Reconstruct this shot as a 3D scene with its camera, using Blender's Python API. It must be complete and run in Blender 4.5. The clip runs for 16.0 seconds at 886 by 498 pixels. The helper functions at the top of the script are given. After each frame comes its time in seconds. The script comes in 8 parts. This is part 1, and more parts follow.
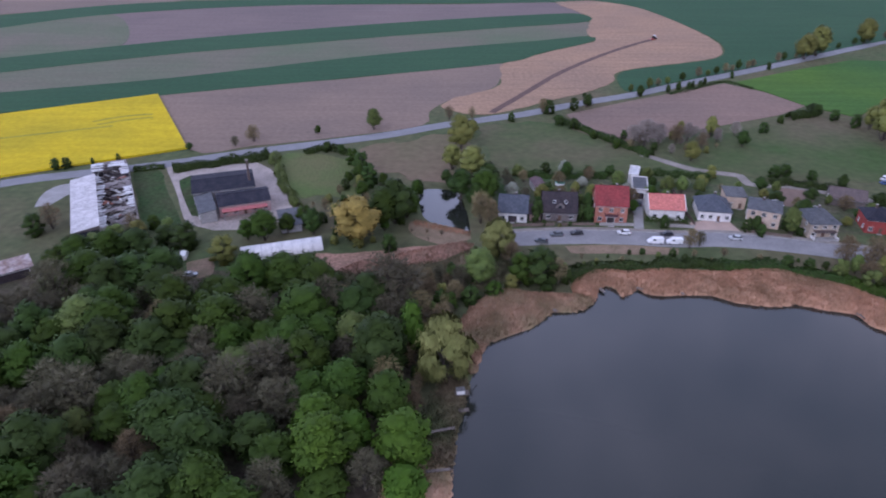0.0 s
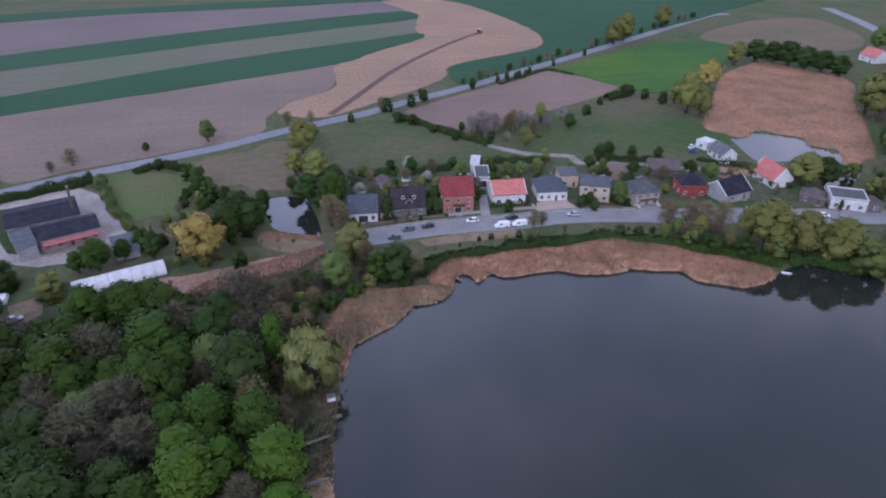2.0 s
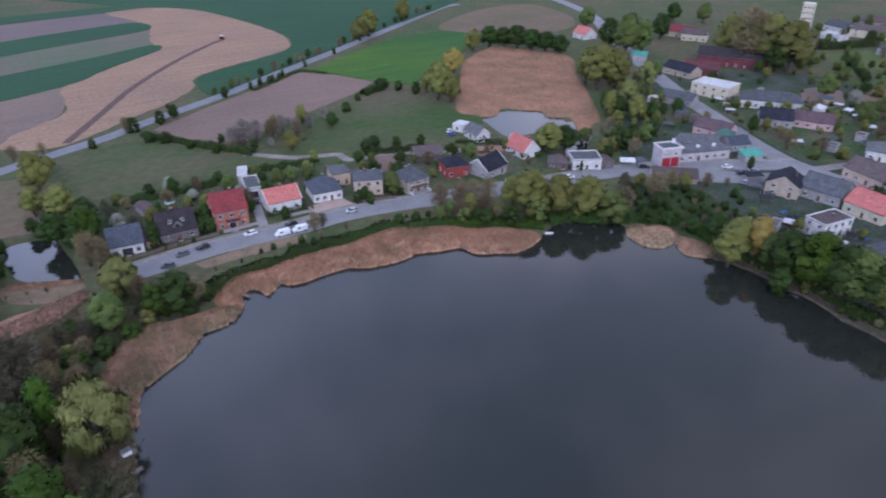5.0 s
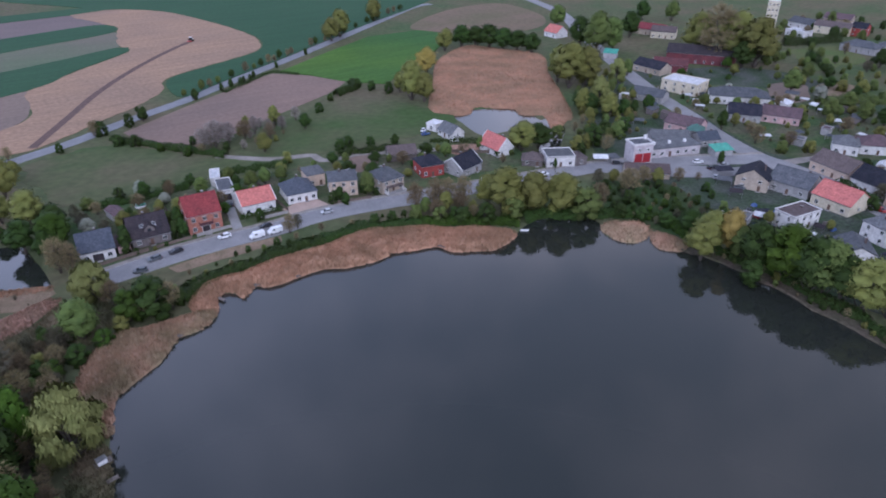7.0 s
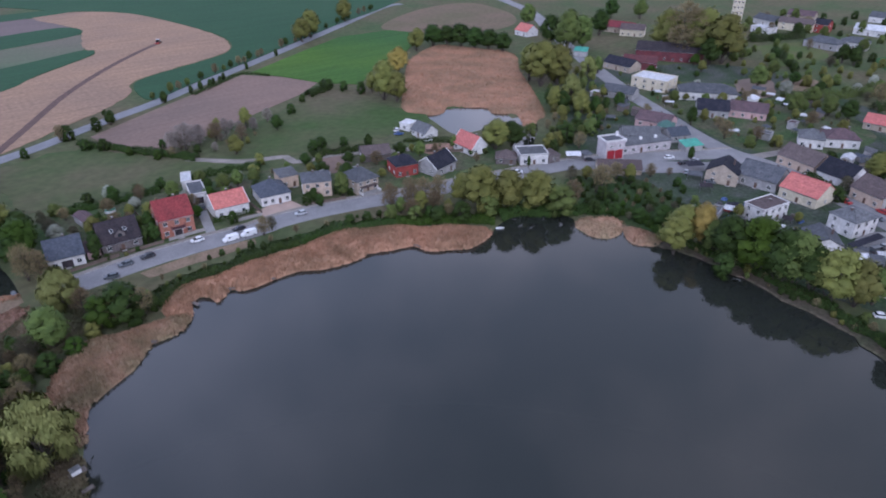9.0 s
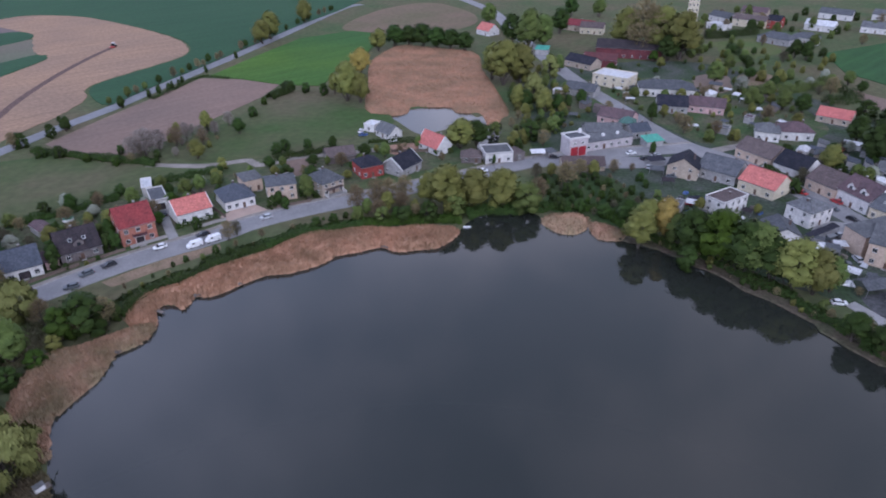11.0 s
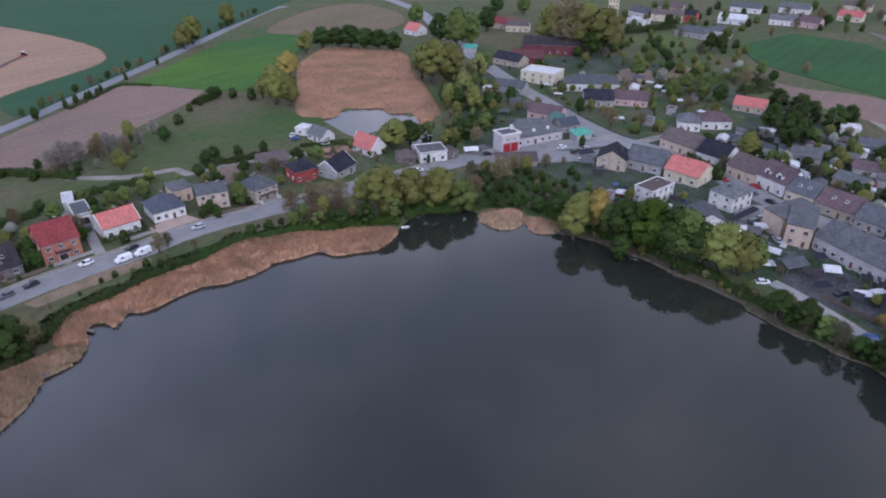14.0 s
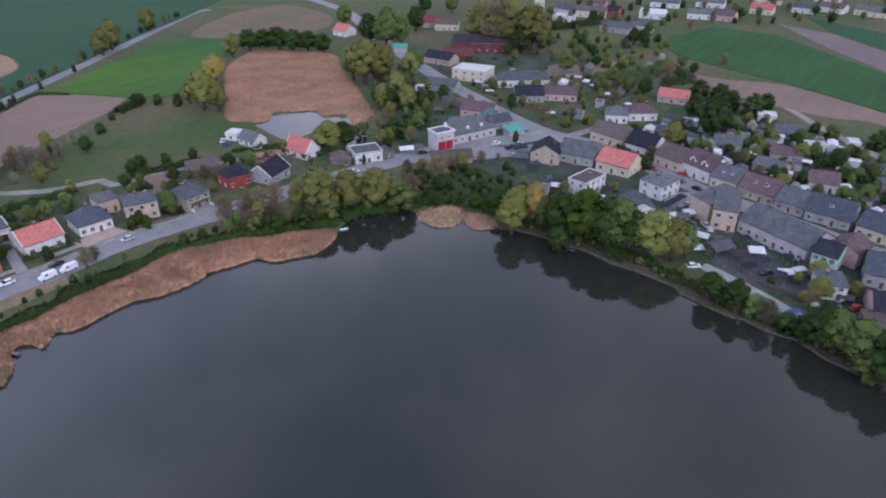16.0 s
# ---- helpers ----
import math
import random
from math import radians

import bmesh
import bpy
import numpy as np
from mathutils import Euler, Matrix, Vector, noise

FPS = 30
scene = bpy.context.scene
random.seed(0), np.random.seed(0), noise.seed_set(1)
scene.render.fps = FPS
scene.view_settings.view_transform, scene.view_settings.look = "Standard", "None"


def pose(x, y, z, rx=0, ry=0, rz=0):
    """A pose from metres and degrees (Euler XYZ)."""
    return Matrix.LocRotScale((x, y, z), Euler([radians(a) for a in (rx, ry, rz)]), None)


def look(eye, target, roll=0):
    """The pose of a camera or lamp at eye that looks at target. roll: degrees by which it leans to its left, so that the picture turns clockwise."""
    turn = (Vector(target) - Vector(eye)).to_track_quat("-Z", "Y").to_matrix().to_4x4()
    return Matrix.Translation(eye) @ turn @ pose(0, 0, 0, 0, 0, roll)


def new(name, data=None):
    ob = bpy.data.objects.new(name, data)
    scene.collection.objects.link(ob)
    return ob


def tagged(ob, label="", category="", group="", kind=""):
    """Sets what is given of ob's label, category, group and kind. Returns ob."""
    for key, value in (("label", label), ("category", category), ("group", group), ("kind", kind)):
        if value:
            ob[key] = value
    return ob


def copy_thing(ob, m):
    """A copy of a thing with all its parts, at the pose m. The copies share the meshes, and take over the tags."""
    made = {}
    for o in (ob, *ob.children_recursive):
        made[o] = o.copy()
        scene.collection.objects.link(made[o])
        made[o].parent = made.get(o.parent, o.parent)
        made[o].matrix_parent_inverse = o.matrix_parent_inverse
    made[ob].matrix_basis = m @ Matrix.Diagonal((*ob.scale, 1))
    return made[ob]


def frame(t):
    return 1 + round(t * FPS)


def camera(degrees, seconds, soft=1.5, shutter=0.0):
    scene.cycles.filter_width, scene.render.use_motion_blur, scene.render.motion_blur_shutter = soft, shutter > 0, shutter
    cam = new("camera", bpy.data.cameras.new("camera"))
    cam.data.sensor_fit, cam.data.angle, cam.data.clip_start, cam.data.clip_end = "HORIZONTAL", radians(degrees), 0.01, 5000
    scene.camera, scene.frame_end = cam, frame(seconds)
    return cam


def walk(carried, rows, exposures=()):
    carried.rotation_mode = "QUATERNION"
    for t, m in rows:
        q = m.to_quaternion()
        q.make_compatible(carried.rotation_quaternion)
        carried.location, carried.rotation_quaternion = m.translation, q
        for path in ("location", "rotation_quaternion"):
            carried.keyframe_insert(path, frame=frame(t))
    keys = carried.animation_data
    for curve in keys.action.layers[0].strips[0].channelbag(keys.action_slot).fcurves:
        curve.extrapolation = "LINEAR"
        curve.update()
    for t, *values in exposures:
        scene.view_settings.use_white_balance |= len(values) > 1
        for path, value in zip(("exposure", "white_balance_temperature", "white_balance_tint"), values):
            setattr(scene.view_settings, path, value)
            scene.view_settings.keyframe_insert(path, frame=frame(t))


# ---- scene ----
# The camera hovers over the lake and turns to its right, with a little drift.
cam = camera(66.9, 16.0, soft=1.95, shutter=0.4)
ROWS = [
    (0.0, 0, 0, 102, 0.0), (0.5, 0.12, -0.24, 102.06, -3.40), (1.0, 0.36, -0.48, 102.12, -7.11), (1.5, 0.54, -0.48, 102.12, -10.80),
    (2.0, 0.54, -0.36, 102, -13.98), (2.5, 0.54, -0.3, 102, -16.83), (3.0, 0.5, -0.24, 102, -19.46), (3.5, 0.44, -0.12, 101.88, -22.95),
    (4.0, 0.4, -0.06, 101.84, -26.86), (4.5, 0.38, -0.18, 101.88, -31.09), (5.0, 0.42, -0.36, 101.88, -34.81), (5.1, 0.41, -0.36, 101.86, -35.72), (5.2, 0.4, -0.36, 101.85, -35.86), (7.3, 0.16, -0.4, 101.5, -37.51), (7.5, 0.14, -0.4, 101.46, -37.75),
    (8.0, 0.06, -0.36, 101.4, -38.35), (8.5, 0, -0.36, 101.35, -38.93), (11.0, -0.12, -0.24, 101.26, -42.75), (11.5, -0.24, -0.24, 101.29, -43.65),
    (12.0, -0.31, -0.34, 101.34, -44.60), (12.5, -0.36, -0.36, 101.36, -45.77), (13.0, -0.48, -0.34, 101.38, -46.74), (13.5, -0.53, -0.3, 101.36, -47.77),
    (14.0, -0.5, -0.29, 101.33, -48.76), (14.5, -0.46, -0.31, 101.24, -49.77), (15.0, -0.48, -0.4, 101.17, -51.38), (15.5, -0.53, -0.43, 101.11, -53.16),
    (16.0, -0.6, -0.47, 101.04, -54.58),
]
PITCH, LEAN = -29.2, 0.0
walk(cam, [(t, pose(x, y, z, 90 + PITCH, 0, yaw) @ pose(0, 0, 0, 0, 0, LEAN)) for t, x, y, z, yaw in ROWS], exposures=[(0.0, -0.06, 5430, 19.5), (2.0, -0.06, 5330, 16.5), (5.0, -0.03, 5330, 13.5), (11.0, -0.03, 5470, 13), (16.0, -0.03, 5600, 12.5)])

# ---- sky and light: an overcast evening, bright haze all round ----
SUN_ELEVATION, SUN_TURN = radians(32), radians(215)
world = bpy.data.worlds.new("sky")
scene.world = world
world.use_nodes = True
wn, wl = world.node_tree.nodes, world.node_tree.links
wn.clear()
w_sky = wn.new("ShaderNodeTexSky")
w_sky.sky_type, w_sky.sun_disc = "NISHITA", False
w_sky.sun_elevation, w_sky.sun_rotation = SUN_ELEVATION, SUN_TURN
w_sky.air_density, w_sky.dust_density = 1.0, 3.0
w_coord, w_noise, w_ramp, w_mix = (wn.new("ShaderNodeTexCoord"), wn.new("ShaderNodeTexNoise"), wn.new("ShaderNodeValToRGB"), wn.new("ShaderNodeMix"))
w_noise.inputs["Scale"].default_value, w_noise.inputs["Detail"].default_value = 3.1, 5
w_ramp.color_ramp.elements[0].position, w_ramp.color_ramp.elements[1].position = 0.34, 0.68
w_ramp.color_ramp.elements[0].color, w_ramp.color_ramp.elements[1].color = (3.9, 4.3, 5.9, 1), (9.4, 8.9, 10.6, 1)
w_mix.data_type = "RGBA"
w_mix.inputs["Factor"].default_value = 0.85
w_bg, w_out = wn.new("ShaderNodeBackground"), wn.new("ShaderNodeOutputWorld")
w_bg.inputs["Strength"].default_value = 0.15
wl.new(w_coord.outputs["Generated"], w_noise.inputs["Vector"])
wl.new(w_noise.outputs["Fac"], w_ramp.inputs["Fac"])
wl.new(w_sky.outputs["Color"], w_mix.inputs["A"])
# the cloud is cooler and brighter in the north, duller and warmer in the east
w_axis, w_east, w_tint = wn.new("ShaderNodeSeparateXYZ"), wn.new("ShaderNodeValToRGB"), wn.new("ShaderNodeMix")
w_tint.data_type, w_tint.blend_type = "RGBA", "MULTIPLY"
w_tint.inputs["Factor"].default_value = 1.0
w_east.color_ramp.elements[0].position, w_east.color_ramp.elements[1].position = 0.15, 0.8
w_east.color_ramp.elements[0].color, w_east.color_ramp.elements[1].color = (1.09, 1.15, 1.21, 1), (0.86, 0.81, 0.72, 1)
wl.new(w_coord.outputs["Generated"], w_axis.inputs["Vector"])
wl.new(w_axis.outputs["X"], w_east.inputs["Fac"])
wl.new(w_ramp.outputs["Color"], w_tint.inputs["A"])
wl.new(w_east.outputs["Color"], w_tint.inputs["B"])
# and brighter towards the horizon than overhead
w_rise, w_glow = wn.new("ShaderNodeValToRGB"), wn.new("ShaderNodeMix")
w_glow.data_type, w_glow.blend_type = "RGBA", "MULTIPLY"
w_glow.inputs["Factor"].default_value = 1.0
w_rise.color_ramp.elements[0].position, w_rise.color_ramp.elements[1].position = 0.4, 0.74
w_rise.color_ramp.elements[0].color, w_rise.color_ramp.elements[1].color = (1.72, 1.66, 1.58, 1), (0.83, 0.82, 0.79, 1)
wl.new(w_axis.outputs["Z"], w_rise.inputs["Fac"])
wl.new(w_tint.outputs["Result"], w_glow.inputs["A"])
wl.new(w_rise.outputs["Color"], w_glow.inputs["B"])
wl.new(w_glow.outputs["Result"], w_mix.inputs["B"])
wl.new(w_mix.outputs["Result"], w_bg.inputs["Color"])
wl.new(w_bg.outputs["Background"], w_out.inputs["Surface"])
sun = new("sun", bpy.data.lights.new("sun", "SUN"))
sun.data.energy, sun.data.angle, sun.data.color = 1.0, radians(30), (1.0, 0.95, 0.93)
sun.matrix_basis = look((0, 0, 100), Vector((0, 0, 100)) - Vector((math.sin(SUN_TURN) * math.cos(SUN_ELEVATION), math.cos(SUN_TURN) * math.cos(SUN_ELEVATION), math.sin(SUN_ELEVATION))))


# ---- materials ----
def material(name, colour, second=None, scale=1.0, rough=0.85, fine=None, fine_scale=20.0, fine_amount=0.35, bump=0.0, bump_scale=None,
             spread=0.0, island=0.0, metal=0.0, stretch=(1, 1, 1), world_space=False, spec=0.3, detail=4.0):
    """Two colours mixed by broad noise, grain by fine noise, with relief; spread varies it from object to object, island from leaf to leaf."""
    m = bpy.data.materials.new(name)
    m.use_nodes = True
    nt = m.node_tree
    n, l = nt.nodes, nt.links
    b = n["Principled BSDF"]
    b.inputs["Roughness"].default_value, b.inputs["Metallic"].default_value = rough, metal
    b.inputs["Specular IOR Level"].default_value = spec
    if world_space:
        src = n.new("ShaderNodeNewGeometry").outputs["Position"]
    else:
        src = n.new("ShaderNodeTexCoord").outputs["Object"]
    mp = n.new("ShaderNodeMapping")
    mp.inputs["Scale"].default_value = stretch
    l.new(src, mp.inputs["Vector"])
    vec = mp.outputs["Vector"]
    second = second or tuple(c * 0.7 for c in colour)
    broad = n.new("ShaderNodeTexNoise")
    broad.inputs["Scale"].default_value, broad.inputs["Detail"].default_value = scale, detail
    l.new(vec, broad.inputs["Vector"])
    ramp = n.new("ShaderNodeValToRGB")
    ramp.color_ramp.elements[0].position, ramp.color_ramp.elements[1].position = 0.35, 0.65
    ramp.color_ramp.elements[0].color, ramp.color_ramp.elements[1].color = (*second, 1), (*colour, 1)
    l.new(broad.outputs["Fac"], ramp.inputs["Fac"])
    grain = n.new("ShaderNodeTexNoise")
    grain.inputs["Scale"].default_value, grain.inputs["Detail"].default_value = fine_scale, 3
    l.new(vec, grain.inputs["Vector"])
    hsv = n.new("ShaderNodeHueSaturation")
    l.new(ramp.outputs["Color"], hsv.inputs["Color"])
    val = n.new("ShaderNodeMapRange")
    val.inputs["From Min"].default_value, val.inputs["From Max"].default_value = 0.3, 0.7
    val.inputs["To Min"].default_value, val.inputs["To Max"].default_value = 1 - fine_amount, 1 + fine_amount
    l.new(grain.outputs["Fac"], val.inputs["Value"])
    last = val.outputs["Result"]
    for amount, source in ((spread, "object"), (island, "island")):
        if not amount:
            continue
        rnd = n.new("ShaderNodeObjectInfo").outputs["Random"] if source == "object" else n.new("ShaderNodeNewGeometry").outputs["Random Per Island"]
        r = n.new("ShaderNodeMapRange")
        r.inputs["To Min"].default_value, r.inputs["To Max"].default_value = 1 - amount, 1 + amount
        l.new(rnd, r.inputs["Value"])
        mul = n.new("ShaderNodeMath")
        mul.operation = "MULTIPLY"
        l.new(last, mul.inputs[0])
        l.new(r.outputs["Result"], mul.inputs[1])
        last = mul.outputs["Value"]
        if source == "object":
            hue = n.new("ShaderNodeMapRange")
            hue.inputs["To Min"].default_value, hue.inputs["To Max"].default_value = 0.5 - amount * 0.06, 0.5 + amount * 0.06
            l.new(rnd, hue.inputs["Value"])
            l.new(hue.outputs["Result"], hsv.inputs["Hue"])
    l.new(last, hsv.inputs["Value"])
    l.new(hsv.outputs["Color"], b.inputs["Base Color"])
    if bump:
        bp = n.new("ShaderNodeBump")
        bp.inputs["Strength"].default_value, bp.inputs["Distance"].default_value = 1.0, bump
        if bump_scale:
            rel = n.new("ShaderNodeTexNoise")
            rel.inputs["Scale"].default_value, rel.inputs["Detail"].default_value = bump_scale, 3
            l.new(vec, rel.inputs["Vector"])
            l.new(rel.outputs["Fac"], bp.inputs["Height"])
        else:
            l.new(grain.outputs["Fac"], bp.inputs["Height"])
        l.new(bp.outputs["Normal"], b.inputs["Normal"])
    return m


def striped(name, colour, second, angle, width, amount=0.5, lines=None, line_gap=24.0, **more):
    """A field material: the noise of material(), drawn out along the rows, with tramlines."""
    m = material(name, colour, second, world_space=True, **more)
    nt = m.node_tree
    n, l = nt.nodes, nt.links
    hsv = [q for q in n if q.type == "HUE_SAT"][0]
    old = hsv.inputs["Value"].links[0].from_socket
    pos = n.new("ShaderNodeNewGeometry").outputs["Position"]
    mp = n.new("ShaderNodeMapping")
    mp.inputs["Rotation"].default_value = (0, 0, radians(-angle))
    mp.inputs["Scale"].default_value = (0.02, 1 / width, 1)
    l.new(pos, mp.inputs["Vector"])
    rows = n.new("ShaderNodeTexNoise")
    rows.inputs["Scale"].default_value, rows.inputs["Detail"].default_value = 1.0, 2
    l.new(mp.outputs["Vector"], rows.inputs["Vector"])
    r = n.new("ShaderNodeMapRange")
    r.inputs["From Min"].default_value, r.inputs["From Max"].default_value = 0.3, 0.7
    r.inputs["To Min"].default_value, r.inputs["To Max"].default_value = 1 - amount, 1 + amount
    l.new(rows.outputs["Fac"], r.inputs["Value"])
    mul = n.new("ShaderNodeMath")
    mul.operation = "MULTIPLY"
    l.new(old, mul.inputs[0])
    l.new(r.outputs["Result"], mul.inputs[1])
    l.new(mul.outputs["Value"], hsv.inputs["Value"])
    return m


def water_material(name, colour, ripple):
    m = bpy.data.materials.new(name)
    m.use_nodes = True
    n, l = m.node_tree.nodes, m.node_tree.links
    b = n["Principled BSDF"]
    b.inputs["Base Color"].default_value = (*colour, 1)
    b.inputs["Roughness"].default_value, b.inputs["IOR"].default_value = 0.03, 1.52
    pos = n.new("ShaderNodeNewGeometry").outputs["Position"]
    big, small, add, bp = n.new("ShaderNodeTexNoise"), n.new("ShaderNodeTexNoise"), n.new("ShaderNodeMath"), n.new("ShaderNodeBump")
    big.inputs["Scale"].default_value, small.inputs["Scale"].default_value = 0.6, 2.5
    small.inputs["Detail"].default_value = 2
    for q in (big, small):
        l.new(pos, q.inputs["Vector"])
    l.new(big.outputs["Fac"], add.inputs[0])
    l.new(small.outputs["Fac"], add.inputs[1])
    l.new(add.outputs["Value"], bp.inputs["Height"])
    bp.inputs["Distance"].default_value = ripple
    l.new(bp.outputs["Normal"], b.inputs["Normal"])
    patch, rr = n.new("ShaderNodeTexNoise"), n.new("ShaderNodeMapRange")
    patch.inputs["Scale"].default_value = 0.03
    l.new(pos, patch.inputs["Vector"])
    rr.inputs["From Min"].default_value, rr.inputs["From Max"].default_value = 0.35, 0.65
    rr.inputs["To Min"].default_value, rr.inputs["To Max"].default_value = 0.0, 0.03
    l.new(patch.outputs["Fac"], rr.inputs["Value"])
    l.new(rr.outputs["Result"], b.inputs["Roughness"])
    return m


def ribbed(m, size, depth, across="X"):
    """Adds the ridges of tiles or sheets to a roof material."""
    n, l = m.node_tree.nodes, m.node_tree.links
    b = n["Principled BSDF"]
    co = n.new("ShaderNodeTexCoord").outputs["Object"]
    w1 = n.new("ShaderNodeTexWave")
    w1.bands_direction = across
    w1.inputs["Scale"].default_value, w1.inputs["Distortion"].default_value = 0.314 / size, 0.6
    l.new(co, w1.inputs["Vector"])
    bp = n.new("ShaderNodeBump")
    bp.inputs["Distance"].default_value = depth
    l.new(w1.outputs["Fac"], bp.inputs["Height"])
    l.new(bp.outputs["Normal"], b.inputs["Normal"])
    return m


M = {}
M["ground"] = material("rough_grass", (0.062, 0.09, 0.036), (0.108, 0.094, 0.055), 0.022, 0.95, fine_scale=0.3, fine_amount=0.2, world_space=True, spec=0.1, detail=7.0)
M["meadow"] = material("meadow_grass", (0.052, 0.085, 0.027), (0.11, 0.094, 0.058), 0.018, 0.95, fine_scale=0.3, fine_amount=0.14, world_space=True, spec=0.1, detail=7.0)
M["lawn"] = material("lawn_grass", (0.082, 0.115, 0.036), (0.112, 0.112, 0.05), 0.05, 0.95, fine_scale=1.2, fine_amount=0.25, world_space=True, spec=0.1)
M["dry"] = material("dry_grass", (0.165, 0.118, 0.082), (0.125, 0.108, 0.062), 0.02, 0.95, fine_scale=0.3, fine_amount=0.12, world_space=True, spec=0.1)
M["rape"] = striped("rapeseed", (0.49, 0.37, 0.007), (0.38, 0.3, 0.01), 26, 5, 0.08, scale=0.02, rough=0.9, fine_scale=0.6, fine_amount=0.12, bump=0.03, spec=0.1)
M["rape_track"] = material("trodden_rapeseed", (0.3, 0.26, 0.03), (0.22, 0.21, 0.03), 0.1, 0.95, fine_scale=0.8, fine_amount=0.2, world_space=True, spec=0.1)
M["wheat"] = striped("young_wheat", (0.028, 0.071, 0.033), (0.034, 0.079, 0.037), 22, 4, 0.08, scale=0.01, rough=0.9, fine_scale=0.4, fine_amount=0.12, spec=0.1)
M["wheat_bright"] = striped("bright_wheat", (0.066, 0.128, 0.02), (0.04, 0.098, 0.024), 30, 4, 0.12, scale=0.008, rough=0.9, fine_scale=0.4, fine_amount=0.12, spec=0.1)
M["wheat_mid"] = striped("green_wheat", (0.034, 0.086, 0.026), (0.03, 0.074, 0.027), 120, 5, 0.15, scale=0.015, rough=0.9, fine_scale=0.4, fine_amount=0.12, spec=0.1)
M["crop_pale"] = striped("thin_crop", (0.105, 0.128, 0.076), (0.142, 0.128, 0.094), 22, 5, 0.06, scale=0.012, rough=0.95, fine_scale=0.5, fine_amount=0.12, spec=0.1)
M["soil"] = striped("bare_soil", (0.205, 0.152, 0.118), (0.166, 0.128, 0.104), 22, 4, 0.06, scale=0.012, rough=0.95, fine_scale=0.5, fine_amount=0.12, bump=0.08, spec=0.1)
M["soil_violet"] = striped("dark_soil", (0.17, 0.132, 0.12), (0.142, 0.112, 0.104), 22, 6, 0.06, scale=0.012, rough=0.95, fine_scale=0.4, fine_amount=0.1, spec=0.1)
M["stubble"] = striped("dry_stubble", (0.3, 0.195, 0.125), (0.245, 0.166, 0.115), 32, 5, 0.08, scale=0.02, rough=0.95, fine_scale=0.5, fine_amount=0.18, bump=0.06, spec=0.1)
M["asphalt"] = material("worn_asphalt", (0.235, 0.226, 0.225), (0.19, 0.185, 0.185), 0.15, 0.85, fine_scale=1.5, fine_amount=0.12, world_space=True, spec=0.25)
M["road"] = material("country_asphalt", (0.2, 0.2, 0.21), (0.165, 0.165, 0.172), 0.15, 0.8, fine_scale=1.5, fine_amount=0.12, world_space=True, spec=0.25)
M["soil_brown"] = striped("brown_soil", (0.21, 0.145, 0.115), (0.165, 0.122, 0.1), 32, 4, 0.06, scale=0.015, rough=0.95, fine_scale=0.5, fine_amount=0.12, spec=0.1)
M["gravel"] = material("pale_gravel", (0.27, 0.24, 0.215), (0.2, 0.18, 0.155), 0.2, 0.95, fine_scale=2.0, fine_amount=0.2, bump=0.03, world_space=True, spec=0.1)
M["farm_gravel"] = material("pale_farm_gravel", (0.36, 0.31, 0.28), (0.27, 0.235, 0.21), 0.2, 0.95, fine_scale=1.2, fine_amount=0.22, bump=0.03, world_space=True, spec=0.1)
M["dirt"] = material("bare_dirt", (0.225, 0.16, 0.11), (0.15, 0.12, 0.075), 0.2, 0.95, fine_scale=1.5, fine_amount=0.25, world_space=True, spec=0.1)
M["brush"] = material("dead_brush", (0.32, 0.19, 0.14), (0.23, 0.15, 0.105), 0.15, 0.95, fine_scale=1.0, fine_amount=0.35, bump=0.3, world_space=True, spec=0.1)
M["scrub"] = material("brown_scrub", (0.145, 0.112, 0.07), (0.08, 0.085, 0.04), 0.08, 0.95, fine_scale=0.4, fine_amount=0.3, island=0.2, world_space=True, spec=0.1)
M["tan_paving"] = material("tan_paving", (0.42, 0.31, 0.25), (0.36, 0.27, 0.22), 0.3, 0.9, fine_scale=3.0, fine_amount=0.12, world_space=True, spec=0.2)
M["kerb"] = material("kerb_stone", (0.3, 0.29, 0.28), (0.22, 0.21, 0.2), 0.6, 0.9, fine_scale=4.0, fine_amount=0.2, world_space=True, spec=0.2)
M["paving"] = material("pale_paving", (0.3, 0.29, 0.28), (0.24, 0.23, 0.22), 0.3, 0.9, fine_scale=3.0, fine_amount=0.12, world_space=True, spec=0.2)
M["earth"] = material("village_earth", (0.075, 0.08, 0.068), (0.036, 0.058, 0.026), 0.09, 0.95, fine_scale=0.8, fine_amount=0.35, world_space=True, spec=0.1)
M["asphalt_dark"] = material("dark_yard", (0.085, 0.084, 0.086), (0.055, 0.056, 0.058), 0.15, 0.9, fine_scale=0.9, fine_amount=0.3, world_space=True, spec=0.15)
M["garden"] = material("garden_grass", (0.1, 0.092, 0.06), (0.05, 0.085, 0.03), 0.07, 0.95, fine_scale=0.6, fine_amount=0.3, world_space=True, spec=0.1)
M["bank_grass"] = material("rank_bank_grass", (0.034, 0.062, 0.02), (0.05, 0.06, 0.026), 0.08, 0.95, fine_scale=0.7, fine_amount=0.3, bump=0.1, world_space=True, spec=0.1)
M["litter"] = material("forest_floor", (0.06, 0.06, 0.035), (0.085, 0.065, 0.05), 0.12, 0.95, fine_scale=0.9, fine_amount=0.4, world_space=True, spec=0.1)
M["ploughed"] = material("fresh_ploughed_soil", (0.13, 0.085, 0.07), (0.1, 0.07, 0.06), 0.2, 0.95, fine_scale=0.8, fine_amount=0.2, world_space=True, spec=0.1)
M["water"] = water_material("lake_water", (0.02, 0.022, 0.018), 0.0025)
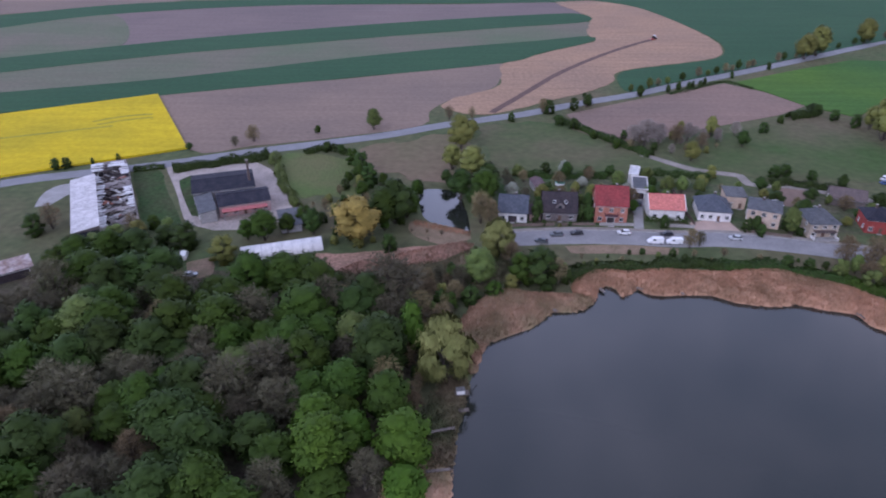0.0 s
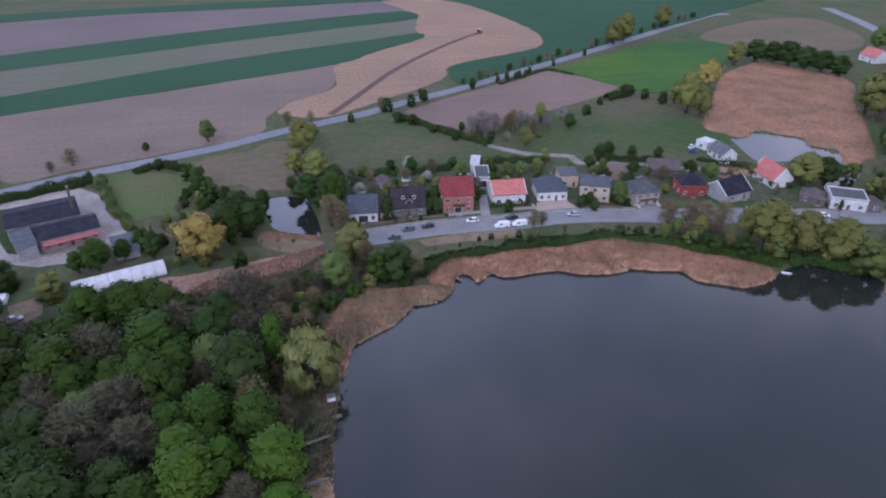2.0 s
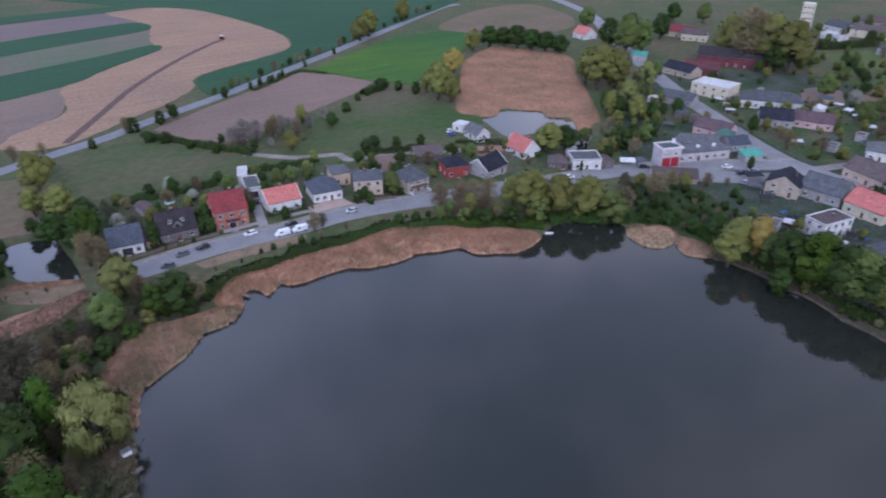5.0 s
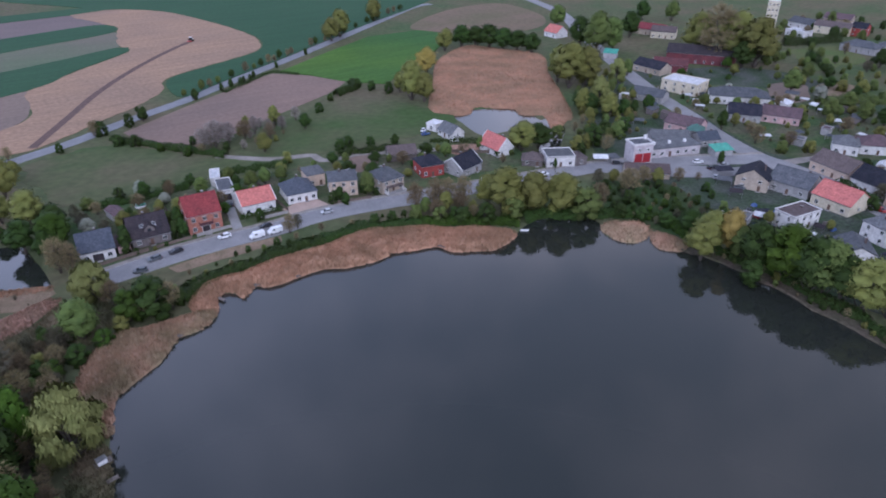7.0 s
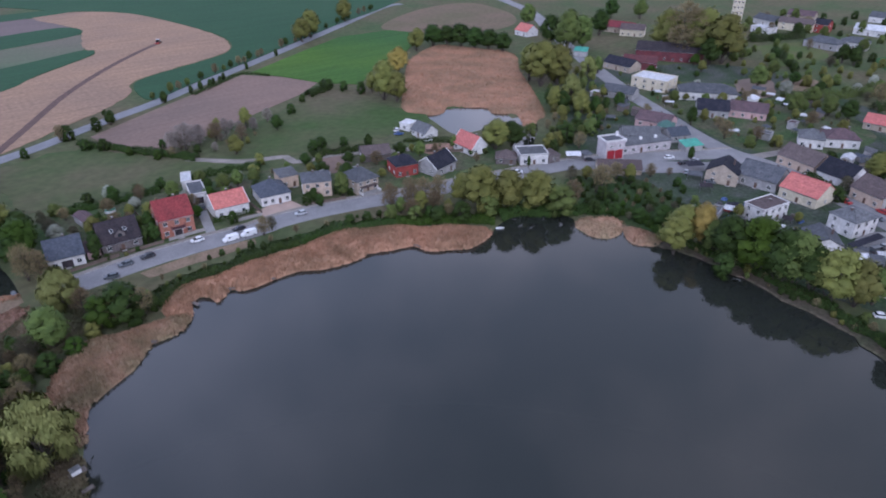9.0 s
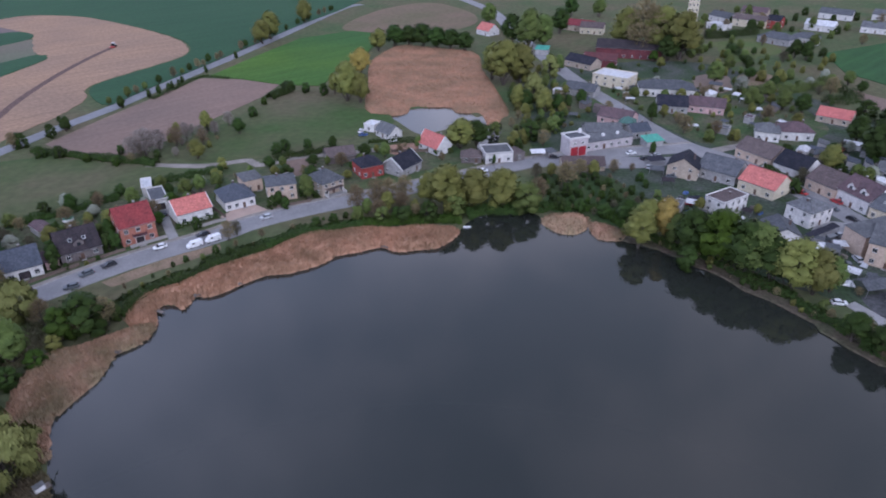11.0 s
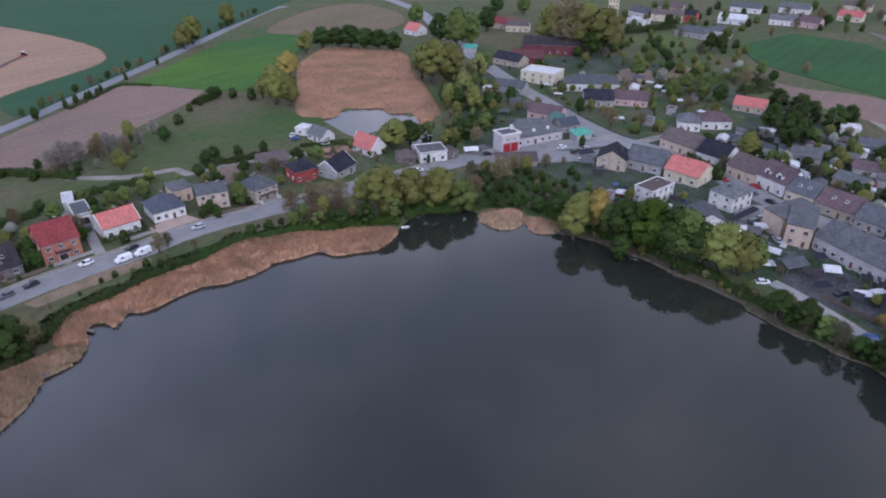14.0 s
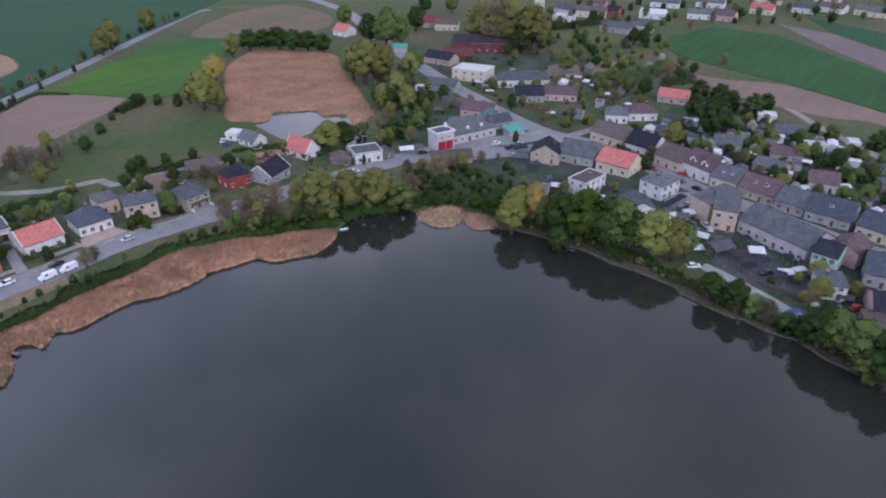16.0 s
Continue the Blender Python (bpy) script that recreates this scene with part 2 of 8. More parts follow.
M["reed"] = material("dry_reed", (0.362, 0.203, 0.127), (0.248, 0.158, 0.096), 0.065, 0.95, fine_scale=0.5, fine_amount=0.15, island=0.13, world_space=True, spec=0.1)
M["reed_grey"] = material("grey_reed", (0.365, 0.226, 0.15), (0.22, 0.17, 0.098), 0.09, 0.95, fine_scale=0.5, fine_amount=0.16, island=0.14, world_space=True, spec=0.1)
M["bark"] = material("bark", (0.09, 0.075, 0.06), (0.06, 0.05, 0.045), 2.0, 0.95, fine_scale=12, fine_amount=0.3, bump=0.03, spec=0.1)
LEAF = {
    "green": ((0.038, 0.065, 0.006), (0.026, 0.048, 0.0055)),
    "fresh": ((0.057, 0.1, 0.008), (0.04, 0.075, 0.007)),
    "dark": ((0.034, 0.056, 0.0095), (0.024, 0.042, 0.008)),
    "spring": ((0.1, 0.126, 0.031), (0.07, 0.096, 0.025)),
    "olive": ((0.148, 0.146, 0.036), (0.11, 0.116, 0.03)),
    "gold": ((0.315, 0.238, 0.058), (0.24, 0.192, 0.05)),
    "willow": ((0.2, 0.206, 0.064), (0.152, 0.168, 0.05)),
    "bare": ((0.112, 0.1, 0.06), (0.084, 0.08, 0.047)),
    "pale": ((0.26, 0.22, 0.19), (0.2, 0.175, 0.15)),
    "rust": ((0.2, 0.155, 0.082), (0.155, 0.125, 0.066)),
    "blossom": ((0.27, 0.27, 0.22), (0.18, 0.2, 0.14)),
}
for k, (a, b) in LEAF.items():
    M["leaf_" + k] = material("foliage_" + k, a, b, 0.4, 0.7, fine_scale=1.2, fine_amount=0.15, spread=0.22, island=0.12, spec=0.15)


# ---- helpers of the scene ----
def link_mesh(name, verts, faces, mat, parent=None, smooth=False):
    me = bpy.data.meshes.new(name)
    me.from_pydata([tuple(v) for v in verts], [], faces)
    if mat:
        me.materials.append(mat)
    if smooth:
        me.polygons.foreach_set("use_smooth", [True] * len(me.polygons))
    ob = new(name, me)
    if parent:
        ob.parent = parent
    return ob


def part(name, bm, mat, parent, label=""):
    me = bpy.data.meshes.new(name)
    bm.normal_update()
    bm.to_mesh(me)
    bm.free()
    me.materials.append(mat)
    ob = new(name, me)
    if parent:
        ob.parent = parent
    return tagged(ob, label)


def boxes(*rows):
    """A bmesh of boxes, each (x0, x1, y0, y1, z0, z1)."""
    bm = bmesh.new()
    for x0, x1, y0, y1, z0, z1 in rows:
        v = [bm.verts.new(p) for p in ((x0, y0, z0), (x1, y0, z0), (x1, y1, z0), (x0, y1, z0), (x0, y0, z1), (x1, y0, z1), (x1, y1, z1), (x0, y1, z1))]
        for f in ((3, 2, 1, 0), (4, 5, 6, 7), (0, 1, 5, 4), (1, 2, 6, 5), (2, 3, 7, 6), (3, 0, 4, 7)):
            bm.faces.new([v[i] for i in f])
    return bm


def curve_through(points, closed, step=2.0):
    """A smooth line through the points of the plan."""
    p = [Vector(q) for q in points]
    n, out = len(p), []
    for i in range(n if closed else n - 1):
        a, b, c, d = (p[(i - 1) % n], p[i], p[(i + 1) % n], p[(i + 2) % n]) if closed else (p[max(i - 1, 0)], p[i], p[i + 1], p[min(i + 2, n - 1)])
        k = max(1, int((c - b).length / step))
        for j in range(k):
            u = j / k
            out.append(0.5 * (2 * b + (c - a) * u + (2 * a - 5 * b + 4 * c - d) * u * u + (3 * b - a - 3 * c + d) * u ** 3))
    if not closed:
        out.append(p[-1])
    return out


def distance_in(px, py, outline):
    """Signed distance of points to a closed outline, positive outside."""
    o = np.array([(q[0], q[1]) for q in outline])
    e = np.roll(o, -1, 0)
    best, inside = np.full(px.shape, 1e9), np.zeros(px.shape, bool)
    for (ax, ay), (bx, by) in zip(o, e):
        dx, dy = bx - ax, by - ay
        u = np.clip(((px - ax) * dx + (py - ay) * dy) / (dx * dx + dy * dy + 1e-12), 0, 1)
        best = np.minimum(best, np.hypot(px - ax - u * dx, py - ay - u * dy))
        if ay != by:
            inside ^= ((ay > py) != (by > py)) & (px < dx * (py - ay) / dy + ax)
    return np.where(inside, -best, best)


def field(name, points, mat, top, label, category="field", smooth=True, wobble=0.0, kind="structure"):
    """A patch of crop or soil with its own height over the ground."""
    line = curve_through(points, True, 2.5 if wobble else 6.0) if smooth else [Vector(q) for q in points]
    if wobble:
        line = [q + Vector((noise.noise((q.x * 0.09, q.y * 0.09, 1)), noise.noise((q.x * 0.09, q.y * 0.09, 7)))) * wobble + Vector((noise.noise((q.x * 0.4, q.y * 0.4, 3)), noise.noise((q.x * 0.4, q.y * 0.4, 5)))) * wobble * 0.35 for q in line]
    bm = bmesh.new()
    up = [bm.verts.new((q.x, q.y, top)) for q in line]
    dn = [bm.verts.new((q.x, q.y, -0.3)) for q in line]
    face = bm.faces.new(up)
    for i in range(len(up)):
        bm.faces.new((dn[i], dn[(i + 1) % len(up)], up[(i + 1) % len(up)], up[i]))
    bmesh.ops.triangulate(bm, faces=[face])
    bmesh.ops.recalc_face_normals(bm, faces=bm.faces)
    return tagged(part(name, bm, mat, None), label, category, kind=kind)


def ribbon(name, points, width, top, mat, label, category="road", ragged=0.25, kind="structure"):
    """A road along a line, with slightly ragged edges."""
    line = curve_through(points, False, 3.0)
    verts, faces = [], []
    for i, q in enumerate(line):
        d = (line[min(i + 1, len(line) - 1)] - line[max(i - 1, 0)]).normalized()
        s = Vector((-d.y, d.x))
        for side in (-1, 1):
            w = width / 2 + ragged * noise.noise((q.x * 0.2, q.y * 0.2, side * 9))
            p = q + s * side * w
            verts += [(p.x, p.y, top), (p.x + s.x * side * 0.3, p.y + s.y * side * 0.3, -0.3)]
        if i:
            a = 4 * (i - 1)
            faces += [(a, a + 4, a + 6, a + 2), (a + 1, a + 5, a + 4, a), (a + 2, a + 6, a + 7, a + 3)]
    return tagged(link_mesh(name, verts, faces, mat), label, category, kind=kind)


# ---- plan: water, ground ----
LAKE_EDGE = [(0.2, 86.8), (0.6, 92.5), (2.0, 95.5), (2.5, 102.4), (3.6, 107), (4.6, 111), (5.0, 115.5), (5.8, 119), (6.9, 122.8), (8.4, 127.5), (10.9, 134.3), (16.5, 138.2), (22.8, 141.7), (26.2, 145.4), (29.5, 148.9), (33, 148.8), (37.9, 149.8), (41.4, 153.8), (43.6, 159.5), (46.4, 162.2), (48.9, 159.8), (49.9, 156), (52.4, 158), (54.8, 160.4), (57.6, 157.4), (61.1, 156.6)]
LAKE_EDGE += [(68.8, 157.3), (76, 156.3), (80.6, 153.2), (89.7, 151.4), (97, 152.2), (103.4, 149.6), (110, 147.6), (112, 141.7), (118.6, 137.6), (122, 135), (128, 135.6), (135, 138.4), (141.1, 141), (146.8, 142), (152, 140.4), (158.4, 136.6), (163.4, 130.6), (163.1, 126.9), (158.2, 121.6), (159.9, 113.2), (169.4, 112), (165.6, 104.8), (170.8, 97.3), (171.7, 86.5), (171.7, 74.1), (169.8, 55.7), (168.8, 46.7), (167.5, 38), (162.6, 28.8), (162.3, 21.4), (160, 13.8), (159.9, 5.8), (156.2, -2.4), (154.7, -8.5), (153.1, -14.2)]
POND_A_EDGE = [(-8.1, 227), (-0.8, 229), (5.8, 225.5), (8.1, 211.2), (9, 198.2), (7.6, 193.4), (-1.7, 199.5), (-7.2, 207.6)]
POND_B_EDGE = [(194.5, 246.9), (206.8, 249.1), (226.4, 237.7), (227.2, 228.4), (222.9, 216.9), (229.7, 218.2), (225.2, 203.4), (212.4, 192.3), (196.1, 180.8), (190.8, 186), (208, 202.5), (212.2, 212.5), (194.4, 215.5), (187.2, 218.7), (191, 237)]

LAKE = curve_through(LAKE_EDGE + [(151.2, -48), (108, -132), (12, -144), (-30, -72), (-16.8, 0), (-4.8, 54)], True, 2.0)
POND_A = curve_through(POND_A_EDGE, True, 2.0)
POND_B = curve_through(POND_B_EDGE, True, 2.0)
WATERS = (LAKE, POND_A, POND_B)
WATER_Z = -0.45

# the ground sheet, fine round the water and coarse out to the horizon
coarse = [4500, 3000, 2000, 1400, 1000, 800, 650, 540, 460, 400, 350, 310]
gx = np.array([-a for a in coarse] + list(np.arange(-300, -48, 8)) + list(np.arange(-48, 264, 2.0)) + list(np.arange(264, 304, 8)) + [a for a in reversed(coarse)], float)
gy = np.array([-a for a in coarse] + list(np.arange(-300, -156, 8)) + list(np.arange(-156, 264, 2.0)) + list(np.arange(264, 304, 8)) + [a for a in reversed(coarse)], float)
GX, GY = np.meshgrid(gx, gy, indexing="ij")
near = np.full(GX.shape, 1e9)
for w in WATERS:
    near = np.minimum(near, distance_in(GX, GY, w))
GZ = np.clip((near - 1.2) * 0.36, -2.0, 0.0)
gn = len(gy)
cells = [(i * gn + j, (i + 1) * gn + j, (i + 1) * gn + j + 1, i * gn + j + 1) for i in range(len(gx) - 1) for j in range(gn - 1)]
tagged(link_mesh("ground", np.stack([GX, GY, GZ], -1).reshape(-1, 3), cells, M["ground"], smooth=True), "rough spring grass and bare earth reaching to the horizon", "ground", kind="structure")


def water(name, line, label):
    mid = sum(line, Vector((0, 0))) / len(line)
    bm = bmesh.new()
    ring = [bm.verts.new((q.x + (q - mid).normalized().x * 2.5, q.y + (q - mid).normalized().y * 2.5, WATER_Z)) for q in line]
    f = bm.faces.new(ring)
    bmesh.ops.triangulate(bm, faces=[f])
    for f in bm.faces:
        if f.normal.z < 0:
            f.normal_flip()
    return tagged(part(name, bm, M["water"], None), label, "water", kind="structure")


water("lake_water", LAKE, "dark still lake under an overcast sky")
water("pond_water", POND_A, "small dark pond between reeds and trees")
water("pond_water", POND_B, "grey pond at the edge of a reed field")


# ---- fields ----
field("rapeseed_field", [(-238.8, 302.1), (-214.4, 314.7), (-150.5, 348.9), (-108.6, 269.6), (-170.5, 238.6), (-189.9, 228.5)], M["rape"], 0.9, "bright yellow rapeseed field in bloom", smooth=False)
ribbon("field_tramline", [(-215, 272), (-180, 286), (-152, 297)], 2.2, 0.93, M["rape_track"], "trodden line through the yellow rapeseed", "tramline")
ribbon("field_tramline", [(-164, 303), (-156, 309), (-148, 313), (-140, 314)], 2.2, 0.93, M["rape_track"], "curved trodden line in the yellow rapeseed", "tramline", ragged=0.8)
ribbon("field_tramline", [(-160, 299), (-152, 304), (-144, 308), (-138, 309)], 1.8, 0.93, M["rape_track"], "curved trodden line in the yellow rapeseed", "tramline", ragged=0.8)
field("soil_field", [(-149.9, 348.9), (-59.2, 380.2), (36.9, 416.7), (32.6, 381.4), (25.8, 360.7), (4.7, 341.8), (-6.7, 320.9), (-9.5, 300.5), (-46.2, 284.4), (-81.3, 273.7), (-108.1, 269.6)], M["soil"], 0.10, "bare pinkish brown ploughed soil field")
field("stubble_field", [(103.8, 644.9), (143.1, 648), (170.4, 612.3), (185.3, 548.6), (190.3, 486.4), (185.2, 451.6), (171.7, 431.3), (145.4, 418.1), (114, 404.3), (100.8, 393.9), (96.6, 377.8), (83.3, 360.7), (50.9, 335.9), (20.9, 316.5), (0.3, 326.4), (4.7, 341.8), (25.8, 360.7), (33.5, 381.4), (37.5, 415.3), (64.8, 443.6), (106, 480.9), (105.1, 505.7), (118.6, 572.6)], M["stubble"], 0.16, "tan field of dry stubble with a curved edge", wobble=1.5)
field("wheat_field", [(-259.3, 341.8), (-236.5, 353.1), (-156.5, 382.6), (-65.7, 428.3), (6.1, 459.9), (61.5, 479.1), (102.5, 495.9), (105.7, 480.9), (65, 445.2), (37.1, 418.1), (-59.3, 381.4), (-144.9, 350), (-216.4, 318.2), (-237.8, 308.7)], M["wheat"], 0.3, "dark green strip of young wheat")
field("thin_crop_field", [(-285.1, 381.4), (-260.8, 395.1), (-177.1, 440.5), (-116.7, 465), (-34.3, 497.8), (50, 528.5), (113.6, 550.9), (102.5, 495.9), (61.5, 479.1), (6.1, 459.9), (-65.7, 428.3), (-156.5, 382.6), (-236.5, 353.1), (-259.3, 341.8)], M["crop_pale"], 0.13, "pale thinly grown crop strip between wheat strips")
field("wheat_field", [(-307.2, 415.3), (-280.8, 429.8), (-223.5, 463.3), (-156.7, 497.8), (-37.3, 546.3), (82.8, 582.7), (115.8, 582.7), (113.6, 550.9), (50, 528.5), (-34.3, 497.8), (-116.7, 465), (-177.1, 440.5), (-260.8, 395.1), (-285.1, 381.4)], M["wheat"], 0.3, "dark green strip of young wheat")
field("pale_field", [(-359.5, 495.9), (-336.4, 526.3), (-277.2, 582.7), (-219.9, 468.4), (-280.8, 429.8), (-306.2, 413.9)], M["crop_pale"], 0.2, "pale green patch of sparse crop")
field("soil_field", [(-277.2, 582.7), (-142.9, 626.8), (8.1, 632.7), (103.3, 641.8), (115.8, 582.7), (82.8, 582.7), (-37.3, 546.3), (-156.7, 497.8), (-219.9, 468.4)], M["soil_violet"], 0.08, "violet brown bare soil field")
field("soil_field", [(-396.8, 553.2), (-368.9, 582.7), (-238.6, 657.5), (-268.9, 748), (-412.1, 657.5), (-454.4, 641.8)], M["soil"], 0.08, "pinkish bare soil field far off")
field("wheat_field", [(-359.5, 495.9), (-396.8, 553.2), (-366, 577.6), (-235.5, 648), (116.1, 673.9), (103.8, 644.9), (-142.9, 626.8), (-277.2, 582.7), (-336.4, 526.3)], M["wheat"], 0.25, "narrow far green strip of young wheat")
field("wheat_field", [(100.8, 355.2), (129.6, 373.2), (170.4, 397.2), (274.8, 462), (372, 518.4), (504, 624), (504, 840), (72, 840), (118.8, 674.4), (142.8, 650.4), (170.4, 614.4), (184.8, 549.6), (192, 486), (186, 450), (171.6, 428.4), (145.2, 415.2), (114, 402), (103.2, 392.4), (98.4, 374.4)], M["wheat"], 0.26, "wide dark green wheat field beside the country road")
field("soil_field", [(59.9, 316.5), (98.1, 339.8), (157.1, 371.9), (171.7, 355.2), (182.6, 330.1), (163.4, 315.6), (130.4, 300.5), (99.7, 285.1), (78.2, 279.3), (63.8, 295.7)], M["soil_brown"], 0.11, "bare pinkish brown soil field beside the country road", smooth=False)
field("bright_wheat_field", [(162.5, 372.8), (203.5, 396.7), (254.6, 424.4), (297.1, 421.5), (309.2, 395.9), (263.2, 357.1), (224.7, 336.1), (199, 311.7), (183.2, 328.3), (173.6, 354.2)], M["wheat_bright"], 0.3, "bright green young wheat field", smooth=False)
field("fallow_field", [(297.8, 433.8), (364.4, 475.4), (422.6, 476.6), (418.5, 421.7), (390.2, 382.9), (349, 373), (315.1, 396.6)], M["dry"], 0.1, "brownish fallow field by the village edge")
field("dry_meadow", [(-34.7, 271), (-15.8, 279.3), (4.1, 288.1), (10.9, 265.6), (3.5, 237), (-9.4, 234.8), (-26.6, 247.1)], M["dry"], 0.07, "brown dry grass meadow beside the pond", category="meadow", wobble=6)
field("meadow", [(18.5, 298.1), (53.3, 303.7), (66.5, 282.9), (80.1, 267), (90.3, 245.4), (69.6, 242.5), (34.9, 247.1), (19.6, 253)], M["meadow"], 0.09, "green meadow behind the houses", category="meadow", wobble=4)
field("meadow", [(95, 263.8), (126.2, 285), (174.1, 315.4), (184.6, 297.7), (189, 262.6), (190.5, 239.4), (163.3, 235.3), (138.6, 233.5), (111.9, 244)], M["meadow"], 0.06, "grey green pasture beside the reed field", category="meadow", wobble=4)
field("meadow", [(-67.2, 259.2), (-53, 264.3), (-37.4, 253), (-28.4, 230.6), (-29.4, 220.5), (-46.1, 223), (-52.9, 220.5)], M["lawn"], 0.08, "mown green plot inside hedges", category="meadow", wobble=1)
field("wheat_field", [(479.5, 155.8), (545.9, 138.1), (542.7, 93.1), (463.7, 15.5), (413.4, -21.6), (338.7, -23.5), (381.6, 7.6), (408.8, 55.7), (426, 100.1), (437.8, 128)], M["wheat_mid"], 0.25, "deep green wheat field behind the village", smooth=False)
field("fallow_field", [(414.4, 130.7), (397.9, 95.3), (405.2, 60.7), (389.3, 25.3), (378.5, 7.3), (338.7, -23.5), (316.5, -24), (358.5, 5.4), (357.1, 33), (364.4, 60.3), (375.6, 88.8)], M["soil_brown"], 0.1, "tan bare field along the village gardens", wobble=1)
field("soil_field", [(588.5, 100.9), (568.6, 56.6), (528.7, 21.6), (462.8, -20.3), (419.1, -21.4), (469.6, 16), (514.9, 52.1)], M["soil_violet"], 0.1, "violet strip of ploughed soil", smooth=False)
field("wheat_field", [(628, 85.8), (593.9, 27.9), (541.9, -18.3), (462.8, -20.3), (528.7, 21.6), (568.6, 56.6)], M["wheat"], 0.2, "green wheat strip far behind the village", smooth=False)
field("sandy_shore", [(-10.7, 201.6), (-4.5, 199.9), (3, 196.6), (8.5, 193.4), (9.2, 188.8), (1.1, 185.8), (-6.1, 188.4), (-11.4, 193.4)], M["dirt"], 0.05, "bare sandy shore of the small pond", category="shore", wobble=1)
field("yard", [(-112.7, 254.3), (-110.1, 256.1), (-103.6, 242.5), (-98.2, 247.1), (-75.3, 254.3), (-68, 247.1), (-53.1, 213.5), (-51.4, 204.5), (-64, 195.8), (-74.9, 195), (-85.3, 199.5), (-98.1, 225.5)], M["farm_gravel"], 0.06, "pale gravel yard round the farm building", category="yard")
field("meadow", [(-121, 243), (-113.5, 247), (-108, 240), (-99.5, 222), (-87, 199), (-92, 197), (-100, 199), (-110, 220)], M["bank_grass"], 0.05, "green grass strip beside the gravel yard", category="meadow", wobble=1)
field("lawn", [(-100.6, 235.9), (-97.5, 241.4), (-80.3, 204.1), (-85.9, 205.8)], M["bank_grass"], 0.12, "narrow dark green lawn inside the gravel yard", category="lawn")
field("yard", [(82.6, 200.5), (88.3, 202.2), (96, 202.1), (97.4, 193.4), (90, 194.4), (82.8, 195)], M["tan_paving"], 0.1, "tan paved front yard", category="yard", smooth=False)
field("verge", [(38.3, 184.3), (54.5, 185), (73.4, 182.8), (72.3, 179.3), (39.4, 180)], M["dirt"], 0.05, "bare dirt verge beside the street", category="verge", wobble=0.6)
field("plaza", [(191.4, 162.1), (209.5, 155.9), (228.7, 140.3), (243.3, 126.7), (259.9, 123), (255.6, 116.7), (235.1, 122.1), (221.5, 130.3), (208.3, 143.6)], M["asphalt"], 0.07, "asphalt forecourt before the fire station", category="yard")

# ---- roads ----
ribbon("country_road", [(-167.1, 232.7), (-156.9, 237.5), (-140, 243.1), (-110.4, 253), (-81.7, 265.6), (-59.4, 273.7), (-40.7, 280.7), (-21.4, 288.8), (-0, 300.5), (17.7, 307.9), (40.2, 317.4), (58.4, 328.2), (74.2, 336.8), (100.6, 350), (130.2, 368.5), (170.7, 392.6), (203.4, 412.5), (274.8, 457.7), (350.1, 505.7), (372.8, 510.2)], 7.2, 0.14, M["road"], "grey asphalt country road between fields")
ribbon("street", [(21.9, 188.8), (39.3, 190.3), (57.4, 189.9), (75, 188), (88.7, 188.4), (109, 184.6), (129.2, 178.6), (151, 173.2), (164.6, 169.5), (185.9, 163.9), (202.9, 159), (216.8, 152.4), (235.3, 141.6), (248.7, 132.5), (262.6, 124.4)], 9, 0.12, M["asphalt"], "grey asphalt street along the lakeside houses")
def beside(points, gap):
    """A line running beside another one."""
    line = curve_through(points, False, 6.0)
    out = []
    for i, q in enumerate(line):
        d = (line[min(i + 1, len(line) - 1)] - line[max(i - 1, 0)]).normalized()
        out.append((q.x - d.y * gap, q.y + d.x * gap))
    return out


ribbon("pavement", beside([(21.9, 188.8), (39.3, 190.3), (57.4, 189.9), (75, 188), (88.7, 188.4), (109, 184.6), (129.2, 178.6), (151, 173.2), (164.6, 169.5), (185.9, 163.9), (202.9, 159), (216.8, 152.4), (235.3, 141.6), (248.7, 132.5), (262.6, 124.4)], 5.7), 1.7, 0.26, M["gravel"], "pale gravelled footway along the lakeside street", "pavement", ragged=0.05)
ribbon("kerb", beside([(21.9, 188.8), (39.3, 190.3), (57.4, 189.9), (75, 188), (88.7, 188.4), (109, 184.6), (129.2, 178.6), (151, 173.2), (164.6, 169.5), (185.9, 163.9), (202.9, 159), (216.8, 152.4), (235.3, 141.6), (248.7, 132.5), (262.6, 124.4)], 4.7), 0.2, 0.27, M["kerb"], "grey stone kerb of the lakeside street", "kerb", ragged=0.0)
ribbon("main_street", [(473.9, 513.6), (450.7, 446.3), (427.4, 398.1), (384.6, 339.5), (348.4, 286.2), (322.5, 245.6), (298.8, 206.4), (284.8, 179.1), (270.9, 154.2), (260.9, 130.6), (259.6, 116), (257.8, 99.4), (250.1, 81.5), (242.4, 63), (235.7, 48.4), (231.9, 32), (227.1, 16.8), (222.8, 3), (220.3, -7.7)], 9.6, 0.13, M["asphalt"], "wide grey village main street")
ribbon("lane", [(260.1, 119), (273.4, 114.4), (286.7, 109.2)], 4.8, 0.09, M["gravel"], "short pale village lane")
ribbon("lane", [(377, 63.2), (359.7, 46.1), (339.9, 30.2), (326.6, 16.9), (309.8, 0.8)], 4.2, 0.09, M["gravel"], "pale field lane behind the gardens")
ribbon("lane", [(183, 36), (181.5, 31.1), (177.9, 22.4), (174.3, 14.3), (171.2, 8.1), (170.6, 3.4)], 4.0, 0.09, M["paving"], "pale concrete lakeside lane below the gardens")
ribbon("dirt_track", [(82.6, 263), (87.3, 258.6), (99.6, 246.5), (115, 240.3), (115.2, 232.6), (132.1, 229.4), (154.6, 217), (166.2, 213.5)], 3.6, 0.16, M["gravel"], "pale dirt track across the meadow")
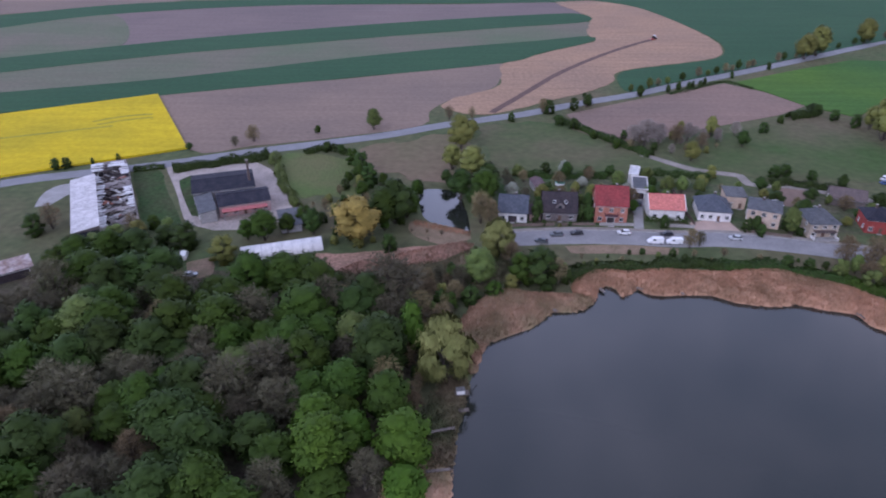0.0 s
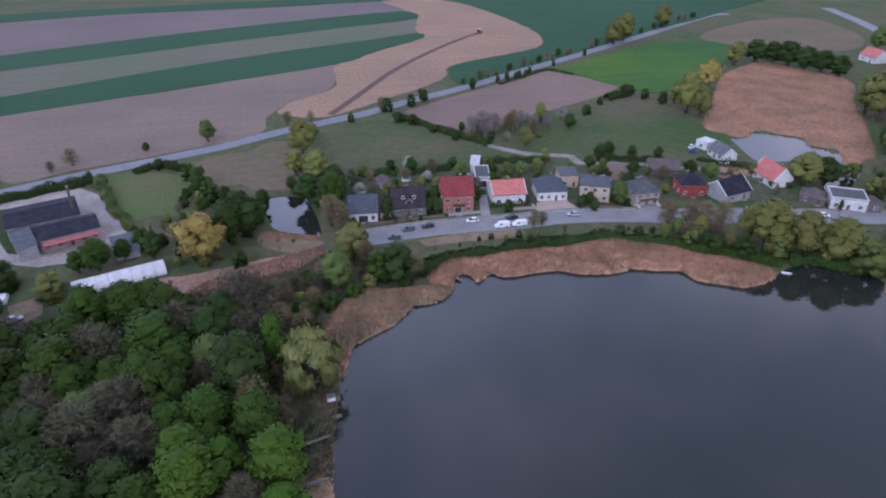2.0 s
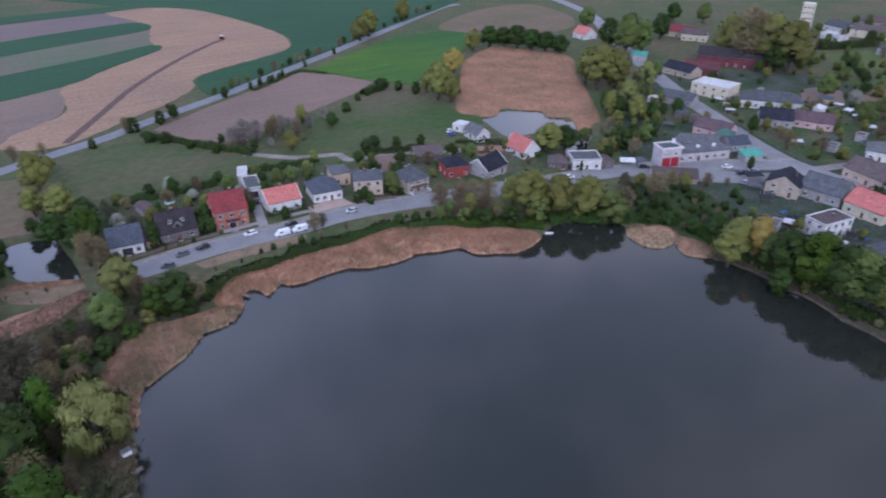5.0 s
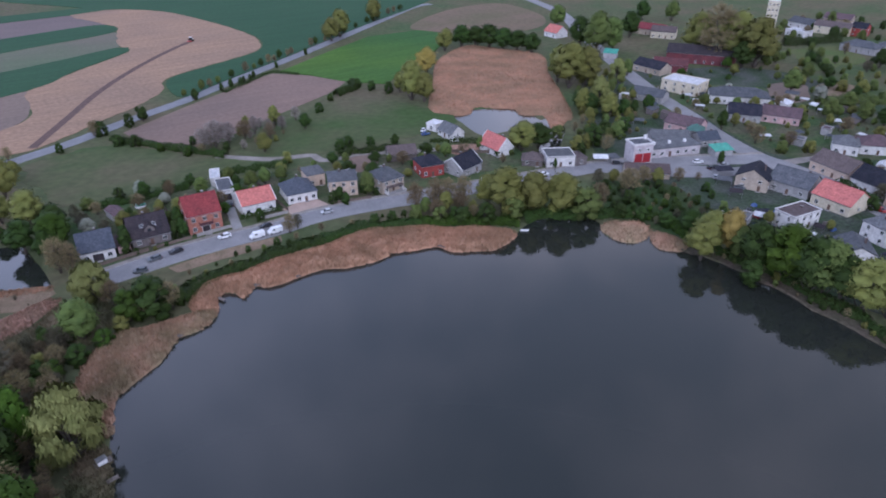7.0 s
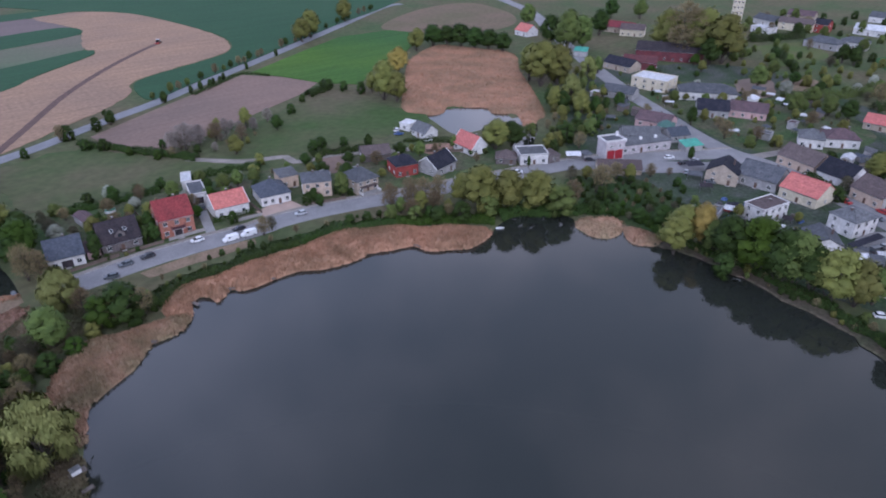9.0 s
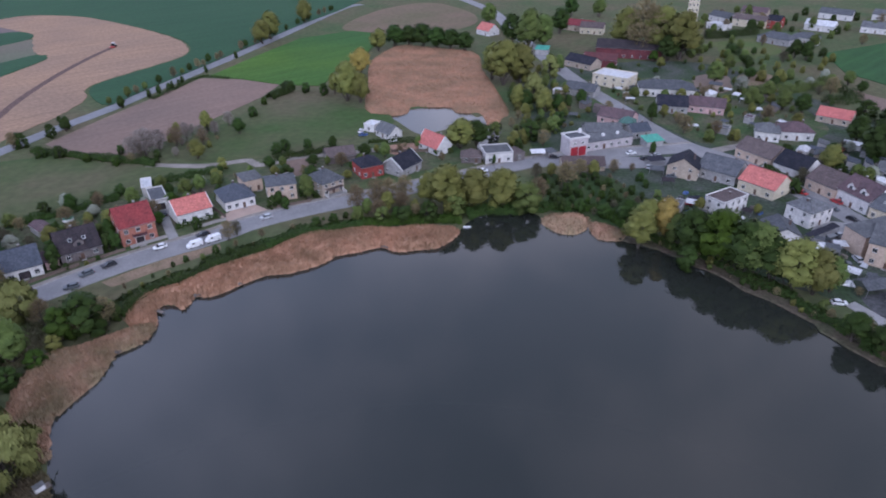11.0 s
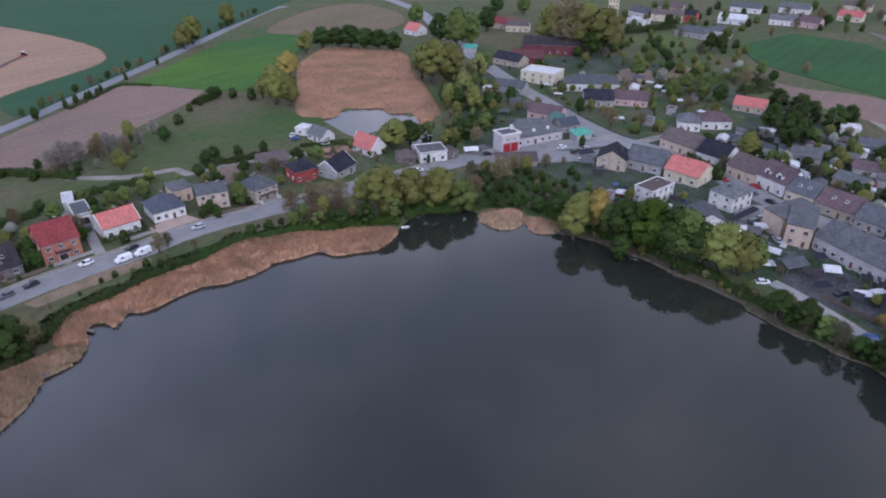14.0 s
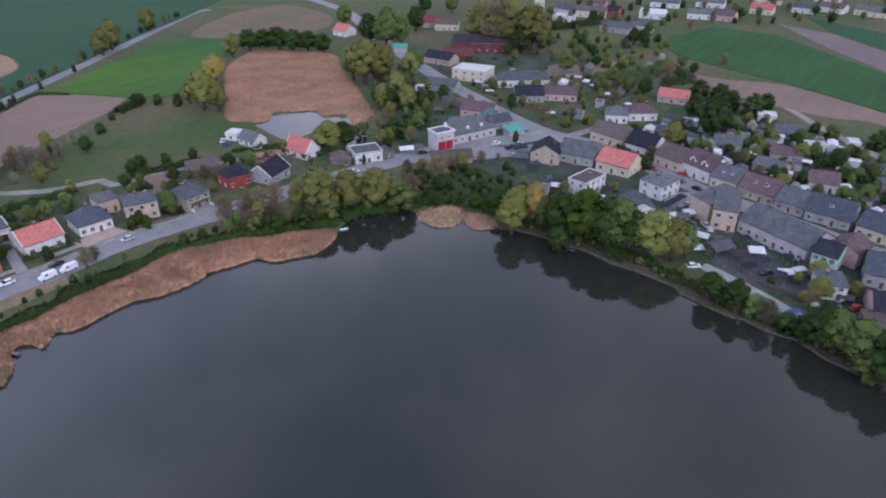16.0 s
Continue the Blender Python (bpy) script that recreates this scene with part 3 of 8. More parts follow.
ribbon("driveway", [(71, 219), (69.3, 215), (66.9, 206.1), (64.4, 195.3)], 3.0, 0.1, M["paving"], "pale paved drive beside a white house", "driveway", ragged=0.05)


# the dark earth edge of the lake below the village
ribbon("lake_bank", [(166.6, 105), (171.9, 97.3), (173, 86.5), (173, 74.1), (171.2, 55.7), (170.2, 46.7), (168.8, 38), (164.2, 28.8), (163.7, 21.4), (161.5, 13.8), (161.2, 5.8), (157.7, -2.4), (154.6, -14.2)], 4.0, 0.06, M["litter"], "dark earth bank at the lake edge", "bank", ragged=2.2)


# ---- reeds ----
def reeds(name, outline, label, count, height, seed, mat="reed", category="reeds"):
    """A reed bed: a ragged matted body with stalks standing out of it."""
    rnd = np.random.default_rng(seed)
    line = curve_through(outline, True, 2.0)
    o = np.array([(q.x, q.y) for q in line])
    lo, hi = o.min(0) - 1, o.max(0) + 1
    step = 0.9
    ax, ay = np.arange(lo[0], hi[0], step), np.arange(lo[1], hi[1], step)
    X, Y = np.meshgrid(ax, ay, indexing="ij")
    X = X + rnd.uniform(-0.3, 0.3, X.shape)
    Y = Y + rnd.uniform(-0.3, 0.3, Y.shape)
    D = distance_in(X, Y, line)
    D = D + rnd.normal(0, 0.22, X.shape)
    swell = np.array([noise.noise((a * 0.22, b * 0.22, seed)) for a, b in zip(X.ravel(), Y.ravel())]).reshape(X.shape)
    Z = np.where(D < 0.4, height * (0.88 + 0.2 * swell) * np.clip((0.4 - D) / 2.6, 0, 1) ** 0.75 * rnd.uniform(0.84, 1.08, X.shape), 0.9 * (0.4 - D)) - 0.5
    keep = D < 1.6
    n = len(ay)
    faces = [(i * n + j, (i + 1) * n + j, (i + 1) * n + j + 1, i * n + j + 1) for i in range(len(ax) - 1) for j in range(n - 1)
             if keep[i, j] and keep[i + 1, j] and keep[i, j + 1] and keep[i + 1, j + 1]]
    verts = [tuple(v) for v in np.stack([X, Y, Z], -1).reshape(-1, 3)]
    px, py = rnd.uniform(lo[0], hi[0], count * 4), rnd.uniform(lo[1], hi[1], count * 4)
    d = distance_in(px, py, line)
    ok = np.where(d < 0.5 * rnd.random(d.shape))[0][:count]
    for k in ok:
        h = height * (0.45 + 0.55 * min(1.0, -d[k] / 2.0)) * rnd.uniform(0.85, 1.1) * (0.97 + 0.15 * noise.noise((px[k] * 0.12, py[k] * 0.12, seed)))
        a, w = rnd.uniform(0, 6.28), rnd.uniform(0.06, 0.18)
        lean = rnd.normal(0, 0.18, 2)
        c, s = math.cos(a) * w, math.sin(a) * w
        b = len(verts)
        verts += [(px[k] - c, py[k] - s, -0.3), (px[k] + c, py[k] + s, -0.3), (px[k] + lean[0] + c * 0.5, py[k] + lean[1] + s * 0.5, h), (px[k] + lean[0] - c * 0.5, py[k] + lean[1] - s * 0.5, h * 0.95)]
        faces.append((b, b + 1, b + 2, b + 3))
    used = sorted({v for f in faces for v in f})
    where = {v: i for i, v in enumerate(used)}
    return tagged(link_mesh(name, [verts[v] for v in used], [tuple(where[v] for v in f) for f in faces], M[mat]), label, category, kind="stuff")


WEST, BEND = LAKE_EDGE[8:18], LAKE_EDGE[17:38]
reeds("reed_bed", WEST + [(38.6, 156), (33.8, 156.2), (24.4, 157), (18.4, 158.8), (13.5, 156.7), (8.2, 151.1), (4.8, 143.9), (1.4, 138), (0.5, 128)], "grey brown dry reed bed on the lake shore", 7000, 2.0, 3, "reed_grey")
reeds("reed_bed", BEND + [(132.4, 143.5), (126.8, 149.6), (119.5, 153.6), (114.8, 158.9), (109, 162.6), (103.3, 165.1), (100.3, 168.6), (92.7, 169.2), (82.3, 168), (73.1, 168.6), (64.1, 169.4), (57.1, 168.4), (54.3, 167.8), (47.6, 169), (42.2, 167.4), (37.5, 162.5), (36.5, 156.5)], "tan dry reed belt along the lake shore", 14000, 2.2, 13)
reeds("reed_bed", LAKE_EDGE[1:8] + [(3.5, 123.5), (-1.5, 119), (-4.2, 111), (-5.5, 102), (-5.6, 94)], "thin brown reeds and scrub below the willow", 2200, 1.0, 14, "scrub")
reeds("reed_bed", [(275.9, 352.6), (293.4, 356.6), (306.3, 331.5), (313.5, 307.5), (286.8, 275.4), (254.4, 230.4), (236.5, 208.8), (231.9, 207.9), (221.7, 203.3), (219.1, 206.1), (227.8, 217.9), (224.9, 224.1), (221.3, 229.8), (224.7, 237.2), (217.5, 244.5), (209.6, 250), (202.2, 245.2), (194.3, 247.5), (190.1, 261.3), (216.7, 295), (248.8, 334.6)], "broad tan field of dry reeds beside the pond", 15000, 1.9, 4)
reeds("reed_bed", [(161.7, 125.7), (167.2, 125.3), (174, 119.2), (172.8, 114.6), (166.3, 111.2), (159.4, 112.8), (158.3, 119.9)], "low grey tan reed island at the shore", 900, 1.3, 5, "reed_grey")
reeds("reed_bed", [(170.9, 112.6), (173.7, 107.9), (173.3, 100.9), (169.1, 98.7), (164.5, 104), (166.2, 108.5)], "low grey tan reed island at the shore", 800, 1.2, 6, "reed_grey")
reeds("dead_brush", [(-30.7, 169.8), (-24.6, 175.1), (-14.6, 179.6), (-4.2, 183.5), (7.4, 187.2), (9, 182.8), (1, 176.5), (-7.4, 173.1), (-15.6, 168.5), (-26.8, 165.4)], "reddish brown bank of dead brush", 3500, 1.0, 7, "brush", "brush")
reeds("scrub", [(-32.9, 167.9), (-24, 169.8), (-10.8, 173.1), (1, 176.5), (10.8, 182.8), (19.8, 175.1), (19.2, 167.6), (16.2, 161.4), (4.8, 154.1), (1.6, 142.2), (-5.7, 142.2), (-12.8, 150), (-22.7, 157)], "brown tangled scrub between wood and reeds", 7000, 1.1, 8, "scrub", "scrub")
reeds("reed_bed", [(-10, 97), (0.4, 96), (1.6, 91), (0.6, 84), (-2.4, 70), (-5.6, 57), (-13, 56), (-12.5, 80)], "brown scrubby reed strip below the wood", 2200, 1.2, 9, "reed_grey")
reeds("reed_bed", [(-9.4, 202.4), (-3.6, 199.9), (3, 196.6), (8.9, 193.8), (8.8, 191.1), (2.9, 193), (-4.5, 196.2), (-9.2, 198.2)], "thin tan reed fringe of the small pond", 700, 0.9, 10)


# ---- trees ----
def tube(verts, faces, a, b, ra, rb, sides=6):
    a, b = Vector(a), Vector(b)
    d = (b - a).normalized()
    u = d.orthogonal().normalized()
    v = d.cross(u)
    k = len(verts)
    for p, r in ((a, ra), (b, rb)):
        for i in range(sides):
            t = 6.2832 * i / sides
            verts.append(p + (u * math.cos(t) + v * math.sin(t)) * r)
    for i in range(sides):
        j = (i + 1) % sides
        faces.append((k + i, k + j, k + sides + j, k + sides + i))


TREE_NAMES = {"pale": "leafless_tree", "green": "broadleaf_tree", "fresh": "broadleaf_tree", "dark": "broadleaf_tree", "spring": "spring_leafed_tree", "olive": "yellow_leafed_tree", "gold": "yellow_leafed_tree", "willow": "willow_tree", "bare": "leafless_tree", "rust": "budding_tree", "blossom": "blossoming_tree"}


def tree_proto(kind, shape, seed, leaves, low_bush=False):
    """One tree, 10 m high: a tapered trunk with limbs, and a crown of many leaf clumps round uneven lobes."""
    rnd = random.Random(seed)
    root = new(TREE_NAMES[kind] if not low_bush else "shrub" if kind in ("rust", "bare") else "dense_bush" if kind == "dark" else "bush")
    low, wide, top = {"round": (0.28, 3.4, 10.0), "tall": (0.22, 2.3, 10.0), "willow": (0.12, 4.4, 10.0), "bush": (0.02, 5.2, 10.0), "bare": (0.25, 3.3, 10.0)}[shape]
    tv, tf = [], []
    base = 0.30 if shape != "bush" else 0.22
    p, lean = Vector((0, 0, -0.3)), Vector((rnd.uniform(-.05, .05), rnd.uniform(-.05, .05), 1))
    spine = [p]
    for i in range(4):
        q = p + (lean + Vector((rnd.uniform(-.08, .08), rnd.uniform(-.08, .08), 0))) * 1.9
        tube(tv, tf, p, q, base * (1 - 0.2 * i), base * (0.8 - 0.2 * i) + 0.02, 7)
        p = q
        spine.append(p)
    lobes = []
    count = {"round": 24, "tall": 16, "willow": 20, "bush": 20, "bare": 14}[shape]
    for i in range(count):
        f = (i + 0.5) / count
        z = top * (low + (0.93 - low) * f)
        g = (z / top - low) / (1 - low)
        if shape == "bush":
            reach = wide * math.sqrt(max(0.03, 1 - g * g)) * 0.62
        else:
            reach = wide * math.sin(math.pi * min(1, max(0.14, g * 0.84 + 0.2))) * 0.72
        a = i * 2.4 + rnd.uniform(-.5, .5)
        r = rnd.uniform(0.6, 1.0) * reach
        s = rnd.uniform(0.8, 1.6) * (0.85 if shape == "tall" else 1.0) * (1.15 if shape == "bush" else 1)
        lobes.append((Vector((math.cos(a) * r, math.sin(a) * r, min(z, top - s * 0.7))), s))
    for c, s in lobes:
        k = min(4, max(0, int(c.z / 1.9)))
        start = spine[max(0, k - 1)]
        mid = start.lerp(c, 0.5) + Vector((0, 0, -0.25))
        tube(tv, tf, start, mid, 0.11, 0.075, 5)
        tube(tv, tf, mid, c, 0.075, 0.03, 5)
        if shape == "bare":
            for _ in range(4):
                e = c + Vector((rnd.gauss(0, 1), rnd.gauss(0, 1), abs(rnd.gauss(0.4, 0.8)))) * s * 0.7
                tube(tv, tf, mid.lerp(c, 0.7), e, 0.035, 0.012, 4)
    link_mesh("trunk", tv, tf, M["bark"], root)
    cv, cf, cn = [], [], []
    if shape != "bare":
        ball = bmesh.new()
        bmesh.ops.create_icosphere(ball, subdivisions=2, radius=1.0)
        for c, s in lobes:
            k = len(cv)
            for q in ball.verts:
                r = s * (0.74 + 0.34 * noise.noise(q.co * 1.9 + c))
                cv.append(c + Vector((q.co.x, q.co.y, q.co.z * 0.85)) * r)
                cn.append((q.co * 0.5 + (cv[-1] - Vector((0, 0, top * 0.4))).normalized() * 0.8).normalized())
            cf += [tuple(k + w.index for w in p.verts) for p in ball.faces]
        ball.free()
    for i in range(leaves):
        c, s = lobes[rnd.randrange(len(lobes))]
        d = Vector((rnd.gauss(0, 1), rnd.gauss(0, 1), rnd.gauss(0.25, 1))).normalized()
        rr = s * min(1.5, max(0.3, rnd.gauss(0.92, 0.16) * (1.0 + 0.4 * noise.noise(d * 2.1 + c * 0.7))))
        o = c + Vector((d.x, d.y, d.z * 0.85)) * rr
        o.z = max(o.z, 0.15)
        k = len(cv)
        if shape == "bare":
            e = (d + Vector((rnd.gauss(0, .5), rnd.gauss(0, .5), rnd.gauss(0.5, .5)))).normalized()
            n = e.orthogonal().normalized()
            n.rotate(Matrix.Rotation(rnd.uniform(0, 6.28), 3, e))
            ln, w = rnd.uniform(0.5, 1.2), rnd.uniform(0.035, 0.07)
            for q in (-1, 1):
                cv += [o - n * w, o + n * w, o + e * ln + n * w * 0.3 + n * q * ln * 0.25]
                cf.append((len(cv) - 3, len(cv) - 2, len(cv) - 1))
            continue
        n = (d * 0.9 + Vector((rnd.gauss(0, .5), rnd.gauss(0, .5), rnd.gauss(0.3, .5)))).normalized()
        u = n.orthogonal().normalized()
        u.rotate(Matrix.Rotation(rnd.uniform(0, 6.28), 3, n))
        v = n.cross(u)
        a, b = rnd.uniform(0.13, 0.29), rnd.uniform(0.1, 0.22)
        if shape == "willow":
            u = (Vector((0, 0, -1)) + d * 0.3 + Vector((rnd.gauss(0, .2), rnd.gauss(0, .2), 0))).normalized()
            v = u.cross(n).normalized()
            a, b = rnd.uniform(0.25, 0.55), rnd.uniform(0.07, 0.14)
        cv += [o - u * a + v * b, o - u * a - v * b, o + u * a + n * rnd.uniform(-.08, .08)]
        soft = (d * 0.45 + (o - Vector((0, 0, top * 0.4))).normalized() * 0.8 + n * 0.2).normalized()
        cn += [soft] * 3
        cf.append((k, k + 1, k + 2) if (cv[k + 1] - cv[k]).cross(cv[k + 2] - cv[k]).dot(soft) > 0 else (k + 2, k + 1, k))
    crown = link_mesh("crown", cv, cf, M["leaf_" + kind], root, bool(cn))
    if cn:
        crown.data.normals_split_custom_set_from_vertices([tuple(q) for q in cn])
    return root


SPEC = {"pale": ("bare", 1500), "green": ("round", 3400), "fresh": ("round", 3600), "dark": ("round", 3200), "spring": ("round", 3200), "olive": ("round", 3200), "gold": ("round", 5200), "willow": ("willow", 5600),
        "bare": ("bare", 1500), "rust": ("bare", 1500), "blossom": ("round", 2400)}
NAMES = {"pale": "pale grey leafless budding tree", "green": "broadleaf tree in dense green leaf", "fresh": "broadleaf tree in bright fresh green leaf", "dark": "dark green dense leafy tree", "spring": "light green tree in young spring leaf", "olive": "olive yellow tree in young leaf", "gold": "golden yellow round tree in bloom",
         "willow": "pale green drooping willow", "bare": "bare grey brown leafless tree", "rust": "rusty brown budding tree", "blossom": "white blossoming garden tree"}
PROTO = {}
for k, (shape, leaves) in SPEC.items():
    PROTO[k] = [tree_proto(k, shape, 40 + 7 * j + len(k), leaves) for j in range(3)]
for k in ("green", "dark", "olive", "rust", "bare", "spring"):
    PROTO[k + "_bush"] = [tree_proto(k, "bush" if k not in ("rust", "bare") else "bare", 90 + j + len(k), 2000 if k not in ("rust", "bare") else 1000, True) for j in range(2)]
    NAMES[k + "_bush"] = {"green": "fresh green leafy low bush", "dark": "dark green dense low bush", "olive": "olive yellow leafy low bush", "spring": "light green spring leafed bush", "rust": "brown leafless tangled low shrub", "bare": "grey leafless tangled low shrub"}[k]
FREE = {k: list(v) for k, v in PROTO.items()}
tree_rnd = random.Random(5)


def tree(kind, x, y, height, width=1.0, where="", z=0.0):
    """Stands a tree of a kind at a place, with its own turn."""
    m = pose(x, y, z, 0, 0, tree_rnd.uniform(0, 360))
    s = height / 10.0
    proto = tree_rnd.choice(PROTO[kind])
    if FREE[kind]:
        ob = FREE[kind].pop()
        ob.matrix_basis = m
    else:
        ob = copy_thing(proto, m)
    ob.scale = (s * width, s * width, s)
    label = NAMES[kind] + (" " + where if where else "")
    return tagged(ob, label, "bush" if kind.endswith("bush") else "tree", where)


def scatter(outline, gap, seed):
    """Places inside an outline, no two nearer than gap."""
    rnd = random.Random(seed)
    xs, ys = [q[0] for q in outline], [q[1] for q in outline]
    made = []
    for _ in range(6000):
        x, y = rnd.uniform(min(xs), max(xs)), rnd.uniform(min(ys), max(ys))
        if all((x - a) ** 2 + (y - b) ** 2 > gap * gap for a, b in made):
            made.append((x, y))
    d = distance_in(np.array([q[0] for q in made]), np.array([q[1] for q in made]), outline)
    return [q for q, e in zip(made, d) if e < 0]


# the wood beside the lake
wood_rnd = random.Random(11)
STANDS = [(-72, 86, "green"), (-86, 102, "green"), (-71, 101, "green"), (-63, 104, "green"), (-71, 93, "olive"), (-80, 93, "dark"), (-86, 109, "bare"), (-76, 109, "bare"), (-84, 134, "green"), (-89, 115, "green"), (-101, 136, "bare"), (-102, 129, "dark"), (-98, 144, "bare"), (-76, 136, "dark"), (-67, 132, "green"), (-61, 125, "bare"), (-55, 116, "green"), (-70, 125, "dark"), (-67, 115, "bare"), (-50, 107, "bare"), (-49, 98, "dark"), (-42, 93, "bare"), (-45, 84, "green"), (-49, 129, "green"), (-43, 131, "green"), (-50, 141, "green"), (-38, 144, "green"), (-28, 141, "dark"), (-59, 146, "green")]
STANDS += [(-23, 136, "green"), (-36, 118, "bare"), (-45, 115, "bare"), (-35, 104, "bare"), (-37, 98, "dark"), (-30, 93, "green"), (-21, 101, "green"), (-11, 96, "green"), (-27, 109, "green"), (-31, 122, "green"), (-17, 120, "rust"), (-11, 107, "rust"), (-19, 127, "bare"), (-13, 136, "rust"), (-12, 144, "bare"), (-20, 146, "dark"), (-22, 84, "dark"), (-11, 85, "bare"), (-29, 85, "bare"), (-56, 85, "dark"), (-64, 84, "bare"), (-57, 84, "rust"), (-7, 89, "green"), (-90, 158, "dark"), (-109, 164, "green"), (-88, 167, "green"), (-76, 161, "dark"), (-89, 146, "bare"), (-15, 86, "rust")]
for x, y in scatter([(-138, 130), (-118, 138), (-106, 150), (-103, 163), (-87.4, 168.7), (-69.1, 153.3), (-56.2, 156.2), (-28.8, 159.2), (-14.3, 153.3), (-9, 137.4), (-10.1, 119.7), (-7.7, 98.5), (-4.9, 81.7), (-43.5, 68.6), (-92.5, 79.5)], 6.1, 21):
    near_stand = min(STANDS, key=lambda q: math.hypot(q[0] - x, q[1] - y) + wood_rnd.uniform(0, 6))
    kind = near_stand[2]
    if kind == "green" and math.hypot(x + 16, y - 92) < 16:
        kind = "fresh"
    elif wood_rnd.random() < 0.38:
        kind = wood_rnd.choice(("green", "green", "dark", "dark", "bare", "rust", "spring"))
    tree(kind, round(x, 1), round(y, 1), wood_rnd.choice((9.0, 10.5, 12.0, 13.5, 15.0)) * wood_rnd.uniform(0.94, 1.06) * (0.8 if kind == "rust" else 1), wood_rnd.uniform(1.1, 1.75), "in the lakeside wood")
tree("gold", -27.3, 187.2, 15.4, 1.49)
tree("green_bush", -94.8, 196.2, 5.4, 1.15)
tree("spring_bush", -88.7, 192.2, 5.9, 1.15)
tree("rust_bush", -128.3, 196.2, 8.7, 1.26)
tree("dark_bush", -131.8, 192.2, 7.6, 1.15)
tree("spring", -31.5, 294.2, 10.0, 1.17)
tree("green", -56.1, 288.1, 4.2, 1.17)
tree("rust", -82.5, 278.6, 7.3, 1.30)
tree("bare", -88.9, 272.3, 4.8, 1.17)
tree("dark", -106.8, 267.6, 3.7, 1.30)
tree("dark_bush", -153.0, 247.1, 4.8, 1.15)
tree("dark_bush", -149.1, 248.3, 4.6, 1.15)
tree("dark_bush", -141.2, 253.0, 2.6, 0.92)
tree("dark_bush", -132.7, 257.3, 2.9, 0.92)
tree("olive", 7.4, 269.0, 15.3, 1.17)
tree("olive", 12.9, 286.6, 7.3, 1.30)
tree("olive", 11.0, 237.0, 13.7, 1.30)
tree("green", 13.6, 223.0, 8.9, 1.30)
tree("dark", 11.0, 211.2, 9.6, 1.04)
tree("rust_bush", 3.0, 308.7, 6.6, 1.15)
tree("rust_bush", 13.7, 308.7, 6.1, 1.15)
tree("dark_bush", -31.7, 242.5, 9.3, 1.03)
tree("dark_bush", -27.5, 233.2, 8.0, 1.15)
tree("green_bush", -36.3, 253.0, 6.7, 1.15)
tree("dark_bush", -48.6, 267.0, 4.5, 1.38)
tree("dark_bush", -42.3, 264.3, 4.2, 1.15)
tree("dark", -15.9, 200.3, 15.8, 1.30)
tree("green", -19.4, 196.2, 14.2, 1.17)
tree("green", -12.3, 204.5, 11.5, 1.17)
tree("dark_bush", -16.4, 180.7, 6.5, 1.03)
tree("rust", 12.5, 200.3, 11.0, 1.04)
tree("rust", 15.8, 198.2, 9.3, 0.91)
tree("willow", 16.7, 178.6, 12.0, 1.30)
tree("spring", 10.6, 161.4, 11.9, 1.30)
tree("rust", 20.4, 172.4, 7.7, 1.17)
tree("dark_bush", 27.6, 161.5, 11.5, 1.26)
tree("rust_bush", 24.4, 162.9, 7.1, 1.15)
tree("rust_bush", 32.3, 161.4, 8.6, 1.03)
tree("dark_bush", 34.9, 162.9, 5.6, 0.92)
tree("green_bush", 22.0, 162.9, 9.3, 1.15)
tree("willow", 0.1, 121.4, 17.2, 1.10)
tree("fresh", -7.4, 129.4, 15.6, 0.72)
tree("green", -56.7, 188.4, 10.4, 1.43)
tree("green", -50.5, 193.4, 6.9, 1.30)
tree("green", -62.1, 188.4, 7.3, 1.30)
tree("dark_bush", -80.5, 184.0, 8.4, 1.5)
tree("dark_bush", -87.5, 186.0, 6.6, 1.4)
tree("olive_bush", -97.5, 190.5, 6.0, 1.3)
tree("spring_bush", -103.5, 187.0, 6.5, 1.4)
tree("spring_bush", -106.0, 180.5, 7.0, 1.3)
tree("rust_bush", -101.0, 194.0, 6.5, 1.3)
tree("green", -99.0, 174.0, 11.0, 1.5)
tree("green", -108.0, 172.5, 10.0, 1.6)
tree("green_bush", -114.0, 171.0, 7.0, 1.5)
tree("dark", -92.0, 176.0, 10.5, 1.6)
tree("olive_bush", -66.0, 175.4, 8.6, 1.3)
tree("dark", -42.0, 192.2, 9.1, 1.04)
tree("green_bush", -46.2, 200.3, 6.8, 1.15)
tree("rust", 48.7, 319.1, 7.0, 1.17)
tree("dark_bush", 64.7, 323.6, 6.5, 1.03)
tree("dark", 71.8, 327.3, 6.6, 1.17)
tree("dark", 103.1, 345.8, 6.5, 1.04)
tree("dark_bush", 127.8, 360.7, 4.3, 0.92)
tree("dark_bush", 136.6, 364.0, 3.7, 0.92)
tree("dark_bush", 145.0, 369.6, 4.0, 0.92)
tree("dark_bush", 32.3, 306.2, 4.7, 1.03)
tree("pale", 86.6, 273.7, 11.2, 1.56)
tree("pale", 94.3, 279.3, 7.6, 1.43)
tree("pale", 82.3, 275.8, 8.3, 1.30)
tree("rust", 100.6, 275.8, 8.2, 1.30)
tree("pale", 106.6, 279.3, 8.1, 1.04)
tree("olive", 117.8, 282.9, 10.3, 0.91)
tree("dark", 127.9, 272.3, 7.4, 1.30)
tree("olive", 100.9, 256.1, 8.3, 1.30)
tree("rust_bush", 109.3, 269.0, 7.3, 1.26)
tree("dark_bush", 54.2, 300.5, 5.1, 1.26)
tree("dark_bush", 59.9, 295.7, 5.3, 1.26)
tree("green_bush", 66.5, 282.9, 3.9, 1.15)
tree("green_bush", 73.8, 271.0, 4.2, 1.15)
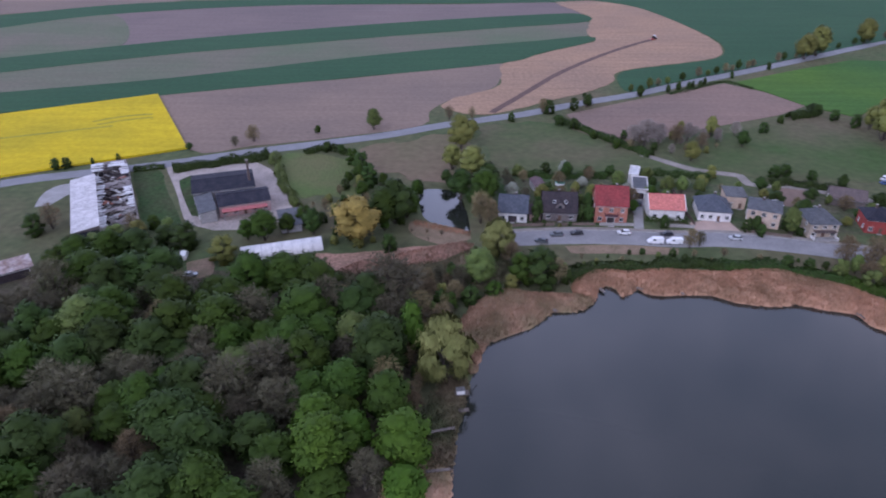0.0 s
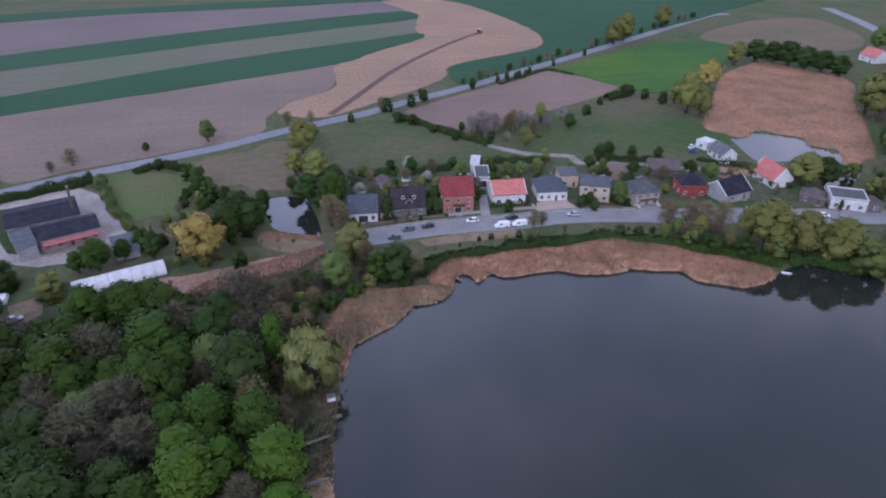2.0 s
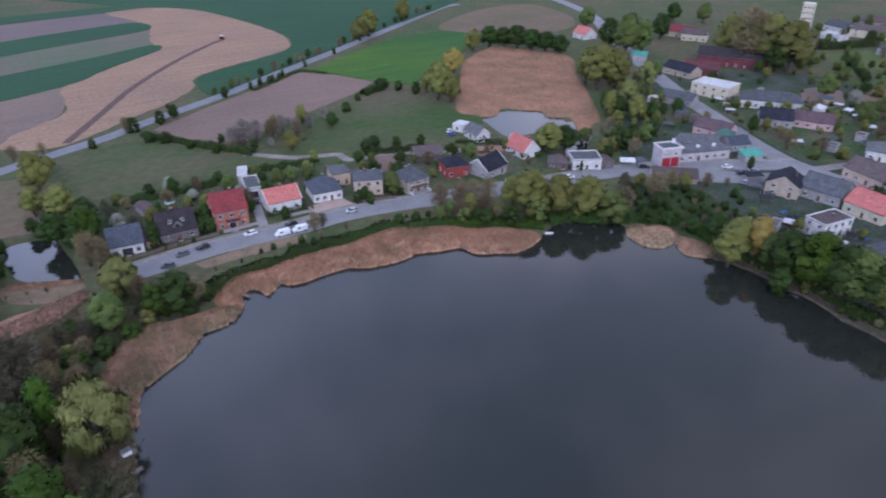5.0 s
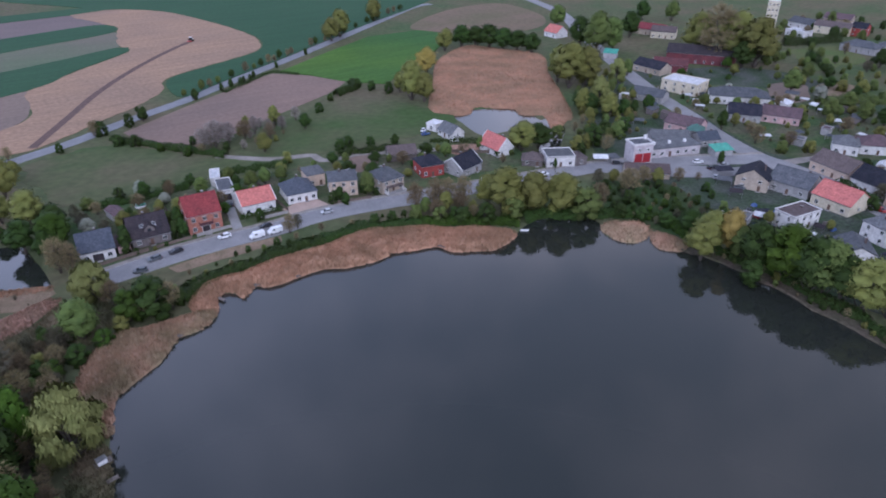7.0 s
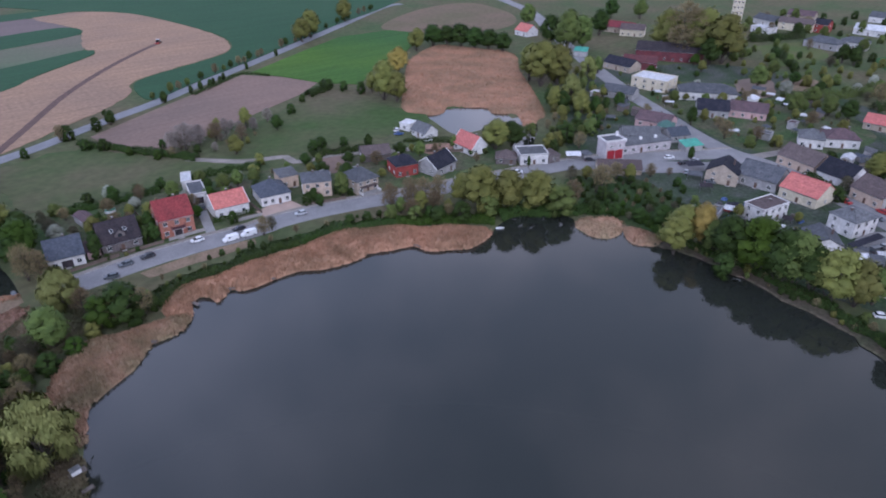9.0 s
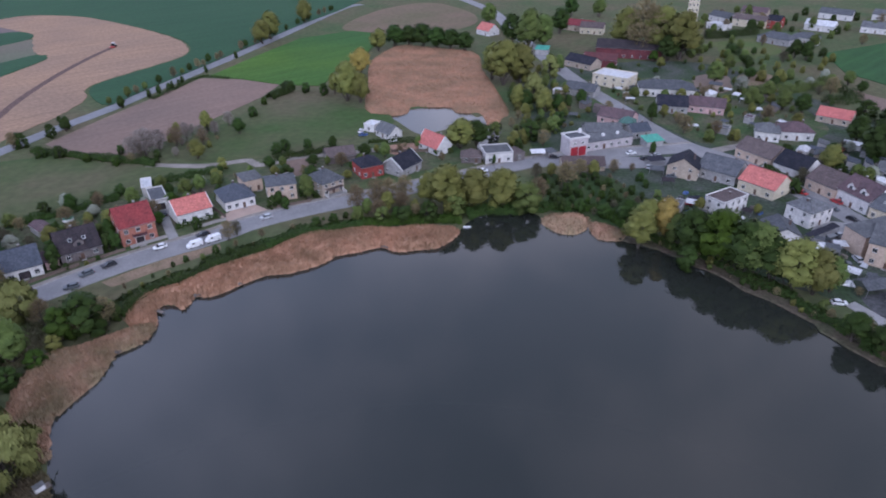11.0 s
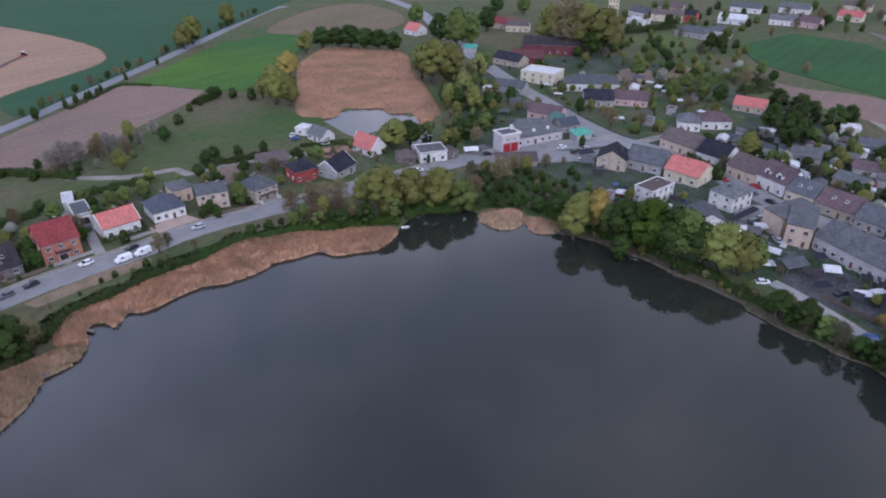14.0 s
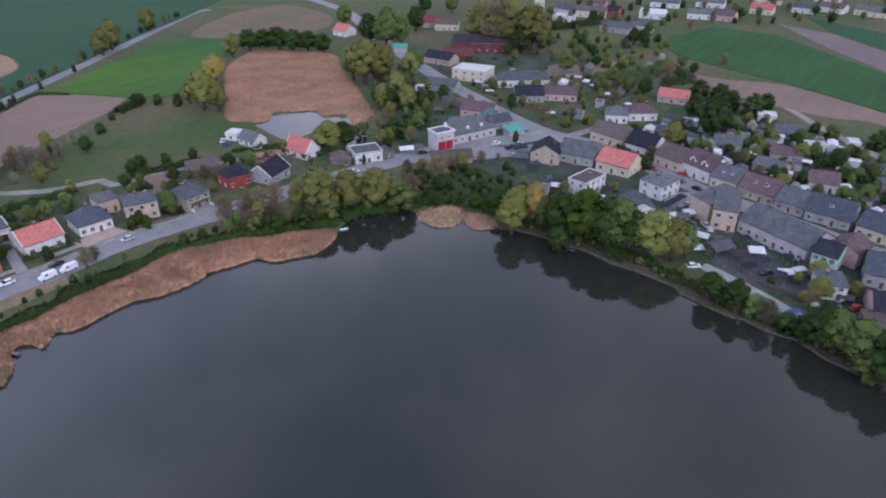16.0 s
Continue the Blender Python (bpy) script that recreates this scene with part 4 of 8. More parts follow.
tree("dark_bush", 144.6, 290.3, 5.1, 1.26)
tree("green_bush", 158.2, 303.7, 4.0, 1.15)
tree("olive", 272.4, 356.5, 14.4, 1.30)
tree("gold", 226.6, 314.3, 15.7, 1.17)
tree("olive", 192.4, 279.9, 20.2, 1.17)
tree("olive", 195.4, 273.1, 15.6, 1.17)
tree("olive", 195.0, 294.4, 11.1, 1.04)
tree("dark_bush", 190.0, 297.8, 6.1, 1.26)
tree("dark_bush", 185.4, 307.6, 5.5, 1.26)
tree("dark_bush", 181.9, 316.7, 5.3, 1.26)
tree("olive", 273.2, 246.5, 24.4, 1.30)
tree("olive", 280.8, 241.3, 22.3, 1.17)
tree("olive", 276.3, 258.0, 19.9, 1.04)
tree("willow", 301.5, 237.6, 13.5, 1.04)
tree("willow", 259.8, 213.4, 14.8, 0.98)
tree("olive", 246.3, 212.0, 12.3, 1.17)
tree("olive", 250.2, 198.9, 12.6, 1.17)
tree("spring", 317.9, 243.4, 10.1, 1.04)
tree("dark", 288.4, 359.4, 14.3, 1.69)
tree("dark", 295.1, 352.7, 13.9, 1.69)
tree("dark", 300.7, 344.8, 15.3, 1.69)
tree("dark", 304.1, 334.5, 14.4, 1.69)
tree("dark", 309.6, 326.8, 13.6, 1.69)
tree("dark", 312.8, 316.9, 12.7, 1.56)
tree("olive", 187.2, 191.6, 13.0, 1.5)
tree("dark", 195.4, 190.2, 11.0, 1.6)
tree("dark", 189.6, 197.6, 9.4, 1.2)
tree("dark_bush", 204.6, 174.6, 5.5, 1.1)
tree("olive_bush", 204.6, 177.2, 7.3, 1.15)
tree("dark_bush", 216.9, 179.1, 9.2, 1.38)
tree("rust_bush", 215.2, 169.8, 7.3, 1.26)
tree("spring_bush", 232.3, 178.5, 7.6, 1.26)
tree("dark", 255.7, 195.0, 9.4, 1.17)
tree("dark", 263.5, 194.8, 7.6, 1.04)
tree("olive", 143.2, 153.1, 15.9, 1.49)
tree("olive", 141.3, 159.9, 11.9, 1.17)
tree("olive", 150.0, 146.3, 14.9, 1.30)
tree("olive", 157.0, 139.8, 15.0, 1.30)
tree("spring_bush", 141.6, 146.9, 8.3, 1.26)
tree("dark_bush", 132.2, 150.4, 7.5, 1.26)
tree("spring_bush", 161.9, 132.8, 10.7, 1.38)
tree("rust", 171.2, 135.7, 8.6, 1.30)
tree("dark_bush", 171.3, 126.4, 5.1, 1.38)
tree("dark_bush", 175.8, 120.8, 4.6, 1.38)
tree("dark_bush", 182.1, 131.3, 5.3, 1.30)
tree("rust", 190.4, 138.0, 8.6, 1.56)
tree("dark_bush", 177.9, 112.4, 5.2, 1.38)
tree("dark_bush", 188.1, 116.0, 5.0, 1.30)
tree("dark", 179.8, 104.4, 8.5, 1.38)
tree("spring_bush", 178.3, 98.6, 9.4, 1.15)
tree("rust", 119.4, 172.4, 9.6, 1.1)
tree("rust", 125.4, 169.4, 10.8, 1.05)
tree("rust", 130.0, 168.4, 10.2, 1.05)
tree("rust", 135.6, 166.4, 10.0, 1.1)
tree("dark_bush", 102.0, 171.4, 4.2, 1.38)
tree("dark_bush", 108.0, 170.3, 3.6, 1.38)
tree("spring_bush", 114.2, 165.9, 4.2, 1.38)
tree("spring_bush", 120.5, 160.0, 5.7, 1.38)
tree("dark_bush", 126.0, 154.7, 6.2, 1.38)
tree("gold", 178.6, 89.9, 14.2, 1.04)
tree("olive", 176.4, 95.1, 12.7, 1.30)
tree("spring", 177.1, 85.0, 11.1, 1.17)
tree("olive", 168.3, 92.6, 12.4, 1.30)
tree("dark", 176.3, 79.4, 14.8, 1.30)
tree("fresh", 177.5, 71.1, 16.8, 1.43)
tree("dark", 176.0, 63.8, 17.0, 1.30)
tree("spring", 177.3, 60.6, 17.0, 1.23)
tree("dark", 177.4, 55.6, 14.6, 1.17)
tree("olive", 177.3, 49.9, 16.2, 1.30)
tree("olive", 180.1, 44.8, 14.1, 1.17)
tree("spring", 184.9, 42.1, 11.1, 1.04)
tree("dark_bush", 167.3, 75.9, 7.8, 1.15)
tree("dark", 165.4, 29.5, 8.6, 1.30)
tree("dark", 164.2, 22.4, 9.4, 1.10)
tree("spring_bush", 164.1, 17.5, 6.6, 1.15)
tree("bare", 162.4, 14.2, 7.4, 1.10)
tree("dark_bush", 161.3, 8.7, 6.3, 1.15)
tree("dark", 159.6, 1.2, 12.0, 1.30)
tree("spring", 159.0, -1.9, 12.0, 1.23)
tree("dark_bush", 161.2, 4.7, 6.3, 1.15)
tree("dark_bush", 213.0, 121.0, 3.6, 1.3)
tree("rust_bush", 219.0, 128.5, 3.4, 1.3)
tree("dark_bush", 209.6, 116.4, 3.2, 1.3)
tree("spring_bush", 204.0, 108.0, 3.4, 1.3)
tree("rust", 212.4, 132.4, 5.4, 1.3)
tree("dark_bush", 199.4, 104.0, 3.6, 1.3)
tree("dark", 31.6, 202.6, 7.5, 0.9)
tree("dark_bush", 32.4, 208.5, 6.0, 0.9)
tree("dark_bush", 33.4, 198.6, 2.2, 1.2)
tree("dark_bush", 42.2, 198.2, 1.6, 1.3)
tree("olive_bush", 38.6, 197.4, 1.4, 1.4)
tree("dark", 48.4, 200.6, 7.0, 0.85)
tree("dark", 49.4, 207.6, 8.0, 0.8)
tree("spring_bush", 48.2, 213.0, 4.0, 1.0)
tree("rust", 45.5, 214.5, 6.0, 1.0)
tree("dark_bush", 112.6, 195.6, 4.6, 1.0)
tree("dark_bush", 115.2, 191.6, 2.8, 1.2)
tree("olive_bush", 97.0, 208.8, 4.0, 0.9)
tree("bare", 80.4, 184.2, 5.0, 1.1)
tree("dark_bush", 22.6, 166.0, 6.4, 1.3)
tree("olive_bush", 29.4, 168.6, 6.0, 1.3)
tree("dark_bush", 31.6, 164.4, 5.6, 1.3)
tree("green_bush", 14.2, 155.6, 5.0, 1.4)
tree("dark_bush", 7.6, 152.4, 5.4, 1.4)
tree("green_bush", 1.6, 149.6, 5.0, 1.4)
tree("olive_bush", 19.2, 159.4, 4.6, 1.3)
tree("gold", 179.4, 8.2, 3.4, 1.3)
tree("dark", 238.5, 131.8, 6.5, 0.7)
tree("dark", 183.4, 168.6, 5.0, 0.55)
tree("spring", 156.7, -7.1, 12.8, 1.17)
tree("dark", 156.6, -11.2, 11.4, 1.17)
tree("spring_bush", 153.2, -9.9, 7.1, 1.15)
tree("dark", 151.6, -14.3, 12.4, 1.17)
tree("rust_bush", 175.5, 6.0, 6.6, 1.03)
tree("olive", 395.1, 249.7, 26.7, 1.30)
tree("rust", 391.6, 234.1, 32.1, 1.30)
tree("olive", 397.1, 226.4, 30.3, 1.30)
tree("olive", 394.6, 210.1, 29.4, 1.30)
tree("dark", 386.2, 213.8, 15.9, 1.30)
tree("olive", 274.4, 76.0, 11.4, 1.30)
tree("dark", 295.0, 67.5, 18.0, 1.04)
tree("dark", 314.3, 80.2, 13.2, 1.17)
tree("dark_bush", 342.0, 71.0, 9.6, 1.49)
tree("dark_bush", 339.2, 59.7, 10.7, 1.38)
tree("dark_bush", 353.1, 79.5, 9.1, 1.49)
tree("dark_bush", 355.3, 90.2, 9.3, 1.49)
tree("dark_bush", 352.4, 56.3, 8.2, 1.38)
tree("dark", 308.9, 64.5, 10.7, 1.04)
tree("blossom", 355.1, 151.3, 8.8, 1.43)
tree("blossom", 313.6, 54.0, 5.8, 1.30)
tree("spring", 358.5, 167.8, 12.9, 1.30)
tree("spring", 393.5, 177.4, 9.3, 1.30)
tree("dark", 452.1, 163.6, 11.8, 1.17)
tree("dark", 452.8, 156.7, 11.7, 1.17)
tree("spring", 410.5, 117.2, 8.2, 1.30)
tree("rust", 432.2, 98.4, 6.6, 1.30)
tree("spring", 352.0, 135.5, 9.8, 1.30)
tree("spring", 340.9, 122.9, 10.4, 1.30)
tree("dark", 341.1, 113.7, 10.2, 1.30)
tree("olive", 383.6, 143.5, 8.8, 1.30)
tree("spring", 332.3, 135.0, 10.4, 1.30)
tree("rust", 380.6, 115.4, 10.0, 1.30)
tree("dark", 288.3, 15.7, 8.5, 1.30)
tree("spring", 292.9, 24.6, 6.9, 1.30)
tree("olive", 289.6, 29.2, 8.0, 1.30)
tree("dark_bush", 247.3, 88.7, 5.5, 1.38)
tree("dark_bush", 244.8, 81.8, 5.9, 1.38)
tree("dark_bush", 244.6, 77.1, 5.8, 1.38)
tree("dark", 302.1, 11.6, 6.2, 1.30)
tree("dark_bush", 321.3, 6.6, 7.1, 1.38)
tree("dark_bush", 327.2, 4.1, 8.3, 1.38)
tree("spring_bush", 326.3, 23.5, 6.6, 1.38)
tree("dark_bush", 330.0, 30.9, 5.0, 1.38)
tree("dark", 258.9, 33.3, 7.6, 1.04)
tree("spring", 259.5, 2.6, 7.1, 1.30)
tree("dark", 262.2, 24.1, 6.4, 1.04)
tree("spring_bush", 272.5, 9.6, 5.3, 1.15)
tree("spring", 284.0, 2.6, 6.4, 1.30)
tree("rust", 273.6, 137.4, 8.1, 1.30)
tree("rust", 281.3, 126.6, 6.7, 1.30)
tree("spring_bush", 272.4, 125.1, 5.3, 1.38)
tree("olive_bush", 282.1, 118.4, 5.3, 1.38)
tree("dark", 273.9, 194.4, 8.1, 1.17)
tree("dark", 277.8, 156.6, 9.2, 0.91)
tree("dark", 249.4, 217.1, 10.0, 1.30)
tree("dark", 249.1, 209.5, 9.9, 1.30)
tree("spring_bush", 209.8, 193.4, 6.5, 1.26)
tree("olive_bush", 211.5, 178.7, 6.4, 1.15)
tree("dark_bush", 230.4, 184.2, 6.7, 1.38)
tree("dark_bush", 241.4, 182.7, 6.8, 1.38)
tree("olive", 239.0, 436.2, 18.9, 1.30)
tree("olive", 290.2, 472.8, 16.7, 1.30)
tree("olive", 227.3, 427.4, 15.9, 1.30)
tree("dark_bush", 73.1, 331.8, 5.9, 1.03)
tree("dark_bush", 51.6, 318.3, 7.1, 1.15)
tree("dark_bush", 103.5, 347.7, 5.0, 0.92)
tree("dark_bush", 120.7, 355.5, 4.1, 0.92)
tree("dark_bush", 127.6, 359.0, 3.8, 0.92)
tree("dark_bush", 133.5, 360.8, 4.2, 0.92)
tree("dark_bush", 141.3, 365.6, 3.7, 0.92)
tree("dark_bush", 165.1, 382.9, 3.9, 0.92)
tree("dark_bush", 194.6, 402.7, 4.5, 0.92)
tree("spring", 345.2, 290.9, 26.5, 1.17)
tree("spring", 358.4, 289.9, 21.7, 1.17)
tree("dark", 349.5, 309.7, 20.2, 1.17)
tree("dark", 402.6, 310.9, 17.6, 1.30)
tree("spring", 387.5, 367.5, 16.5, 1.30)
tree("dark", 461.8, 346.6, 15.2, 1.30)
tree("spring", 478.7, 331.0, 15.2, 1.30)
tree("spring_bush", 73.5, 220.3, 4.2, 1.15)
tree("blossom", 46.7, 242.0, 5.7, 1.30)
tree("dark_bush", 39.9, 243.5, 4.6, 1.26)
tree("dark_bush", 55.8, 241.1, 4.1, 1.26)
tree("dark_bush", 64.7, 241.3, 4.3, 1.38)
tree("spring_bush", 28.9, 241.0, 4.8, 1.38)
tree("dark_bush", 36.9, 217.7, 7.4, 0.80)
tree("dark_bush", 132.1, 240.4, 4.9, 1.49)
tree("dark_bush", 140.4, 236.2, 4.2, 1.38)
tree("dark", 147.1, 227.2, 6.2, 1.04)
tree("dark_bush", 127.3, 239.3, 4.9, 1.38)
tree("olive_bush", 102.9, 238.6, 5.1, 1.15)
tree("spring", 112.3, 192.6, 9.5, 1.04)
tree("dark", 101.8, 194.2, 5.7, 1.04)
tree("dark_bush", 73.1, 197.3, 4.6, 0.92)
tree("dark_bush", 89.8, 214.8, 5.4, 0.92)
tree("spring_bush", 144.6, 204.0, 5.9, 1.03)
tree("spring_bush", 34.7, 165.1, 4.9, 1.15)
tree("dark_bush", 30.8, 170.4, 6.6, 1.26)
tree("dark", 6.3, 219.6, 11.4, 1.30)
tree("green", 14.8, 214.8, 13.3, 1.30)
tree("dark", 16.4, 228.0, 10.5, 1.30)
tree("dark_bush", -8.8, 228.0, 3.9, 1.15)
tree("green", -9.4, 219.6, 7.5, 1.04)
tree("dark_bush", 3.4, 230.6, 4.1, 1.38)
tree("dark", 1.3, 232.7, 5.9, 1.30)
tree("olive", 3.6, 247.1, 10.6, 1.30)
tree("dark_bush", 31.0, 200.3, 4.8, 0.92)
tree("dark_bush", 33.3, 207.6, 5.5, 0.80)
tree("dark_bush", 46.8, 201.6, 6.6, 0.80)
tree("dark_bush", 99.1, 194.2, 4.9, 1.03)
tree("dark_bush", 102.4, 191.1, 4.5, 1.03)
tree("dark", 112.9, 192.2, 7.2, 1.04)
tree("dark", 119.4, 200.3, 8.9, 1.04)
tree("rust", 76.9, 182.8, 6.7, 1.04)
# a row of young trees on the far side of the country road
row_rnd = random.Random(15)
for q in curve_through([(66, 339), (74.2, 342.2), (100.6, 355.4), (130.2, 373.9), (170.7, 398), (203.4, 417.9), (274.8, 463.1), (340, 505)], False, 6.5):
    if row_rnd.random() < 0.52:
        tree(row_rnd.choice(("dark", "dark", "spring", "rust")), round(q.x + row_rnd.uniform(-1, 1), 1), round(q.y + row_rnd.uniform(-0.6, 0.6), 1), row_rnd.uniform(3.2, 6.2), row_rnd.uniform(1.0, 1.35), "along the country road")
fill_rnd = random.Random(77)
for outline, gap, kinds, lo, hi, where in (
        ([(-20.7, 161.4), (-10.3, 161.4), (2.7, 169.2), (10.6, 161.4), (2.4, 146), (0.8, 131.6), (-3.1, 117.1), (-5, 117.1), (-5.7, 101.5), (-8.7, 115.2), (-11.9, 136.2)], 3.4, ("rust_bush", "rust", "rust", "bare", "green_bush", "olive_bush", "dark_bush", "spring_bush"), 2.4, 5.2, "on the lake shore"),
        ([(-47.7, 208.9), (-43.7, 220.5), (-38.9, 230.6), (-31.6, 241.4), (-19.9, 230.6), (-10.1, 223), (-8.5, 206.7), (-13.1, 200.3), (-17.1, 190.3), (-23.6, 182.8), (-35.1, 182.8), (-41.7, 190.3)], 4.6, ("dark_bush", "green_bush", "green", "dark_bush", "rust_bush", "olive_bush"), 2.0, 4.5, "round the small pond"),
        ([(104.1, 176.6), (134.4, 163.2), (156.5, 150.7), (172.6, 146.5), (167.6, 133.7), (146.3, 144.7), (132.2, 152.4), (115, 165.4)], 4.2, ("olive_bush", "spring_bush", "rust_bush", "rust", "dark_bush", "olive_bush", "spring", "olive"), 2.2, 5.5, "on the lake bank"),
        ([(172.6, 132), (178, 143), (188, 149), (199, 142.5), (209, 127), (200, 110), (188, 96), (178, 98), (174.5, 113)], 3.4, ("dark_bush", "dark_bush", "green_bush", "dark_bush", "rust_bush", "bare_bush"), 1.6, 3.6, "on the lake bank"),
        ([(180, 147), (188, 150), (200, 142), (208, 133), (204, 130), (195, 138), (186, 144)], 4.5, ("bare", "rust", "bare", "olive"), 3.6, 5.6, "on the lake bank"),
        ([(174, 39.8), (173.5, 28), (170.5, 18.4), (165.8, 9.1), (164.4, 0.6), (163.4, -9.6), (158.3, -13.7), (153.9, -10.9), (158.6, -3.2), (160.8, 7.3), (161.4, 16.9), (165.4, 29.6), (169.5, 38.7)], 3.9, ("spring_bush", "dark_bush", "spring", "olive", "green", "dark", "rust"), 2.2, 4.2, "on the village shore"),
        ([(-10.7, 201.6), (-4.5, 199.9), (3, 196.6), (8.5, 193.4), (9.2, 188.8), (1.1, 185.8), (-6.1, 188.4), (-11.4, 193.4)], 5.0, ("rust_bush", "bare_bush"), 0.8, 2.0, "on the pond shore"),
        ([(36.5, 172.4), (44.5, 179.3), (63.8, 180), (89.2, 177.9), (111.7, 174.4), (130.4, 169.2), (127.5, 164.1), (109.1, 169.2), (86.8, 171.8), (62, 173.1), (46.5, 171.8)], 4.0, ("dark_bush", "olive_bush", "spring_bush", "rust_bush", "dark_bush", "green_bush"), 1.2, 2.8, "behind the reed belt"),
        ([(176.2, 100.5), (179.1, 89.2), (178.2, 70.1), (176, 54.6), (172.5, 37.1), (168.4, 22.9), (164.2, 23.3), (166.9, 36.3), (169.9, 52.3), (170.6, 67), (172.4, 85.5), (170.5, 94.9)], 3.0, ("dark_bush", "rust_bush", "olive_bush", "bare_bush", "spring_bush", "dark_bush"), 1.0, 2.8, "at the waterline"),
        ([(68, 277.9), (85.9, 290.3), (108, 295.7), (127.6, 292.6), (132.6, 279.3), (109.5, 262.4), (88.3, 262.4), (76.2, 271)], 7.0, ("rust_bush", "pale", "pale", "dark_bush", "olive_bush"), 2.0, 4.5, "between the fields"),
        ([(442.3, 241), (473.8, 232.1), (451.5, 179.6), (474, 147.9), (421.2, 126), (396, 104.3), (387, 127.7), (382.6, 161), (374.8, 191.3)], 12.0, ("spring_bush", "olive_bush", "spring_bush", "olive_bush", "dark_bush"), 3.4, 6.5, "at the village edge"),
        ([(496.3, 258.5), (573.1, 274.3), (738.5, 41.7), (629.8, 31.3), (555.8, 124.1), (497.8, 156.2), (462.4, 192.8), (472.6, 233.8)], 17.0, ("dark", "spring", "dark_bush", "spring_bush", "rust"), 4.0, 7.0, "among the far houses"),
        ([(282.7, 253.5), (307.3, 250.7), (293.6, 219.4), (258.9, 187.8), (228.9, 172.4), (209, 176), (219, 193), (234.1, 201.5)], 5.0, ("olive", "spring_bush", "rust_bush", "olive_bush", "spring"), 2.0, 5.0, "beside the reed field")):
    for x, y in scatter(outline, gap, 7):
        kind = fill_rnd.choice(kinds)
        tree(kind, round(x, 1), round(y, 1), fill_rnd.uniform(lo, hi) * (1 if kind.endswith("bush") else 1.5), fill_rnd.uniform(1.0, 1.4), where)


def hedge(points, width, height, kind, label, density=16.0):
    """A clipped or wild hedge: a row of stems under a long mass of leaf clumps."""
    rnd = random.Random(int(points[0][0] * 7 + points[0][1]))
    root = new("hedge")
    line = curve_through(points, False, 1.0)
    root.location = (line[0].x, line[0].y, 0)
    sv, sf, cv, cf = [], [], [], []
    for i, q in enumerate(line):
        p = Vector((q.x - line[0].x, q.y - line[0].y, 0))
        d = (line[min(i + 1, len(line) - 1)] - line[max(i - 1, 0)]).normalized()
        s = Vector((-d.y, d.x, 0))
        tube(sv, sf, p + Vector((0, 0, -0.2)), p + Vector((rnd.uniform(-.2, .2), rnd.uniform(-.2, .2), height * 0.7)), 0.06, 0.03, 4)
        hh = height * (0.9 + 0.7 * noise.noise((q.x * 0.21, q.y * 0.21, 2)))
        ww = width * (0.95 + 0.6 * noise.noise((q.x * 0.13, q.y * 0.13, 5)))
        p = p + s * (width * 0.35 * noise.noise((q.x * 0.16, q.y * 0.16, 8)))
        for _ in range(int(density * width * height * 0.5)):
            a, r = rnd.uniform(0, math.pi), math.sqrt(rnd.uniform(0.3, 1.1))
            o = p + s * (math.cos(a) * r * ww / 2) + Vector((d.x, d.y, 0)) * rnd.uniform(-0.6, 0.6) + Vector((0, 0, 0.1 + math.sin(a) * r * hh))
            n = (s * math.cos(a) + Vector((0, 0, math.sin(a))) + Vector((rnd.gauss(0, .4), rnd.gauss(0, .4), rnd.gauss(0, .4)))).normalized()
            u = n.orthogonal().normalized()
            u.rotate(Matrix.Rotation(rnd.uniform(0, 6.28), 3, n))
            v = n.cross(u)
            e, f = rnd.uniform(0.2, 0.4), rnd.uniform(0.15, 0.3)
            k = len(cv)
            cv += [o - u * e, o + v * f, o + u * e, o - v * f]
            cf.append((k, k + 1, k + 2, k + 3))
    tagged(link_mesh("undergrowth", sv, sf, M["bark"], root), kind="stuff")
    link_mesh("foliage", cv, cf, M["leaf_" + kind], root)
    return tagged(root, label, "hedge")


hedge([(-105.6, 245.4), (-87.6, 253.2), (-72, 259.8)], 5.4, 3.1, "dark", "thick dark green hedge beside the country road")
hedge([(-69.6, 259.2), (-56, 223), (-50.9, 213.6)], 4.3, 2.6, "spring", "light green hedge row along a plot")
hedge([(-121.2, 245.4), (-111.1, 248.4)], 3.6, 2.4, "dark", "short dark hedge beside the road")
hedge([(-57.6, 265.2), (-48, 268.8), (-39.6, 262.8)], 4.2, 2.6, "dark", "dark hedge at the road bend")
hedge([(36, 167), (51.6, 170.6), (70.8, 171.4), (81.6, 171.4)], 7.5, 2.0, "dark", "wild dark green growth behind the reeds")
hedge([(82.8, 171.4), (92.4, 171), (103.2, 168.6), (114, 164)], 7.5, 2, "dark", "wild dark green growth behind the reeds")
hedge([(115.2, 163), (124.8, 156.6), (132, 149.6), (140.4, 144)], 7.0, 2.2, "green", "wild green growth on the lake bank")
hedge([(144, 144), (153.6, 140.4), (164.4, 132), (175.2, 126)], 6, 2.9, "dark", "dark bushy growth round the lake inlet")
hedge([(176.4, 123.6), (178.8, 115.2), (178.8, 105.6), (176.4, 96)], 4.8, 2.6, "green", "bushy green growth on the lake bank")
hedge([(176.4, 96), (177, 86), (177.6, 75)], 5.0, 2.0, "dark", "low dark growth on the lake bank")
hedge([(177.2, 74.4), (175.6, 60), (173.4, 45.6), (168.8, 31.2)], 5.2, 2.0, "dark", "low dark growth on the lake bank")
hedge([(53.5, 310), (65, 292), (77, 273), (86, 261)], 4.5, 2.6, "dark", "dark overgrown bank between meadow and bare field")
